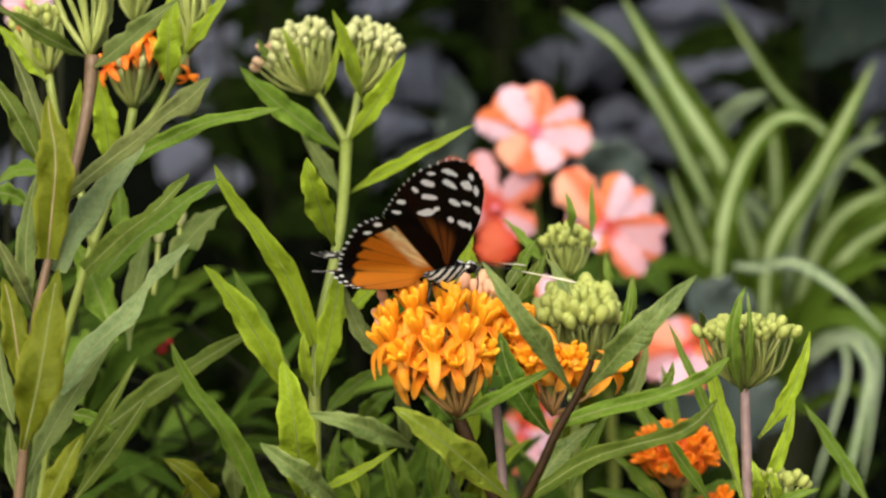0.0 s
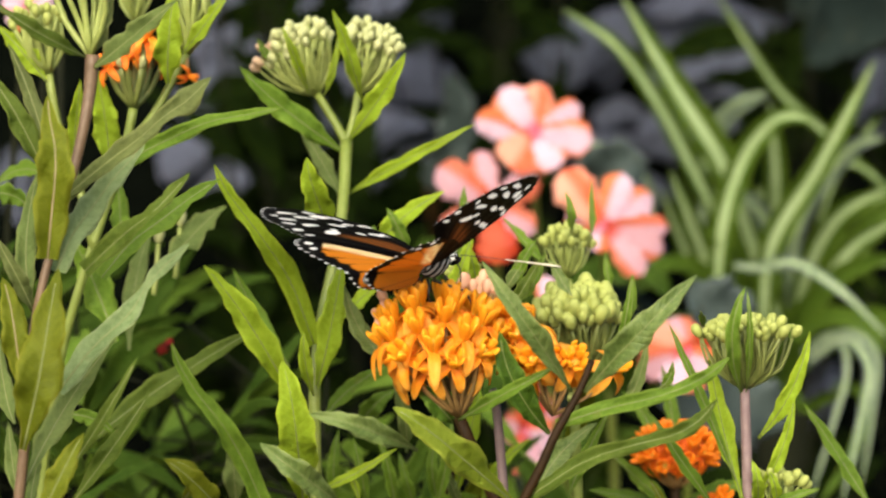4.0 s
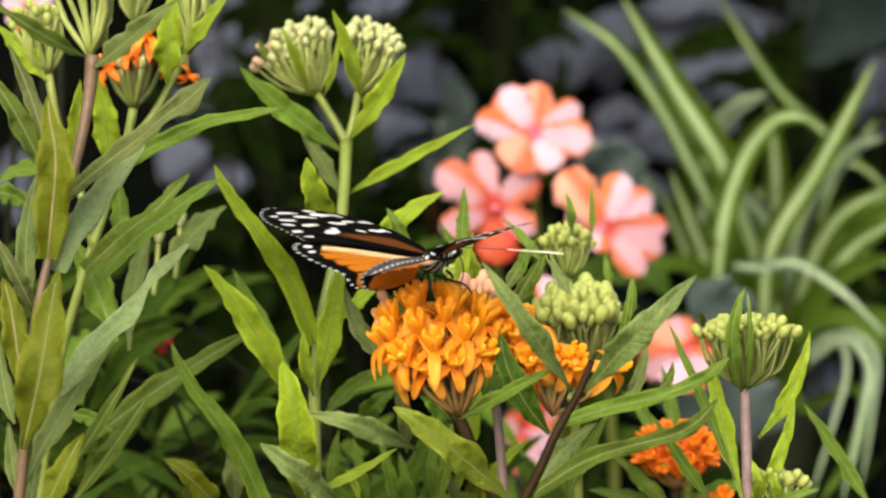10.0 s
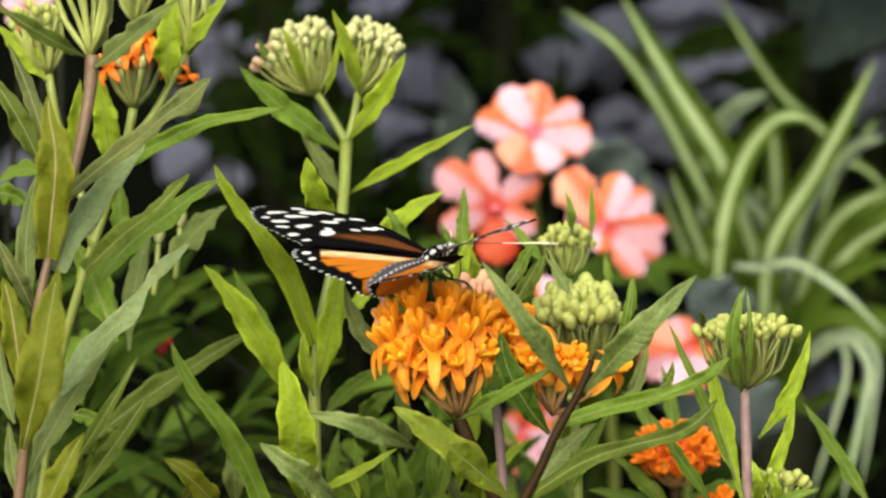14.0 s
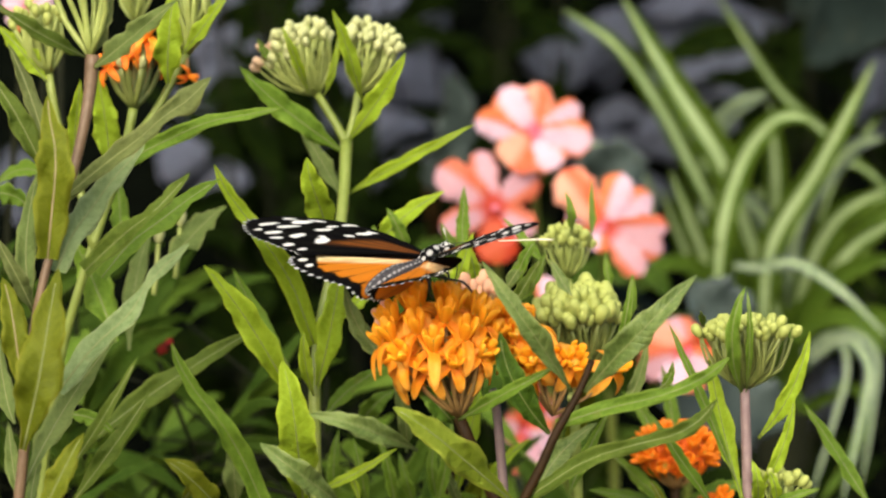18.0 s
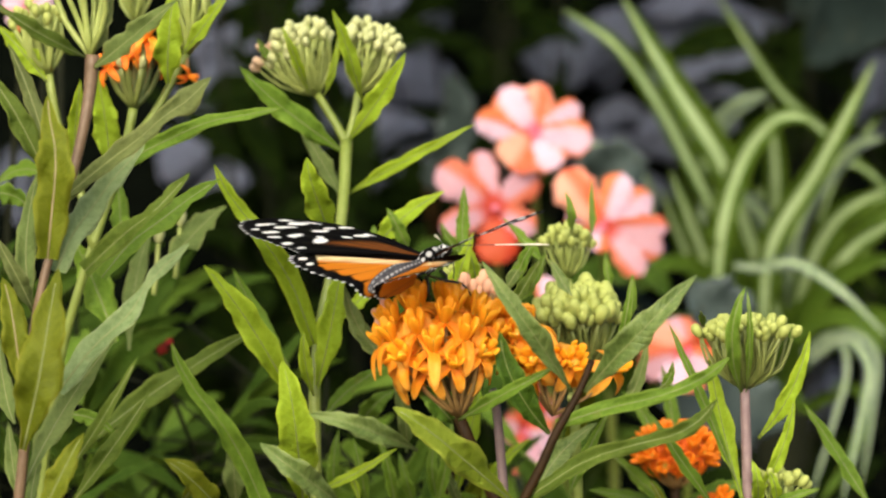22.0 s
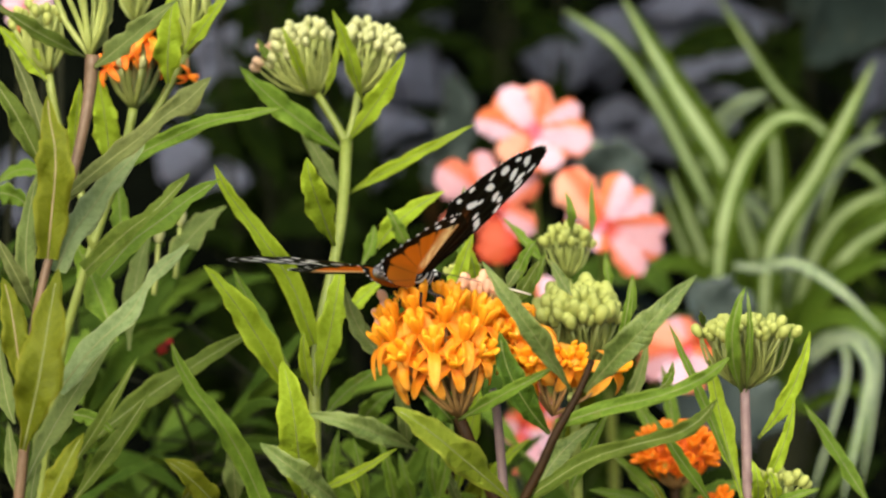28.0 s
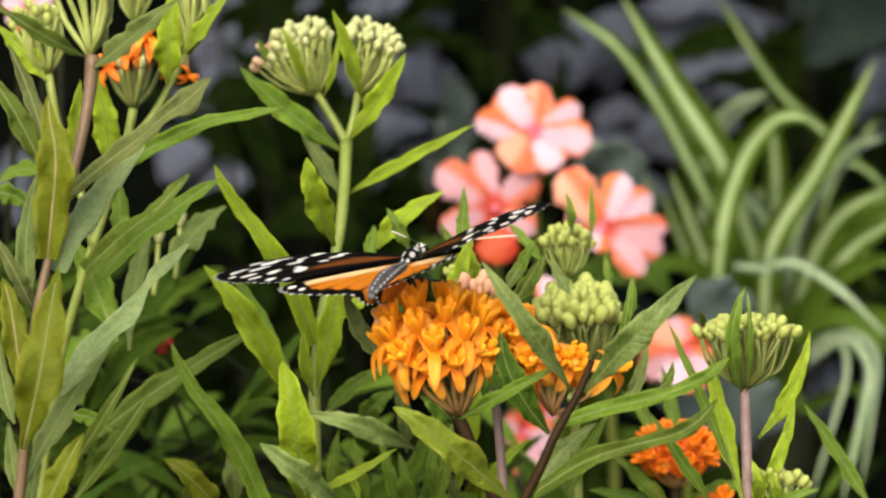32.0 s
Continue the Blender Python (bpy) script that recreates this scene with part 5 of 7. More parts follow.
# ---- salmon busy lizzie ----
def busy_flower(parent, at, facing, radius, spin, mats, seed):
    """Five broad, notched petals round a small eye."""
    r = random.Random(seed)
    at = Vector(at)
    o = origin(parent)
    n = Vector(facing).normalized()
    x = n.cross(Vector((0, 0, 1))).normalized()
    y = x.cross(n)
    eye = link("flower", bud_meshes["pinkbud"].copy(), None, parent, "", axis_frame(at - o, n, 0, radius * 0.13))
    eye.data.materials.clear()
    eye.data.materials.append(M["pistil"])
    inv = eye.matrix_basis.inverted()
    for k in range(5):
        a = radians(spin + 72 * k + r.uniform(-4, 4))
        d = -x * math.sin(a) + y * math.cos(a)
        s = d.cross(n)
        L = radius * r.uniform(0.92, 1.08)
        verts, faces, uvs = [], [], []
        nv, nu = 12, 14
        for layer in (0, 1):
            for j in range(nv + 1):
                v = j / nv
                for i in range(nu + 1):
                    u = 2 * i / nu - 1
                    ang = u * radians(37)
                    reach = L * (1 - 0.10 * math.exp(-(u / 0.2) ** 2) * v ** 3 - 0.44 * abs(u) ** 3.0)
                    p = (d * math.cos(ang) + s * math.sin(ang)) * (0.04 * radius + v * reach)
                    p += n * (0.10 * L * math.sin(v * 2.6) - 0.09 * L * v * v + 0.06 * L * u * u * v - 0.05 * L * math.exp(-(u / 0.25) ** 2) * v + 0.03 * L * math.sin(u * 4 + k + v * 3) * v - 0.0005 * layer + 0.0012 * (k % 2))
                    verts.append(inv @ (at - o + p))
                    uvs.append((i / nu, v))
        m = (nv + 1) * (nu + 1)
        for j in range(nv):
            for i in range(nu):
                q = j * (nu + 1) + i
                faces.append((q, q + 1, q + nu + 2, q + nu + 1))
                q += m
                faces.append((q, q + nu + 1, q + nu + 2, q + 1))
        link("petal", to_mesh("petal", verts, faces, uvs), mats[k % len(mats)], eye)
    return eye


def round_petal(v):
    """Outline of a broad petal: narrow foot, widest near its end, rounded with a shallow notch."""
    f = min(1.0, v / 0.70)
    return (0.30 + 0.70 * f ** 0.8) * max(0.0, 1 - max(0.0, (v - 0.55) / 0.45) ** 2.6) ** 0.5 + 0.01


def petals_round(parent, centre, tips, seed):
    """A flower of separate petals from its eye to the given tips: (tip, width, material, turn)."""
    r = random.Random(seed)
    o, c = origin(parent), Vector(centre)
    eye = link("flower", bud_meshes["pinkbud"].copy(), None, parent, "", axis_frame(c - o + Vector((0, -0.002, 0)), (0, -1, 0.2), 0, 0.0028))
    eye.data.materials.clear()
    eye.data.materials.append(M["pistil"])
    inv = eye.matrix_basis.inverted()
    for k, (tip, width, mat, turn) in enumerate(tips):
        t = Vector(tip) + Vector((0, 0.0016 * (k % 3), 0))
        m = (c + t) / 2 + Vector((0, -0.10 * (t - c).length, 0))
        v, f, uv, sl, line = blade(c, m, t, width, turn, 4, 0.10, round_petal, nv=16, nu=10, thick=0.0004, phase=k * 1.9 + seed, twist=8 * math.sin(k * 2.1), curl=-0.10)
        link("petal", to_mesh("petal", [inv @ (q - o) for q in v], f, uv), mat, eye)
    return eye


lizzie = thing("busy_lizzie", (0.10, 0.40, 0.0), "busy lizzie with salmon and white striped flowers", "plant")
crown_at = Vector((0.06, 0.40, 0.42))
petals_round(lizzie, (0.0321, 0.3450, 0.7436), (((0.0210, 0.3490, 0.7593), 0.01510, "striped", -6), ((0.0348, 0.3490, 0.7613), 0.01187, "tangerine", 4), ((0.0498, 0.3490, 0.7528), 0.01115, "striped", 8), ((0.0533, 0.3350, 0.7422), 0.01403, "striped", 6), ((0.0413, 0.3350, 0.7323), 0.01439, "striped", 0), ((0.0115, 0.3490, 0.7478), 0.01115, "striped", -8), ((0.0235, 0.3350, 0.7323), 0.01726, "tangerine", -4)), 1)
stalk(lizzie, [(0.080, 0.40, 0.0), crown_at + Vector((0.000, 0, 0)), (0.0344, 0.3750, 0.7132), (0.0321, 0.3480, 0.7436)], [0.003, 0.0025, 0.0014, 0.0009], "stem", "flower_stalk", 8, 5)
petals_round(lizzie, (0.0186, 0.3350, 0.7178), (((-0.0022, 0.3390, 0.7318), 0.01470, "salmon", -10), ((0.0125, 0.3390, 0.7377), 0.01053, "salmon", -4), ((0.0340, 0.3390, 0.7295), 0.01291, "salmon", 10), ((-0.0008, 0.3250, 0.7110), 0.01121, "salmon", -8), ((0.0196, 0.3250, 0.6985), 0.01563, "ember", 0), ((0.0328, 0.3250, 0.7102), 0.01088, "salmon", 10)), 2)
stalk(lizzie, [(0.090, 0.40, 0.0), crown_at + Vector((0.008, 0, 0)), (0.0205, 0.3650, 0.6867), (0.0186, 0.3380, 0.7178)], [0.003, 0.0025, 0.0014, 0.0009], "stem", "flower_stalk", 8, 5)
petals_round(lizzie, (0.0564, 0.3250, 0.7122), (((0.0639, 0.3290, 0.7309), 0.01247, "striped", 4), ((0.0744, 0.3290, 0.7231), 0.01204, "striped", 10), ((0.0793, 0.3150, 0.7131), 0.00998, "salmon", 12), ((0.0703, 0.3150, 0.6964), 0.01075, "salmon", 6), ((0.0532, 0.3150, 0.7049), 0.00826, "striped", -4), ((0.0774, 0.3150, 0.7041), 0.01103, "salmon", 10), ((0.0418, 0.3290, 0.7317), 0.01584, "tangerine", -8), ((0.0438, 0.3290, 0.7152), 0.01033, "striped", -8)), 3)
stalk(lizzie, [(0.100, 0.40, 0.0), crown_at + Vector((0.016, 0, 0)), (0.0596, 0.3550, 0.6811), (0.0564, 0.3280, 0.7122)], [0.003, 0.0025, 0.0014, 0.0009], "stem", "flower_stalk", 8, 5)
petals_round(lizzie, (0.0843, 0.3000, 0.6720), (((0.0690, 0.3040, 0.6771), 0.01616, "tangerine", -10), ((0.0811, 0.3040, 0.6833), 0.01159, "salmon", -2), ((0.0919, 0.3040, 0.6779), 0.01124, "ember", 8), ((0.0926, 0.2900, 0.6683), 0.01159, "striped", 8), ((0.0818, 0.2900, 0.6592), 0.01686, "striped", 0), ((0.0677, 0.2900, 0.6665), 0.01159, "salmon", -8)), 4)
stalk(lizzie, [(0.110, 0.40, 0.0), crown_at + Vector((0.024, 0, 0)), (0.0885, 0.3300, 0.6399), (0.0843, 0.3030, 0.6720)], [0.003, 0.0025, 0.0014, 0.0009], "stem", "flower_stalk", 8, 5)
petals_round(lizzie, (0.0285, 0.2900, 0.6455), (((0.0316, 0.2940, 0.6616), 0.01274, "ember", 2), ((0.0204, 0.2940, 0.6456), 0.01274, "salmon", -8), ((0.0374, 0.2800, 0.6456), 0.01274, "striped", 8), ((0.0272, 0.2800, 0.6324), 0.01468, "salmon", 0), ((0.0393, 0.2940, 0.6546), 0.00966, "salmon", 6)), 5)
stalk(lizzie, [(0.120, 0.40, 0.0), crown_at + Vector((0.032, 0, 0)), (0.0307, 0.3200, 0.6125), (0.0285, 0.2930, 0.6455)], [0.003, 0.0025, 0.0014, 0.0009], "stem", "flower_stalk", 8, 5)
petals_round(lizzie, (0.0348, 0.3000, 0.6893), (((0.0357, 0.3040, 0.6980), 0.00898, "striped", 2), ((0.0318, 0.2900, 0.6810), 0.00937, "striped", -2), ((0.0389, 0.2900, 0.6860), 0.00703, "salmon", 6)), 6)
stalk(lizzie, [(0.130, 0.40, 0.0), crown_at + Vector((0.040, 0, 0)), (0.0373, 0.3300, 0.6578), (0.0348, 0.3030, 0.6893)], [0.003, 0.0025, 0.0014, 0.0009], "stem", "flower_stalk", 8, 5)
r = random.Random(77)
for k in range(38):
    b = Vector((0.0485, 0.3902, 0.6520)) + Vector((r.uniform(-0.055, 0.035), r.uniform(-0.02, 0.06), r.uniform(-0.10, 0.015)))
    a = r.uniform(0, 6.28)
    t = b + Vector((math.cos(a) * 0.055, -abs(math.sin(a)) * 0.04, r.uniform(-0.03, 0.03)))
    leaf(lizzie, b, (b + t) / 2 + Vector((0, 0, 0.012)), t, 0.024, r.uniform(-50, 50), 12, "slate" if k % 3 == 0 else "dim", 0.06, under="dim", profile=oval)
pink = thing("busy_lizzie", (-0.16, 0.28, 0.0), "busy lizzie with a pale pink flower", "plant")
stalk(pink, [(-0.16, 0.28, 0.0), (-0.155, 0.27, 0.5), (-0.1372, 0.2568, 0.7811), (-0.1358, 0.2583, 0.7917)], [0.0016, 0.0014, 0.0011, 0.0009], "woody", "stem", 8)
busy_flower(pink, (-0.1358, 0.2585, 0.7932), (0.1, -1, 0.2), 0.00848, 0, ("striped",), 8)


# ---- variegated spider plant ----
def strap_leaf(parent, pts, width, turn, twist=0.0, fold=24, mats=("strap", "cream")):
    """A long arching leaf with a cream band between green margins."""
    o = origin(parent)
    P = [Vector(p) for p in pts]
    line = glide(P, 6)
    cols = (-1.0, -0.72, -0.40, -0.38, 0.0, 0.34, 0.36, 0.7, 1.0)
    verts, faces, uvs, slots = [], [], [], []
    nu = len(cols)
    for j, p in enumerate(line):
        v = j / (len(line) - 1)
        t = (line[min(j + 1, len(line) - 1)] - line[max(j - 1, 0)]).normalized()
        n = TO_CAMERA - t * TO_CAMERA.dot(t)
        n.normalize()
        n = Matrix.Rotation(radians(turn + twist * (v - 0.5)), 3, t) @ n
        b = t.cross(n)
        w = 0.56 * width * strap(v)
        for layer in (0, 1):
            for u in cols:
                verts.append(p - o + b * (u * w) + n * (abs(u) * w * math.tan(radians(fold)) - 0.0004 * layer))
                uvs.append((0.5 + u / 2, v))
    row = 2 * nu
    for j in range(len(line) - 1):
        for i in range(nu - 1):
            a = j * row + i
            faces.append((a, a + 1, a + row + 1, a + row))
            a += nu
            faces.append((a, a + row, a + row + 1, a + 1))
            slots += [1 if 3 <= i <= 4 else 0] * 2
    link("leaf", to_mesh("leaf", verts, faces, uvs, slots), mats, parent)


PALE, GREEN = ("chalk", "cream"), ("strap", "strap")


spider = thing("spider_plant", (0.125, 0.52, 0.0), "spider plant with long arching cream-striped leaves", "plant")
strap_leaf(spider, ((0.1436, 0.4800, 0.6357), (0.1252, 0.4675, 0.6868), (0.1122, 0.4550, 0.7191), (0.0903, 0.4425, 0.7532), (0.0687, 0.4300, 0.7892)), 0.01219, 6, 20)
strap_leaf(spider, ((0.1438, 0.5000, 0.6320), (0.1183, 0.4900, 0.6837), (0.1002, 0.4800, 0.7189), (0.0848, 0.4700, 0.7461), (0.0685, 0.4600, 0.7675), (0.0471, 0.4500, 0.7827)), 0.00735, 10, 20)
strap_leaf(spider, ((0.1919, 0.5500, 0.7002), (0.1617, 0.5375, 0.7265), (0.1420, 0.5250, 0.7443), (0.1282, 0.5125, 0.7629), (0.1128, 0.5000, 0.7858)), 0.00480, 0, 10)
strap_leaf(spider, ((0.1182, 0.4600, 0.6393), (0.1103, 0.4500, 0.6801), (0.1138, 0.4400, 0.7109), (0.1215, 0.4300, 0.7321), (0.1311, 0.4200, 0.7427), (0.1422, 0.4100, 0.7424)), 0.00931, -8, 30)
strap_leaf(spider, ((0.1307, 0.4700, 0.6469), (0.1322, 0.4533, 0.6888), (0.1471, 0.4367, 0.7203), (0.1666, 0.4200, 0.7648)), 0.00984, -6, 20)
strap_leaf(spider, ((0.1447, 0.4900, 0.6434), (0.1469, 0.4775, 0.6971), (0.1586, 0.4650, 0.7194), (0.1656, 0.4525, 0.7287), (0.1740, 0.4400, 0.7324)), 0.00683, -12, 20, 18, PALE)
strap_leaf(spider, ((0.1103, 0.5300, 0.6806), (0.1134, 0.5133, 0.7296), (0.1205, 0.4967, 0.7413), (0.1320, 0.4800, 0.7474)), 0.00425, -12, 20, 18, PALE)
strap_leaf(spider, ((0.1450, 0.5300, 0.6315), (0.1403, 0.5133, 0.6829), (0.1378, 0.4967, 0.7136), (0.1330, 0.4800, 0.7432)), 0.00944, 0, 20)
strap_leaf(spider, ((0.1449, 0.4900, 0.6339), (0.1491, 0.4733, 0.6744), (0.1601, 0.4567, 0.6998), (0.1775, 0.4400, 0.7132)), 0.00911, -10, 20)
strap_leaf(spider, ((0.1437, 0.4800, 0.6333), (0.1525, 0.4633, 0.6666), (0.1656, 0.4467, 0.6897), (0.1784, 0.4300, 0.7010)), 0.00948, -12, 20)
strap_leaf(spider, ((0.1401, 0.4700, 0.6352), (0.1445, 0.4533, 0.6590), (0.1599, 0.4367, 0.6798), (0.1771, 0.4200, 0.6890)), 0.00850, -14, 20, 24, GREEN)
strap_leaf(spider, ((0.1284, 0.4900, 0.6339), (0.1239, 0.4733, 0.6604), (0.1172, 0.4567, 0.6838), (0.1019, 0.4400, 0.6974)), 0.00911, 10, 20, 24, GREEN)
strap_leaf(spider, ((0.1261, 0.4700, 0.6422), (0.1107, 0.4575, 0.6675), (0.0981, 0.4450, 0.6809), (0.0836, 0.4325, 0.6816), (0.0740, 0.4200, 0.6690)), 0.00671, 18, 20, 24, GREEN)
strap_leaf(spider, ((0.1402, 0.5100, 0.6351), (0.1319, 0.4933, 0.6619), (0.1296, 0.4767, 0.6879), (0.1285, 0.4600, 0.7108)), 0.01020, 0, 20)
strap_leaf(spider, ((0.1145, 0.4300, 0.6831), (0.1230, 0.4175, 0.6840), (0.1335, 0.4050, 0.6880), (0.1492, 0.3925, 0.6803), (0.1680, 0.3800, 0.6625)), 0.00400, -6, 20, 18, PALE)
strap_leaf(spider, ((0.1424, 0.4700, 0.6352), (0.1537, 0.4533, 0.6521), (0.1669, 0.4367, 0.6617), (0.1798, 0.4200, 0.6645)), 0.00850, -12, 20, 24, GREEN)
strap_leaf(spider, ((0.1414, 0.4100, 0.6484), (0.1547, 0.3975, 0.6595), (0.1605, 0.3850, 0.6530), (0.1559, 0.3725, 0.6294), (0.1483, 0.3600, 0.6042)), 0.00340, 4, 20, 18, PALE)
strap_leaf(spider, ((0.1414, 0.4220, 0.6484), (0.1570, 0.4095, 0.6605), (0.1650, 0.3970, 0.6550), (0.1627, 0.3845, 0.6324), (0.1573, 0.3720, 0.6082)), 0.00260, 4, 20, 18, PALE)
strap_leaf(spider, ((0.1414, 0.4300, 0.6484), (0.1522, 0.4175, 0.6580), (0.1555, 0.4050, 0.6500), (0.1484, 0.3925, 0.6249), (0.1383, 0.3800, 0.5982)), 0.00240, 4, 20, 18, PALE)
strap_leaf(spider, ((0.1539, 0.4200, 0.6376), (0.1625, 0.4033, 0.6363), (0.1561, 0.3867, 0.6177), (0.1413, 0.3700, 0.6018)), 0.00470, 8, 20, 24, GREEN)
strap_leaf(spider, ((0.1400, 0.4500, 0.6319), (0.1425, 0.4333, 0.6260), (0.1513, 0.4167, 0.6338), (0.1597, 0.4000, 0.6414)), 0.00439, -8, 20, 24, GREEN)
strap_leaf(spider, ((0.1307, 0.5000, 0.6320), (0.1115, 0.4900, 0.6695), (0.1009, 0.4800, 0.6945), (0.0918, 0.4700, 0.7165)), 0.00792, 8, 20)
strap_leaf(spider, ((0.1234, 0.5100, 0.6399), (0.1013, 0.4950, 0.6783), (0.0892, 0.4800, 0.7073)), 0.00611, 10, 20)
strap_leaf(spider, ((0.1353, 0.5100, 0.6375), (0.1213, 0.4950, 0.6783), (0.1105, 0.4800, 0.7073)), 0.00893, 4, 20)
strap_leaf(spider, ((0.1460, 0.5300, 0.6463), (0.1425, 0.5200, 0.6820), (0.1413, 0.5100, 0.7097), (0.1369, 0.5000, 0.7321)), 0.00621, 0, 20)
strap_leaf(spider, ((0.1073, 0.5400, 0.7014), (0.1148, 0.5267, 0.7211), (0.1235, 0.5133, 0.7355), (0.1353, 0.5000, 0.7447)), 0.00312, -8, 20, 18, PALE)
strap_leaf(spider, ((0.0908, 0.5600, 0.6766), (0.0896, 0.5467, 0.7006), (0.0739, 0.5333, 0.7172), (0.0516, 0.5200, 0.7249)), 0.00293, 12, 20, 18, PALE)
strap_leaf(spider, ((0.1383, 0.4700, 0.6749), (0.1311, 0.4600, 0.6948), (0.1241, 0.4500, 0.7040), (0.1169, 0.4400, 0.7120)), 0.00680, 10, 20, 18, PALE)
strap_leaf(spider, ((0.1547, 0.5000, 0.6847), (0.1663, 0.4867, 0.7170), (0.1713, 0.4733, 0.7162), (0.1796, 0.4600, 0.7097)), 0.00278, -8, 20)
strap_leaf(spider, ((0.1481, 0.5300, 0.6660), (0.1570, 0.5200, 0.6989), (0.1696, 0.5100, 0.7168), (0.1809, 0.5000, 0.7356)), 0.00526, -6, 20)
strap_leaf(spider, ((0.1502, 0.5000, 0.6728), (0.1598, 0.4867, 0.6912), (0.1693, 0.4733, 0.7000), (0.1797, 0.4600, 0.7074)), 0.00696, -10, 20)
strap_leaf(spider, ((0.1297, 0.4700, 0.6375), (0.1156, 0.4600, 0.6579), (0.1031, 0.4500, 0.6733), (0.0920, 0.4400, 0.6821)), 0.00680, 14, 20, 24, GREEN)
strap_leaf(spider, ((0.1457, 0.5000, 0.6609), (0.1578, 0.4867, 0.6748), (0.1697, 0.4733, 0.6802), (0.1803, 0.4600, 0.6787)), 0.00788, -10, 20)
strap_leaf(spider, ((0.1304, 0.5100, 0.6496), (0.1261, 0.5000, 0.6728), (0.1264, 0.4900, 0.6908), (0.1297, 0.4800, 0.7085)), 0.00846, -4, 20)
strap_leaf(spider, ((0.1408, 0.4500, 0.6503), (0.1540, 0.4400, 0.6612), (0.1637, 0.4300, 0.6606), (0.1747, 0.4200, 0.6488)), 0.00668, -8, 20, 24, GREEN)
stalk(spider, [(0.125, 0.52, 0.0), (0.124, 0.51, 0.35), (0.1424, 0.4862, 0.6167)], [0.010, 0.009, 0.011], "woody", "crown", 10)
r = random.Random(99)
for k in range(7):
    a = r.uniform(-0.5, 1.9)
    b = Vector((0.1444, 0.5063, 0.6163)) + Vector((r.uniform(-0.012, 0.012), r.uniform(-0.01, 0.02), r.uniform(-0.01, 0.0)))
    reach, rise = r.uniform(0.06, 0.14), r.uniform(0.02, 0.10)
    d = Vector((math.sin(a), r.uniform(-0.5, 0.4), 0))
    strap_leaf(spider, (b, b + d * reach * 0.35 + Vector((0, 0, rise * 0.75)), b + d * reach * 0.8 + Vector((0, 0, rise)), b + d * reach * 1.35 + Vector((0, 0, rise * 0.6))),
               r.uniform(0.006, 0.010), r.uniform(-40, 10), 30, mats=GREEN)


# ---- planting behind, shade put into its leaf colours ----
def bush(name, at, label, n, spread, size, mats, seed, up=0.0, category="shrub", profile=lance, rib=None):
    """Many leaves on short twigs round a few upright stems."""
    r = random.Random(seed)
    ob = thing(name, (at[0], at[1], 0.0), label, category)
    stems = []
    for k in range(5):
        x, y = at[0] + r.uniform(-0.5, 0.5) * spread[0], at[1] + r.uniform(-0.5, 0.5) * spread[1]
        top = (x + r.uniform(-0.04, 0.04), y, at[2] + spread[2] * r.uniform(0.3, 0.5))
        stalk(ob, [(at[0] + (x - at[0]) * 0.4, y, 0.0), (x, y, at[2] * 0.5), top], [0.002, 0.0016, 0.0007], "woody", "stem", 6)
        stems.append((Vector((x, y, at[2] * 0.5)), Vector(top)))
    for k in range(n):
        p, q = stems[r.randrange(5)]
        b = p.lerp(q, r.random())
        fork = b.copy()
        b += Vector((r.uniform(-0.5, 0.5) * spread[0] * 0.7, r.uniform(-0.5, 0.5) * spread[1], r.uniform(-0.5, 0.5) * spread[2] * 0.5))
        if name == "undergrowth" and b.x > -0.015 and b.z > 0.685:
            b.z -= 0.09
        a = r.uniform(0, 6.28)
        L = size[0] * r.uniform(0.6, 1.2)
        t = b + Vector((math.cos(a) * L, math.sin(a) * L * 0.6, (r.uniform(-0.2, 0.8) + up) * L))
        if name == "undergrowth":
            # leaves are lowered below a sight line, to fit the camera's view
            over = max(b.z, t.z) - (0.728 - 0.10 * (b.y - 0.2)) + r.uniform(0.0, 0.03)
            if over > 0:
                b.z, t.z = b.z - over, t.z - over
        m = (b + t) / 2 + Vector((0, 0, 0.12 * L))
        stalk(ob, [fork, fork.lerp(b, 0.5) + Vector((0, 0, 0.004)), b], [0.0007, 0.0005, 0.0004], "woody", "twig", 5, 1)
        leaf(ob, b, m, t, size[1] * r.uniform(0.7, 1.2), r.uniform(-70, 70), 14, r.choice(mats), 0.06, under=mats[0], rib=rib, profile=profile, nv=8)
    return ob


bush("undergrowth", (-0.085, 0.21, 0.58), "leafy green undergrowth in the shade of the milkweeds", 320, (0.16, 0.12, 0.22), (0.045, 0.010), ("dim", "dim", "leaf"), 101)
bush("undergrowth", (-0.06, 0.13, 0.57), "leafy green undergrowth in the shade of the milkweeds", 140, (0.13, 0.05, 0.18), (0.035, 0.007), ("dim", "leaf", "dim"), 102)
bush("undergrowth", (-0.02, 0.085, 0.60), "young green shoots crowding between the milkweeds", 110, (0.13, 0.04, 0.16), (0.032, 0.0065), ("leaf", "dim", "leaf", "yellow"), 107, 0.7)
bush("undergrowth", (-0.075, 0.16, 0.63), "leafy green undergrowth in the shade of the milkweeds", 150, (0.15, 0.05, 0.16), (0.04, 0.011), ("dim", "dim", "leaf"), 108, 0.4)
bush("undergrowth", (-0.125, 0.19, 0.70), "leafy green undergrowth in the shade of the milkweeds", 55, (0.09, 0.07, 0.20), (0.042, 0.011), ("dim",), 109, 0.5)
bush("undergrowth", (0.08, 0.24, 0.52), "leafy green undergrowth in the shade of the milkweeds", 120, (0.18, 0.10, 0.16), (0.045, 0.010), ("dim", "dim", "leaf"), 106)
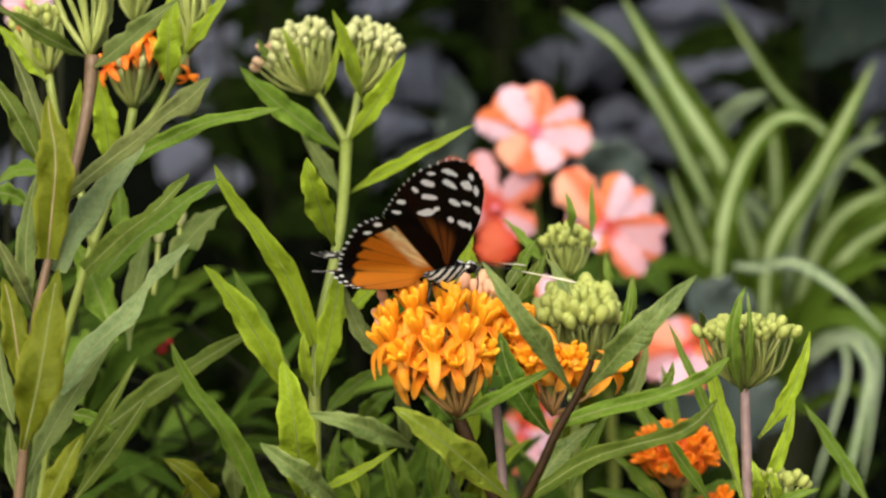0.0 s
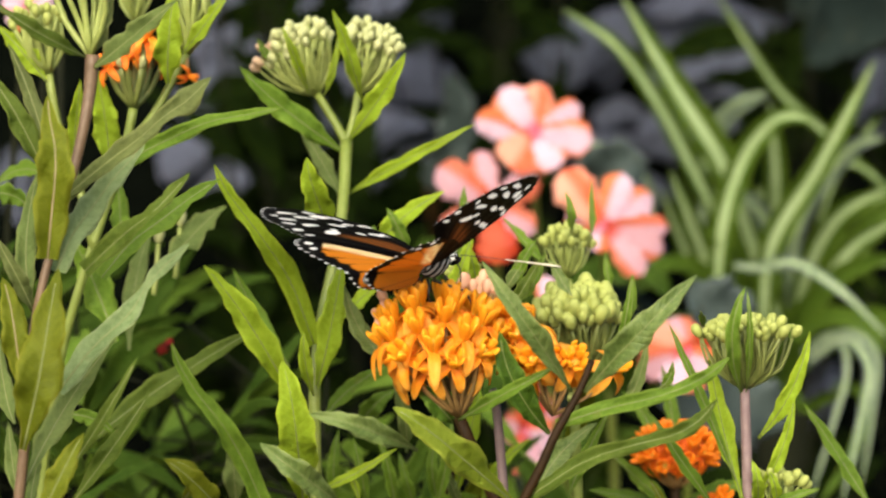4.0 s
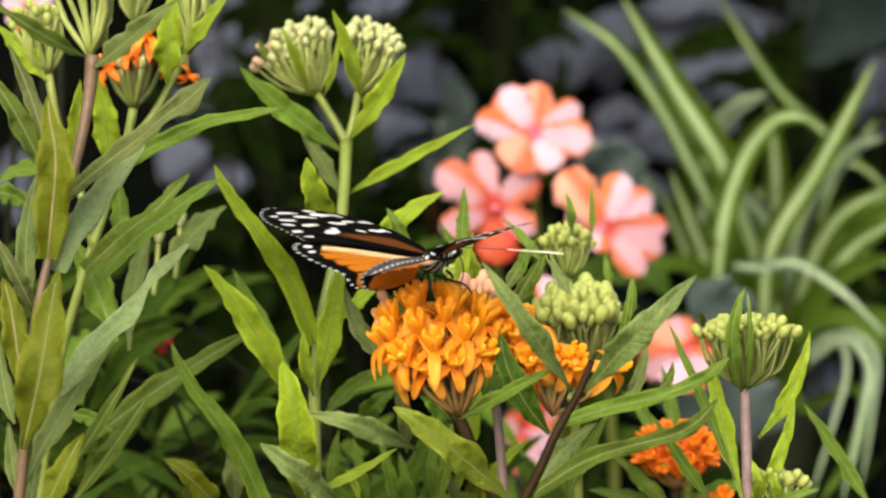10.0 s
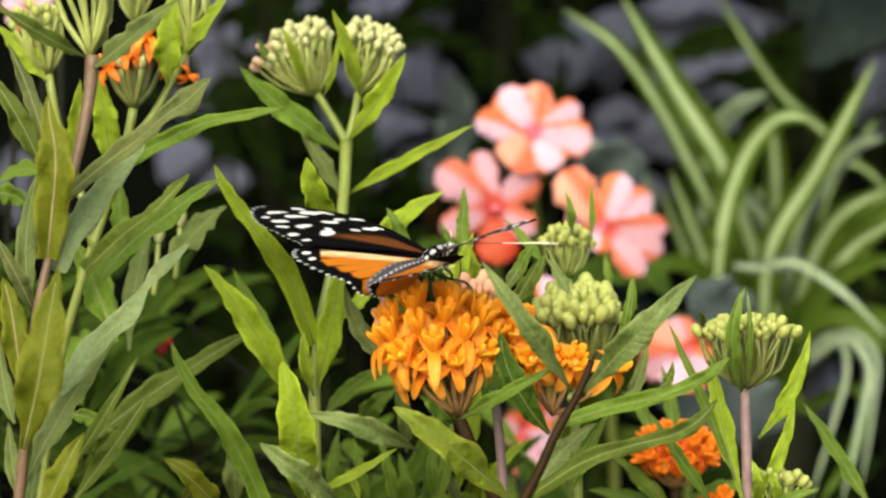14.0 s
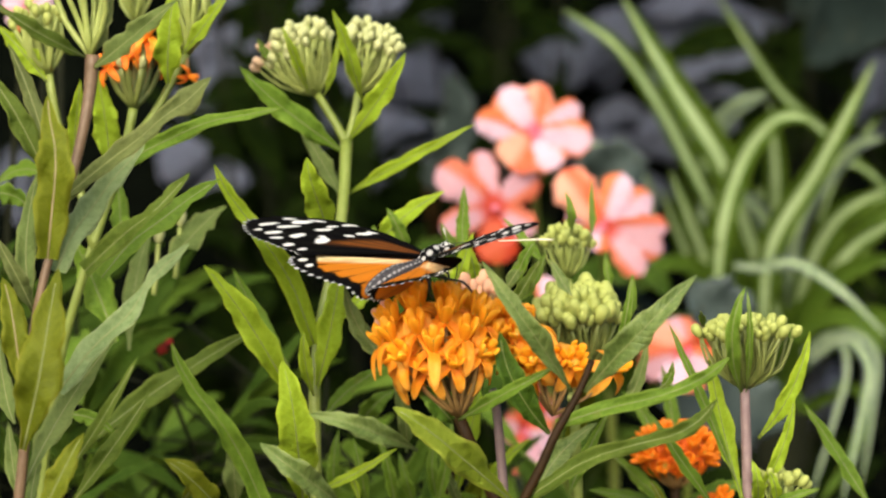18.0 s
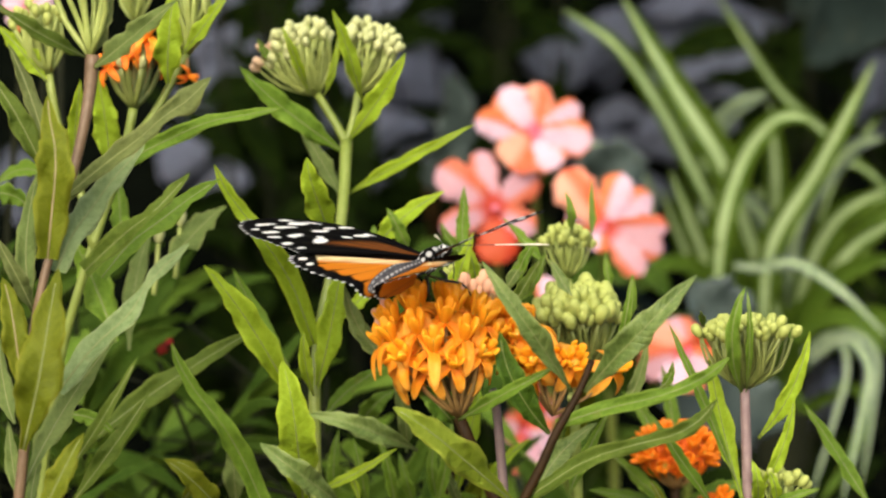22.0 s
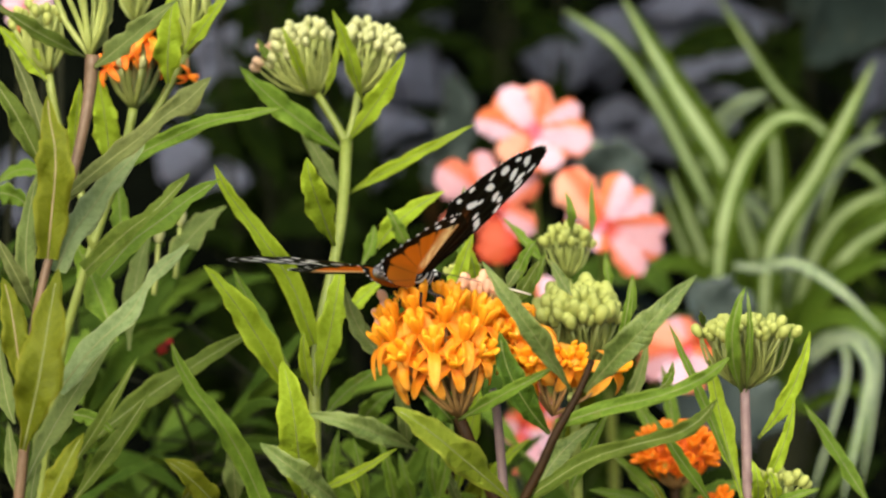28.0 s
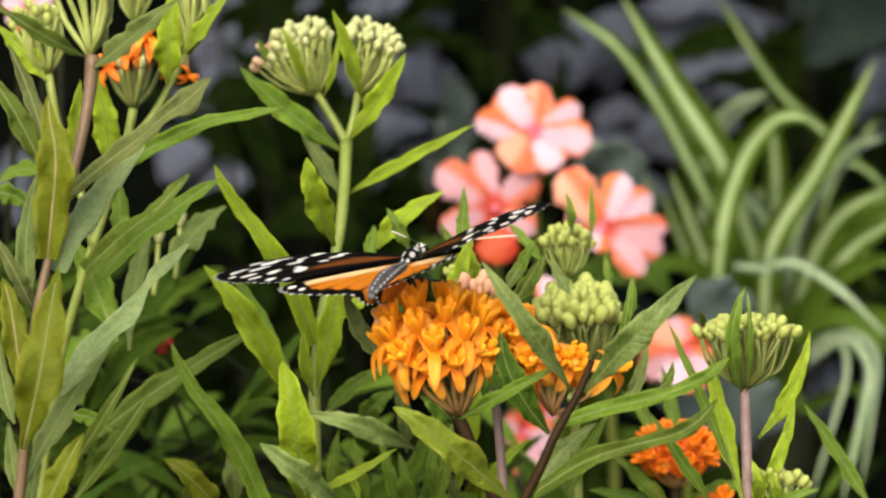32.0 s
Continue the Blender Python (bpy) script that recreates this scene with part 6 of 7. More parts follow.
bush("evergreen_shrub", (-0.078, 0.80, 0.74), "evergreen shrub painted near-black as deep shade, in front of the stone bank", 150, (0.055, 0.12, 0.55), (0.07, 0.022), ("murk",), 103, profile=oval)
bush("evergreen_shrub", (0.030, 0.85, 0.78), "evergreen shrub painted near-black as deep shade, in front of the stone bank", 110, (0.045, 0.10, 0.45), (0.045, 0.018), ("murk",), 104, profile=oval)
bush("evergreen_shrub", (0.205, 0.86, 0.72), "evergreen shrub painted near-black as deep shade, in front of the stone bank", 110, (0.045, 0.12, 0.4), (0.06, 0.022), ("murk",), 105, profile=oval)
red = thing("busy_lizzie", (-0.075, 0.24, 0.0), "busy lizzie with a dark red flower in the undergrowth", "plant")
stalk(red, [(-0.06, 0.27, 0.0), (-0.055, 0.26, 0.42), (-0.062, 0.22, 0.60), (-0.0828, 0.1440, 0.6968)], [0.0012, 0.001, 0.0008, 0.0006], "woody", "stem", 8)
busy_flower(red, (-0.0828, 0.1448, 0.7026), (0.2, -1, 0.3), 0.00394, 15, ("crimson",), 9)
broad = thing("broad_leaved_plant", (0.27, 0.84, 0.0), "plant with large slate-green leaves", "plant")
stalk(broad, [(0.27, 0.84, 0.0), (0.29, 0.84, 0.6), (0.2379, 0.7879, 0.7514)], [0.008, 0.007, 0.004], "brown", "stem", 8)
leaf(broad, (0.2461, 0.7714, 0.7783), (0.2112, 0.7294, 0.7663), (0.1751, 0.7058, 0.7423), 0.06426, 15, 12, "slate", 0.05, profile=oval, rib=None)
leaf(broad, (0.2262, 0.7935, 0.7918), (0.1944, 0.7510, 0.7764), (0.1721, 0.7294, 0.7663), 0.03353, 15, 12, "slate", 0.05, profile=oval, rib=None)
pale = thing("broad_leaved_plant", (0.0, 0.80, 0.0), "plant with large slate-green leaves", "plant")
stalk(pale, [(0.0, 0.80, 0.0), (0.0, 0.80, 0.6), (-0.0065, 0.6780, 0.6879)], [0.006, 0.005, 0.003], "brown", "stem", 8)
leaf(pale, (-0.0079, 0.6776, 0.6852), (0.0048, 0.6611, 0.7113), (0.0042, 0.6452, 0.7420), 0.02405, 10, 12, "mist", 0.05, profile=oval, rib=None)

for base, mid, tip, wide in (((0.1075, 0.3600, 0.6660), (0.0991, 0.3500, 0.6792), (0.0887, 0.3500, 0.6844), 0.030), ((0.1251, 0.3300, 0.6413), (0.1016, 0.3200, 0.6495), (0.0755, 0.3200, 0.6525), 0.034), ((0.0536, 0.4600, 0.7108), (0.0666, 0.4500, 0.7188), (0.0801, 0.4500, 0.7165), 0.028)):
    leaf(pale, base, mid, tip, wide, 10, 10, "mist", 0.05, profile=oval, rib=None)

# ---- butterfly: black, white-spotted forewings, orange hindwings ----
MM = 0.001
# wing outlines and spots: millimetres outward and forward from the hinge
FORE = ((0, 1.2), (4, 1.7), (9, 2.5), (17, 2.7), (25.4, 1.4), (33.9, -1.0), (40.4, -4.9), (44.2, -9.0), (44.9, -12.4), (43.0, -15.7), (39.4, -18.6), (35.5, -20.1), (31, -20.9), (27, -21.3), (23, -21.6), (20.8, -21.4), (16, -14.5), (9, -8.5), (4, -4.6), (0, -2))
HIND = ((0, 1.0), (8, -1.8), (15, -6.4), (20, -13), (22.4, -20.2), (21.8, -22.8), (18.8, -25), (14, -25.9), (9, -26.2), (5, -26.0), (1, -25.2), (-1.6, -23.4), (-2.9, -20), (-3.3, -15), (-2.9, -10), (-1.8, -5.5), (-0.4, -1))
FORE_SPOTS = ((39.3, -10.9, 2.65, 0.88, 123), (37.2, -5, 1.86, 0.52, 152), (38.9, -15.1, 1.18, 0.68, 122), (34.3, -9.3, 2.74, 0.80, 134), (33.8, -5.1, 2.74, 1.04, 143), (31.3, -2, 2.25, 0.60, 157),
              (34.6, -14.6, 2.16, 1.04, 127), (32, -16.9, 1.47, 0.60, 140), (28.8, -12.6, 2.21, 1.12, 107), (26.8, -18.7, 1.47, 0.84, 130), (22.7, -18.7, 1.37, 0.76, 119), (22.4, -11.4, 2.35, 1.44, 100), (23.9, -9.4, 1.08, 0.72, 0),
              (26.4, -5.6, 2.40, 0.76, 134), (26.1, -2.8, 1.62, 0.72, 122), (23.3, 0.7, 1.96, 0.56, 147), (19.5, -4.7, 1.27, 0.68, 150), (17.6, -1, 2.25, 0.80, 127), (16.5, 0.9, 1.37, 0.48, 158))
HIND_SPOTS = ((19.7, -20.1, 1.3, 0.75, 120), (16.4, -21.8, 1.1, 0.7, 100))
BLACK, WHITE, ORANGE, CREAM, BROWN = (0.0035, 0.0028, 0.0026), (0.96, 0.95, 0.88), (0.66, 0.215, 0.014), (0.95, 0.76, 0.40), (0.27, 0.085, 0.022)


def soft(a, b, x):
    f = min(1.0, max(0.0, (x - a) / (b - a)))
    return f * f * (3 - 2 * f)


def blend(c, d, f):
    return tuple(p * (1 - f) + q * f for p, q in zip(c, d))


def add_spots(c, a, b, spots):
    for x, y, p, q, turn in spots:
        dx, dy = a - x, b - y
        if abs(dx) > 4 or abs(dy) > 4:
            continue
        ca, sa = math.cos(radians(turn)), math.sin(radians(turn))
        wob = 1 + 0.30 * noise.noise(Vector((a * 0.7, b * 0.7, x)))
        far = math.hypot((dx * ca + dy * sa) / p, (dy * ca - dx * sa) / q) * wob
        c = blend(c, WHITE, soft(1.10, 0.90, far))
    return c


def fore_colour(a, b, u, s):
    c = BLACK
    ray = math.degrees(math.atan2(b, max(a, 0.01)))
    # rusty streaks between the veins of the wing's root
    band = soft(-3, -8, ray) * soft(-34, -28, ray)
    reach = 11 + 0.40 * max(0.0, -ray - 5)
    vein = abs(((ray + 60) / 7.5) % 1 - 0.5)
    f = 0.5 * band * soft(reach + 3, reach - 3, a) * soft(0.3, 2.5, a) * (0.45 + 0.55 * soft(0.46, 0.30, vein))
    c = blend(c, blend(BROWN, ORANGE, 0.18 + 0.15 * math.sin(ray * 0.9)), f)
    c = add_spots(c, a, b, FORE_SPOTS)
    if 0.37 < u < 0.80 and s > 0.9:
        # pairs of white fringe dots along the outer margin
        k = (u * 19 * 2.0) % 1
        c = blend(c, WHITE, soft(0.15, 0.08, abs(k - 0.5)) * soft(0.974, 0.984, s))
    return c


def hind_colour(a, b, u, s):
    c = BLACK
    ray = math.degrees(math.atan2(b, a if abs(a) > 0.01 else 0.01))
    top = -1.4 - 0.74 * a if a > 0 else -1.4 + 0.2 * a
    low = -21.6 + 0.5 * math.sin(a * 1.5)
    inner = soft(0.3, -0.5, b - top) * soft(low - 0.5, low + 0.5, b) * soft(-2.5, 2.0, (b + 21.9) * 4.6 - (a - 13.5) * 5.0)
    inner *= soft(0.985, 0.95, s) if a < 1 else 1.0
    vein = abs(((ray + 130) / 11.0) % 1 - 0.5)
    tone = blend(ORANGE, BROWN, 0.55 * soft(0.40, 0.5, vein))
    tone = blend(tone, BROWN, 0.5 * soft(0.0, -4.0, a))
    # cream bands under the fore edge
    streak = 0.5 + 0.5 * math.sin(ray * 0.55 + 2.2 * noise.noise(Vector((a * 0.3, b * 0.3, 2))))
    cream = soft(0.0, -0.6, b - top) * soft(-4.6 - 0.10 * a, -2.0 - 0.10 * a, b - top) * (0.6 + 0.4 * streak) * soft(0.5, 4.0, a)
    tone = blend(tone, CREAM, cream)
    # dark vein ends run in from the border
    edge = min(b - low, 0.22 * ((b + 21.9) * 4.6 - (a - 13.5) * 5.0) / 1.5)
    tone = blend(tone, BLACK, 0.85 * soft(0.36, 0.48, vein) * soft(3.4, 0.4, edge))
    c = blend(c, tone, inner)
    c = add_spots(c, a, b, HIND_SPOTS)
    if 0.24 < u < 0.76:
        k = (u * 16 * 2.0) % 1
        c = blend(c, WHITE, soft(0.20, 0.11, abs(k - 0.5)) * soft(0.960, 0.972, s))
    return c


def wing_mesh(name, outline, colour, side, camber, lift, drape=False):
    """A membrane of scales with camber and ribs, its root at the hinge; side is +1 for the butterfly's left.
    drape: the inner part hangs down beside the abdomen."""
    pts = [Vector((a, b, 0)) for a, b in outline]
    n = len(pts)
    ring = []
    steps = 15
    for k in range(n - 1):
        p0, p1, p2, p3 = pts[max(k - 1, 0)], pts[k], pts[k + 1], pts[min(k + 2, n - 1)]
        for q in range(steps):
            f = q / steps
            ring.append(0.5 * (2 * p1 + (p2 - p0) * f + (2 * p0 - 5 * p1 + 4 * p2 - p3) * f * f + (3 * p1 - p0 - 3 * p2 + p3) * f ** 3))
    ring.append(pts[-1])
    nu, ns = len(ring), 100
    verts, faces, cols = [], [], []
    bend, round_ = radians(62), 2.4
    for j in range(ns + 1):
        s = (j / ns) ** 0.75
        for i, p in enumerate(ring):
            u = i / (nu - 1)
            edge = 1 + (0.010 * math.cos((u * (n - 1) * 2.0 - 0.5) * 2 * math.pi) if 0.25 < u < 0.80 else 0) * s ** 8
            a, b = p.x * s * edge, p.y * s * edge
            ray = math.atan2(b, max(a, 0.01))
            z = camber * math.sin(min(1, max(a, 0) / 46) * math.pi) + 0.09 * math.sin(ray * 40) * s * soft(0, 8, a) + lift
            cols.append((*colour(a, b, u, s), 1.0))
            if drape and a < 3.0:
                w = soft(-2.0, -8.0, b)
                arc = 3.0 - a
                th = min(arc / round_, bend)
                rest = max(0.0, arc - round_ * bend)
                a2 = 3.0 - (round_ * math.sin(th) + rest * math.cos(bend))
                z -= w * (round_ * (1 - math.cos(th)) + rest * math.sin(bend))
                a = a * (1 - w) + a2 * w
            verts.append((b * MM, side * a * MM, z * MM))
    for j in range(ns):
        for i in range(nu - 1):
            q = j * nu + i
            f = (q, q + 1, q + nu + 1, q + nu)
            faces.append(f if side < 0 else tuple(reversed(f)))
    me = to_mesh(name, verts, faces)
    at = me.color_attributes.new("scales", "FLOAT_COLOR", "POINT")
    at.data.foreach_set("color", np.asarray(cols, dtype=np.float32).ravel())
    me.materials.append(M["scales"])
    return me


def lathe_body(name, rows, colour, ns=18):
    """A body segment along x: rows of (x, half width, half height, centre z), in millimetres."""
    verts, faces, cols = [], [], []
    for x, w, h, z in rows:
        for i in range(ns):
            a = 2 * math.pi * i / ns
            verts.append((x * MM, w * MM * math.cos(a), (z + h * math.sin(a)) * MM))
            cols.append((*colour(x, a), 1.0))
    for j in range(len(rows) - 1):
        for i in range(ns):
            p, q = j * ns + i, j * ns + (i + 1) % ns
            faces.append((p, p + ns, q + ns, q))
    faces.append(tuple(range(ns)))
    faces.append(tuple(reversed(range((len(rows) - 1) * ns, len(rows) * ns))))
    me = to_mesh(name, verts, faces)
    at = me.color_attributes.new("scales", "FLOAT_COLOR", "POINT")
    at.data.foreach_set("color", np.asarray(cols, dtype=np.float32).ravel())
    me.materials.append(M["scales"])
    return me


def egg(x0, x1, w, h, z, n=16, blunt=0.5):
    rows = []
    for k in range(n + 1):
        f = k / n
        s = max(0.03, math.sin(math.pi * f) ** blunt)
        rows.append((x0 + (x1 - x0) * f, w * s, h * s, z))
    return rows


PALE_SCALE = (0.62, 0.61, 0.56)


def spotted(x, a):
    """Black head with a few white dots and a pale collar."""
    deg = math.degrees(a) % 360
    dot = min(math.hypot((x - cx) / 0.55, (deg - ca) / 17) for cx, ca in ((6.2, 62), (6.2, 118), (7.4, 48), (7.4, 132), (5.7, 15), (5.7, 165), (6.9, 90)))
    return blend(BLACK, (0.82, 0.81, 0.74), max(soft(1.15, 0.8, dot), 0.9 * soft(5.55, 5.4, x)))


def dashed(x, a):
    """Dark grey abdomen with rows of pale dots along its back and flanks."""
    deg = math.degrees(a) % 360
    c = blend((0.02, 0.019, 0.02), (0.14, 0.135, 0.138), 0.5 + 0.5 * noise.noise(Vector((x * 2.2, 4 * math.cos(a), 4 * math.sin(a)))))
    k = abs(((x + 4) / 1.75) % 1 - 0.5)
    for ca, wide in ((90, 9), (40, 10), (140, 10), (355, 12), (185, 12), (315, 12), (225, 12)):
        gap = abs((deg - ca + 180) % 360 - 180)
        c = blend(c, (0.60, 0.59, 0.56), 0.9 * soft(1.3, 0.6, math.hypot(k / 0.34, gap / (0.8 * wide)) + 0.5 * noise.noise(Vector((x * 1.7, 3 * math.cos(a), 3 * math.sin(a))))))
    ring = soft(0.42, 0.5, k)
    c = blend(c, (0.20, 0.195, 0.19), 0.4 * ring)
    return blend(c, (0.5, 0.42, 0.22), 0.5 * soft(-0.7, -0.95, math.sin(a)))


def blotched(x, a):
    """Black thorax: pale slanting stripes on the flanks, blotches on the back."""
    z = 3.0 * math.sin(a)
    k = abs(((x - 0.95 * z + 0.3 * noise.noise(Vector((x, z, 4)))) / 2.35 + 0.2) % 1 - 0.5)
    flank = soft(0.25, 0.17, k) * soft(0.55, 0.2, math.sin(a)) * soft(-0.98, -0.8, math.sin(a))
    deg = math.degrees(a) % 360
    top = min(math.hypot((x - cx) / 0.95, (deg - ca) / 19) for cx, ca in ((-3.3, 62), (-3.3, 118), (-0.9, 58), (-0.9, 122), (1.9, 60), (1.9, 120), (4.2, 65), (4.2, 115)))
    return blend(BLACK, PALE_SCALE if math.sin(a) > 0.5 else (0.76, 0.75, 0.65), max(flank, soft(1.1, 0.75, top)))


butterfly = thing("butterfly", (0.0, 0.0, 0.79), "butterfly with orange hindwings and white-spotted black forewings, feeding", "butterfly")
link("thorax", lathe_body("thorax", [(x, w, h, -0.9 + 0.16 * (x + 4.5)) for x, w, h, z in egg(-4.6, 5.9, 2.3, 2.9, 0, 60, 0.55)], blotched, 60), None, butterfly, "black thorax with pale stripes and blotches")
head_ob = link("head", lathe_body("head", egg(5.0, 8.5, 1.6, 1.6, 0.7, 26, 0.5), spotted, 40), None, butterfly)
for sd in (1, -1):
    link("eye", lathe_body("eye", egg(6.0, 7.9, 0.85, 1.05, 0.75, 10, 0.5), lambda x, a: (0.012, 0.009, 0.007), 14), None, head_ob, "", Matrix.Translation((0, sd * 1.15 * MM, 0)))
    # palp under the head
    v, f, uv = tube([(7.4 * MM, sd * 0.5 * MM, -0.4 * MM), (8.6 * MM, sd * 0.55 * MM, 0.1 * MM), (9.3 * MM, sd * 0.6 * MM, 1.0 * MM)], [0.0004, 0.00045, 0.0002], 6, 3)
    link("palp", to_mesh("palp", v, f, uv), "chitin", head_ob)
abd = []
for k in range(61):
    f = k / 60
    girth = (1.25 + 1.1 * soft(0.0, 0.55, f)) * (max(0.0, 1 - f ** 5) ** 0.5 + 0.03)
    abd.append((-3.6 - 20.4 * f, girth, girth * 1.02, -0.1 - 1.1 * f * f + 0.25 * math.sin(f * 3.1)))
link("abdomen", lathe_body("abdomen", abd, dashed, 60), None, butterfly, "dark grey abdomen with rows of white dots")
for sd in (1, -1):
    v, f, uv = tube([(7.6 * MM, sd * 0.5 * MM, 1.7 * MM), (13 * MM, sd * 4.6 * MM, 1.0 * MM), (18 * MM, sd * 8.8 * MM, 0.2 * MM)], [0.00012, 0.00010, 0.00010], 6, 4)
    an = link("antenna", to_mesh("antenna", v, f, uv), "chitin", butterfly)
    v, f, uv = tube([(17 * MM, sd * 8.0 * MM, 0.37 * MM), (21 * MM, sd * 11.4 * MM, -0.3 * MM), (25 * MM, sd * 14.8 * MM, -1.0 * MM), (27.3 * MM, sd * 16.8 * MM, -1.5 * MM)], [0.00011, 0.00017, 0.00027, 0.00020], 6, 3)
    link("club", to_mesh("club", v, f, uv), "ivory", an, "pale antenna tip")
    for pts in (((-1.6, 1.2, -3.2), (0.2, 5.4, -4.6), (2.2, 7.8, -5.6), (3.6, 10.2, -10.4)), ((-3.2, 1.2, -3.0), (-4.0, 2.4, -4.4), (-4.4, 2.8, -7.4), (-3.8, 3.0, -8.2)), ((2.4, 1.4, -2.8), (3.4, 2.6, -4.4), (2.8, 3.0, -6.6), (3.4, 3.2, -7.6))):
        v, f, uv = tube([(x * MM, sd * y * MM, z * MM) for x, y, z in pts], [0.00042, 0.00034, 0.00028, 0.00018], 6, 3)
        link("leg", to_mesh("leg", v, f, uv), "chitin", butterfly)
v, f, uv = tube([(8.2 * MM, 0, 0.0), (8.4 * MM, -1.2 * MM, -2.0 * MM), (8.0 * MM, -1.7 * MM, -4.8 * MM), (6.6 * MM, -1.3 * MM, -8.2 * MM)], [0.00022, 0.00018, 0.00016, 0.00012], 6, 4)
link("proboscis", to_mesh("proboscis", v, f, uv), "chitin", butterfly)
HINGE = 1.3 * MM
wings = {}
for sd in (1, -1):
    wings["hind", sd] = link("hindwing", wing_mesh("hindwing", HIND, hind_colour, sd, 0.0, 0.0, True), None, butterfly, "orange hindwing with white-dotted black border")
    wings["fore", sd] = link("forewing", wing_mesh("forewing", FORE, fore_colour, sd, 0.9, 0.0), None, butterfly, "black forewing with white spots")


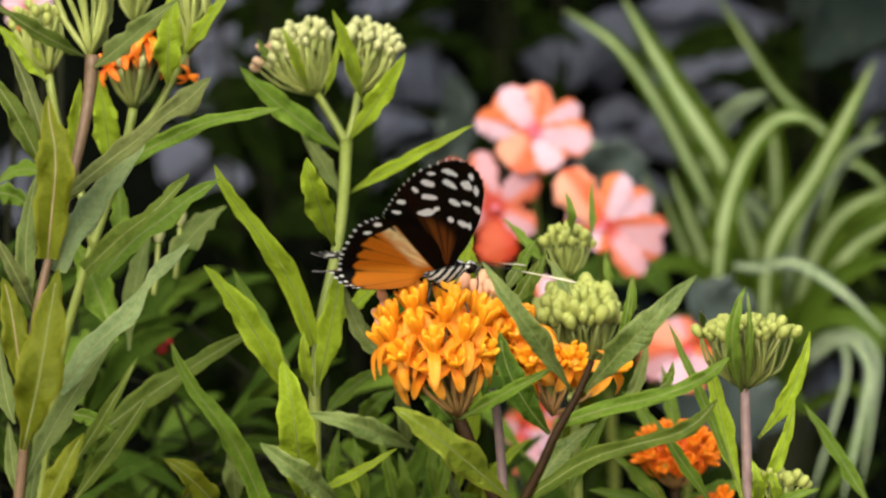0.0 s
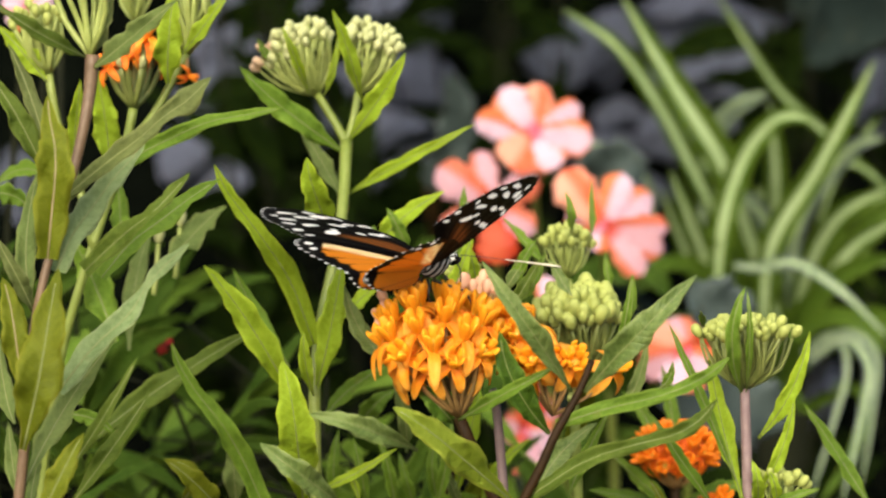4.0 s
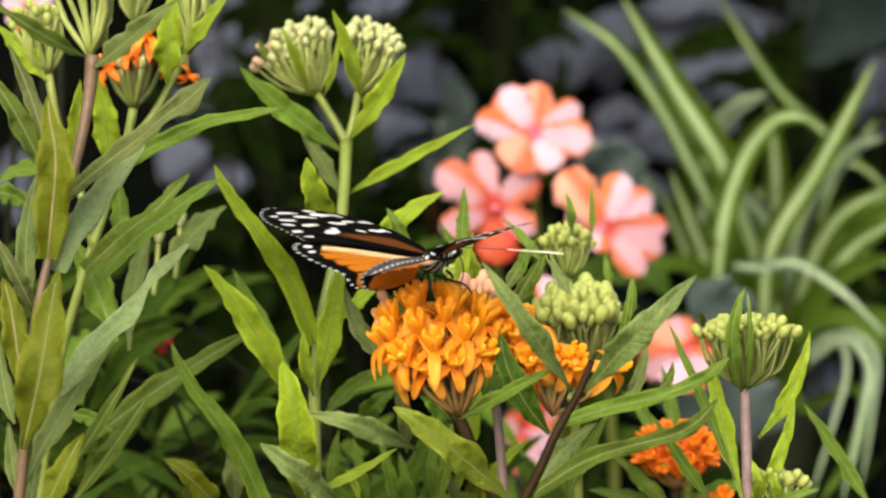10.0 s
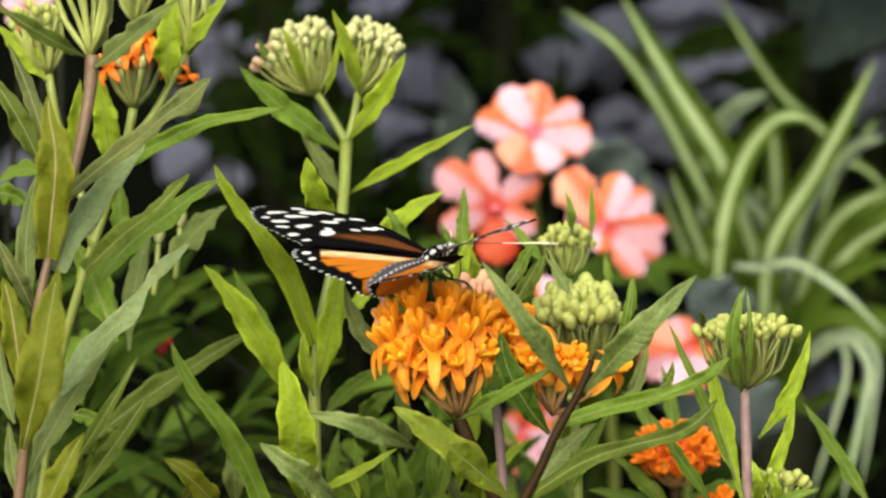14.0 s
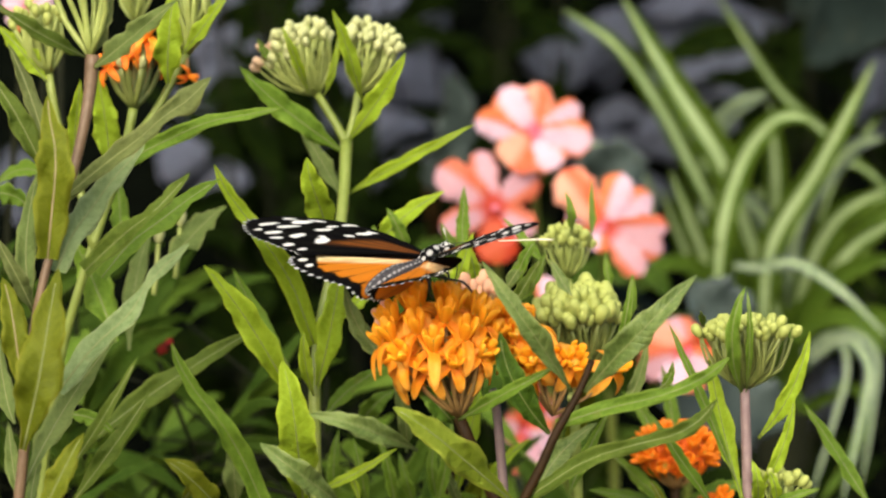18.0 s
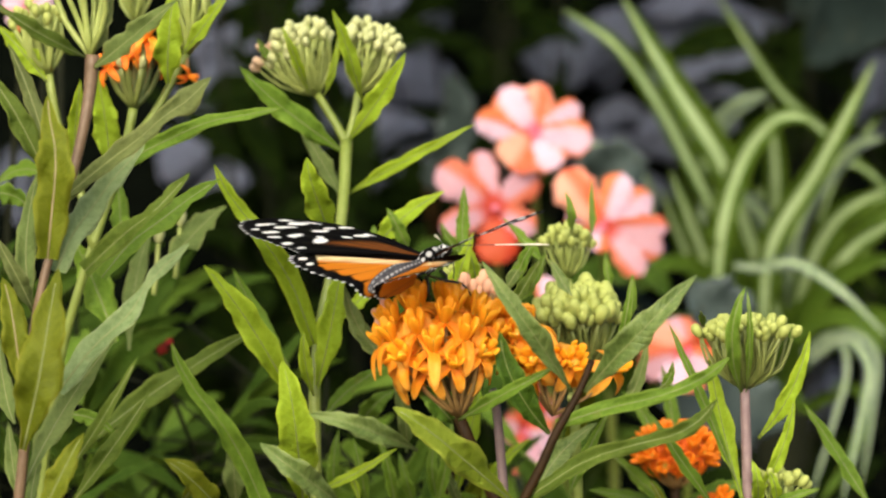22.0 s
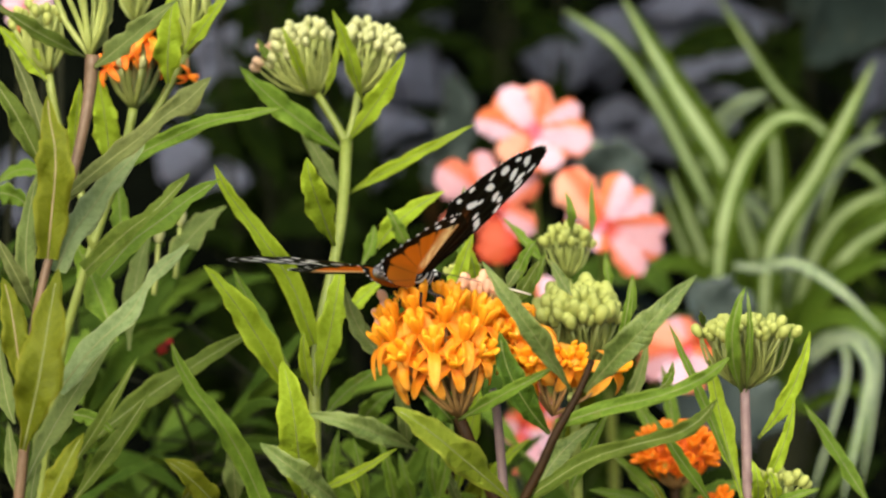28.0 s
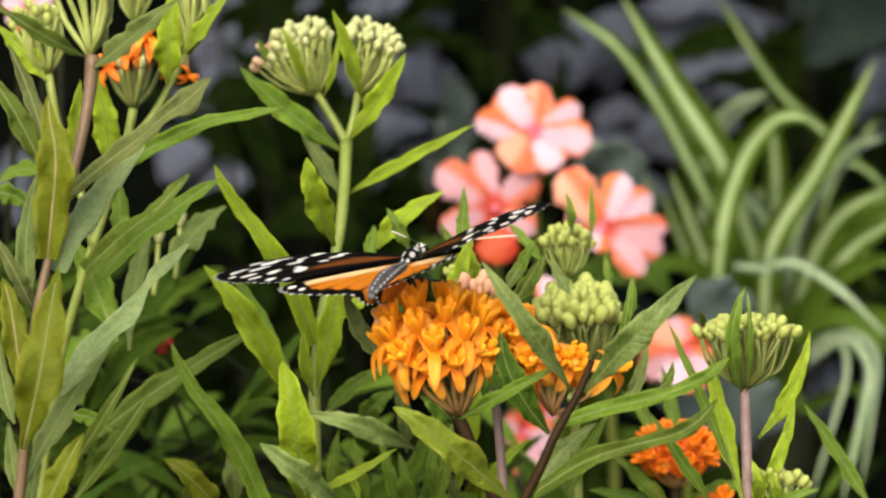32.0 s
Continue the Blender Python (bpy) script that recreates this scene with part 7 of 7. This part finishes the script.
def motions():
    """Seconds; place in metres; heading to the right of straight ahead, pitch, roll; flap of the left and right forewing, sweep of the left and right forewing, flap of the left and right hindwing, all in degrees."""
    rows = (
        (0.0, 0.0000, -0.0002, 0.7448, 71.6, -1.1, -1.1, -1.4, 39.6, -4.6, 1.4, -6.6, 40.5),
        (0.5, -0.0002, -0.0001, 0.7451, 69.6, 0.0, -1.1, -0.7, 40.9, -4.3, -0.7, -6.7, 34.8),
        (1.0, 0.0003, -0.0001, 0.7443, 65.2, -3.4, -0.8, -1.6, 35.5, -2.8, -1.8, -6.9, 28.8),
        (1.5, 0.0004, -0.0001, 0.7440, 59.7, -5.6, 0.1, -2.7, 28.7, -1.6, 0.0, -4.0, 26.2),
        (2.0, -0.0005, 0.0000, 0.7452, 52.5, 3.7, 0.7, 7.9, 37.2, -0.9, 0.6, 8.3, 30.4),
        (2.5, -0.0012, -0.0001, 0.7452, 46.2, -4.8, 1.2, 10.9, 30.7, -0.9, 0.6, 7.1, 25.6),
        (3.0, -0.0025, -0.0002, 0.7456, 38.7, -3.7, 1.1, 9.5, 29.2, -1.0, 0.1, 10.4, 22.8),
        (3.5, -0.0024, -0.0001, 0.7459, 40.0, -2.6, 0.9, 12.0, 34.7, 1.0, 0.6, 14.2, 28.0),
        (5.5, -0.0021, 0.0000, 0.7473, 43.7, 7.0, 0.9, 10.2, 19.8, 1.6, -2.0, 11.6, 13.8),
        (6.0, -0.0019, 0.0000, 0.7475, 43.3, 7.1, 0.9, 11.4, 16.1, 1.9, -2.6, 12.3, 10.3),
        (6.5, -0.0019, 0.0001, 0.7479, 45.9, 7.1, 0.9, 11.6, 17.4, 1.2, -2.8, 12.6, 11.4),
        (7.0, -0.0017, 0.0001, 0.7482, 46.7, 7.1, 0.9, 12.2, 18.6, 0.7, -2.9, 12.8, 12.8),
        (7.5, -0.0018, 0.0001, 0.7479, 46.8, 5.5, 0.5, 11.4, 20.0, 0.4, -3.0, 12.1, 14.0),
        (8.0, -0.0019, 0.0002, 0.7478, 46.2, 4.9, 0.5, 12.7, 21.3, -0.1, -3.2, 12.9, 15.2),
        (8.5, -0.0020, 0.0002, 0.7474, 45.5, 3.5, 0.3, 12.5, 20.6, -0.7, -2.6, 13.0, 14.6),
        (9.0, -0.0020, 0.0002, 0.7477, 45.3, 4.2, 0.1, 12.1, 20.1, -0.9, -2.0, 12.3, 14.0),
        (9.5, -0.0021, 0.0002, 0.7476, 44.5, 4.1, -0.1, 11.5, 19.2, -1.0, -2.4, 11.6, 13.2),
        (10.0, -0.0022, 0.0002, 0.7475, 44.7, 3.6, 0.1, 11.7, 18.4, -0.9, -2.8, 12.0, 12.3),
        (10.5, -0.0024, 0.0002, 0.7469, 46.2, 3.8, -0.1, 10.6, 18.8, -0.7, -3.2, 11.0, 12.8),
        (11.0, -0.0024, 0.0002, 0.7469, 44.9, 4.3, -0.2, 10.2, 19.2, -0.3, -3.7, 11.0, 13.1),
        (11.5, -0.0026, 0.0001, 0.7469, 42.8, 3.8, 0.0, 11.7, 21.8, -0.3, -4.1, 12.0, 15.8),
        (12.0, -0.0025, 0.0001, 0.7471, 41.5, 5.6, 0.6, 14.5, 24.5, -0.5, -4.5, 14.7, 18.3),
        (12.5, -0.0026, 0.0001, 0.7473, 41.9, 5.0, -0.1, 11.2, 23.6, -0.4, -4.1, 11.3, 17.6),
        (13.0, -0.0025, 0.0001, 0.7474, 40.4, 4.6, 0.0, 12.1, 22.7, -0.5, -3.7, 12.1, 16.6),
        (13.5, -0.0027, 0.0001, 0.7471, 39.9, 7.7, -0.1, 11.4, 21.5, -0.4, -4.3, 11.2, 15.5),
        (14.0, -0.0025, 0.0001, 0.7477, 39.5, 7.7, 0.2, 13.6, 20.4, -0.7, -4.9, 12.7, 14.4),
        (14.5, -0.0024, 0.0001, 0.7476, 39.8, 7.4, 0.2, 13.4, 19.8, -0.7, -4.8, 12.7, 13.7),
        (16.5, -0.0023, 0.0000, 0.7477, 39.9, 9.0, 0.4, 14.1, 17.2, -1.6, -4.5, 13.6, 11.2),
        (17.0, -0.0022, 0.0000, 0.7478, 40.7, 9.0, 0.4, 13.7, 16.6, -1.5, -4.4, 13.6, 10.6),
        (17.5, -0.0025, -0.0001, 0.7478, 40.5, 8.5, 0.1, 12.2, 18.0, -1.6, -4.5, 11.6, 11.9),
        (18.0, -0.0033, -0.0001, 0.7476, 37.9, 9.7, -0.1, 11.0, 19.3, -1.7, -4.6, 11.1, 13.3),
        (18.5, -0.0034, -0.0001, 0.7478, 36.5, 9.8, 0.0, 11.9, 20.4, -1.5, -4.7, 12.1, 14.4),
        (19.0, -0.0035, -0.0001, 0.7478, 36.3, 10.0, 0.1, 12.6, 21.6, -1.2, -4.8, 12.2, 15.5),
        (19.5, -0.0034, -0.0001, 0.7479, 37.0, 10.3, 0.1, 12.5, 21.3, -1.3, -4.4, 12.4, 15.3),
        (20.0, -0.0036, -0.0001, 0.7478, 36.8, 10.2, 0.0, 12.0, 21.0, -1.1, -3.9, 12.0, 15.0),
        (20.5, -0.0037, 0.0000, 0.7474, 35.4, 7.8, -0.4, 10.2, 22.6, -1.0, -4.0, 10.6, 16.6),
        (21.0, -0.0036, 0.0000, 0.7475, 34.5, 7.8, -0.3, 10.6, 24.0, -0.8, -4.0, 10.9, 18.0),
        (21.5, -0.0036, 0.0000, 0.7475, 35.2, 8.2, -0.5, 9.6, 23.3, -0.8, -4.1, 10.2, 17.2),
        (22.0, -0.0036, 0.0000, 0.7472, 34.3, 7.1, -0.4, 10.9, 22.5, -0.7, -4.2, 11.1, 16.5),
        (22.5, -0.0035, 0.0001, 0.7469, 33.4, 5.8, -0.3, 10.9, 24.6, -0.6, -4.2, 11.9, 18.4),
        (23.0, -0.0035, 0.0001, 0.7470, 33.7, 5.2, -0.4, 10.6, 26.5, -0.5, -4.3, 11.0, 20.5),
        (23.5, -0.0035, 0.0001, 0.7471, 33.7, 5.5, -0.4, 11.0, 26.3, -0.2, -4.4, 11.4, 20.2),
        (24.0, -0.0034, 0.0001, 0.7474, 33.4, 6.0, -0.5, 9.9, 26.0, -0.1, -4.4, 10.5, 19.9),
        (24.5, -0.0033, 0.0001, 0.7470, 33.0, 4.8, -0.4, 9.5, 25.8, -0.2, -5.0, 9.8, 19.7),
        (25.0, -0.0038, 0.0002, 0.7470, 29.9, 3.3, -0.6, 8.5, 25.6, 0.5, -5.5, 10.0, 19.4),
        (25.5, -0.0033, 0.0002, 0.7465, 30.8, 1.6, -0.6, 8.1, 28.1, 0.1, -4.6, 9.0, 22.0),
        (27.5, -0.0057, 0.0002, 0.7445, 29.0, -8.2, -2.3, 2.2, 44.1, 0.9, -2.1, -3.2, 34.9),
        (28.0, -0.0053, 0.0001, 0.7435, 26.0, -12.8, -1.6, 0.2, 41.2, 1.0, -1.0, -5.1, 34.2),
        (28.5, -0.0060, 0.0002, 0.7439, 24.3, -12.9, -1.9, -0.6, 40.6, 1.3, -1.5, -6.1, 34.2),
        (29.0, -0.0061, 0.0002, 0.7442, 24.0, -12.0, -2.0, 0.4, 42.4, 1.5, -1.7, -5.8, 34.9),
        (29.5, -0.0065, 0.0003, 0.7444, 24.2, -10.8, -2.1, -1.0, 41.2, 1.8, -1.8, -6.8, 34.1),
        (30.0, -0.0068, 0.0003, 0.7450, 22.6, -6.4, -1.9, -1.7, 39.4, 1.4, -1.9, -7.0, 32.6),
        (30.5, -0.0070, 0.0002, 0.7449, 24.7, -6.1, -2.8, -1.9, 40.5, 1.3, -2.2, -6.5, 32.5),
        (31.0, -0.0078, 0.0001, 0.7465, 19.9, 3.9, -2.8, -5.7, 35.1, -0.1, -2.2, -3.0, 32.1),
        (31.2, -0.0081, 0.0000, 0.7473, 15.4, 9.8, -1.4, 1.2, 30.8, 0.2, -3.3, 2.7, 29.8),
        (31.5, -0.0085, -0.0001, 0.7470, 16.7, 10.4, -1.3, -3.2, 31.7, 0.7, -2.8, -2.4, 30.7),
        (31.7, -0.0083, -0.0001, 0.7470, 20.1, 11.5, -1.7, -5.4, 28.6, 0.8, -3.2, -8.2, 27.6),
        (32.0, -0.0078, 0.0001, 0.7471, 22.6, 9.9, -1.2, -3.3, 24.2, 0.2, -3.7, -2.5, 23.2),
    )
    walk(butterfly, [(q[0], pose(q[1], q[2], q[3], q[6], -q[5], 90 - q[4])) for q in rows])
    for sd, k, s, h in ((1, 7, 9, 11), (-1, 8, 10, 12)):
        walk(wings["fore", sd], [(q[0], pose(0.0006, sd * HINGE, 0.0008, sd * q[k]) @ pose(0, 0, 0, 0, 0, -sd * q[s])) for q in rows])
        walk(wings["hind", sd], [(q[0], pose(-0.0012, sd * HINGE, 0.0004, sd * q[h])) for q in rows])


motions()
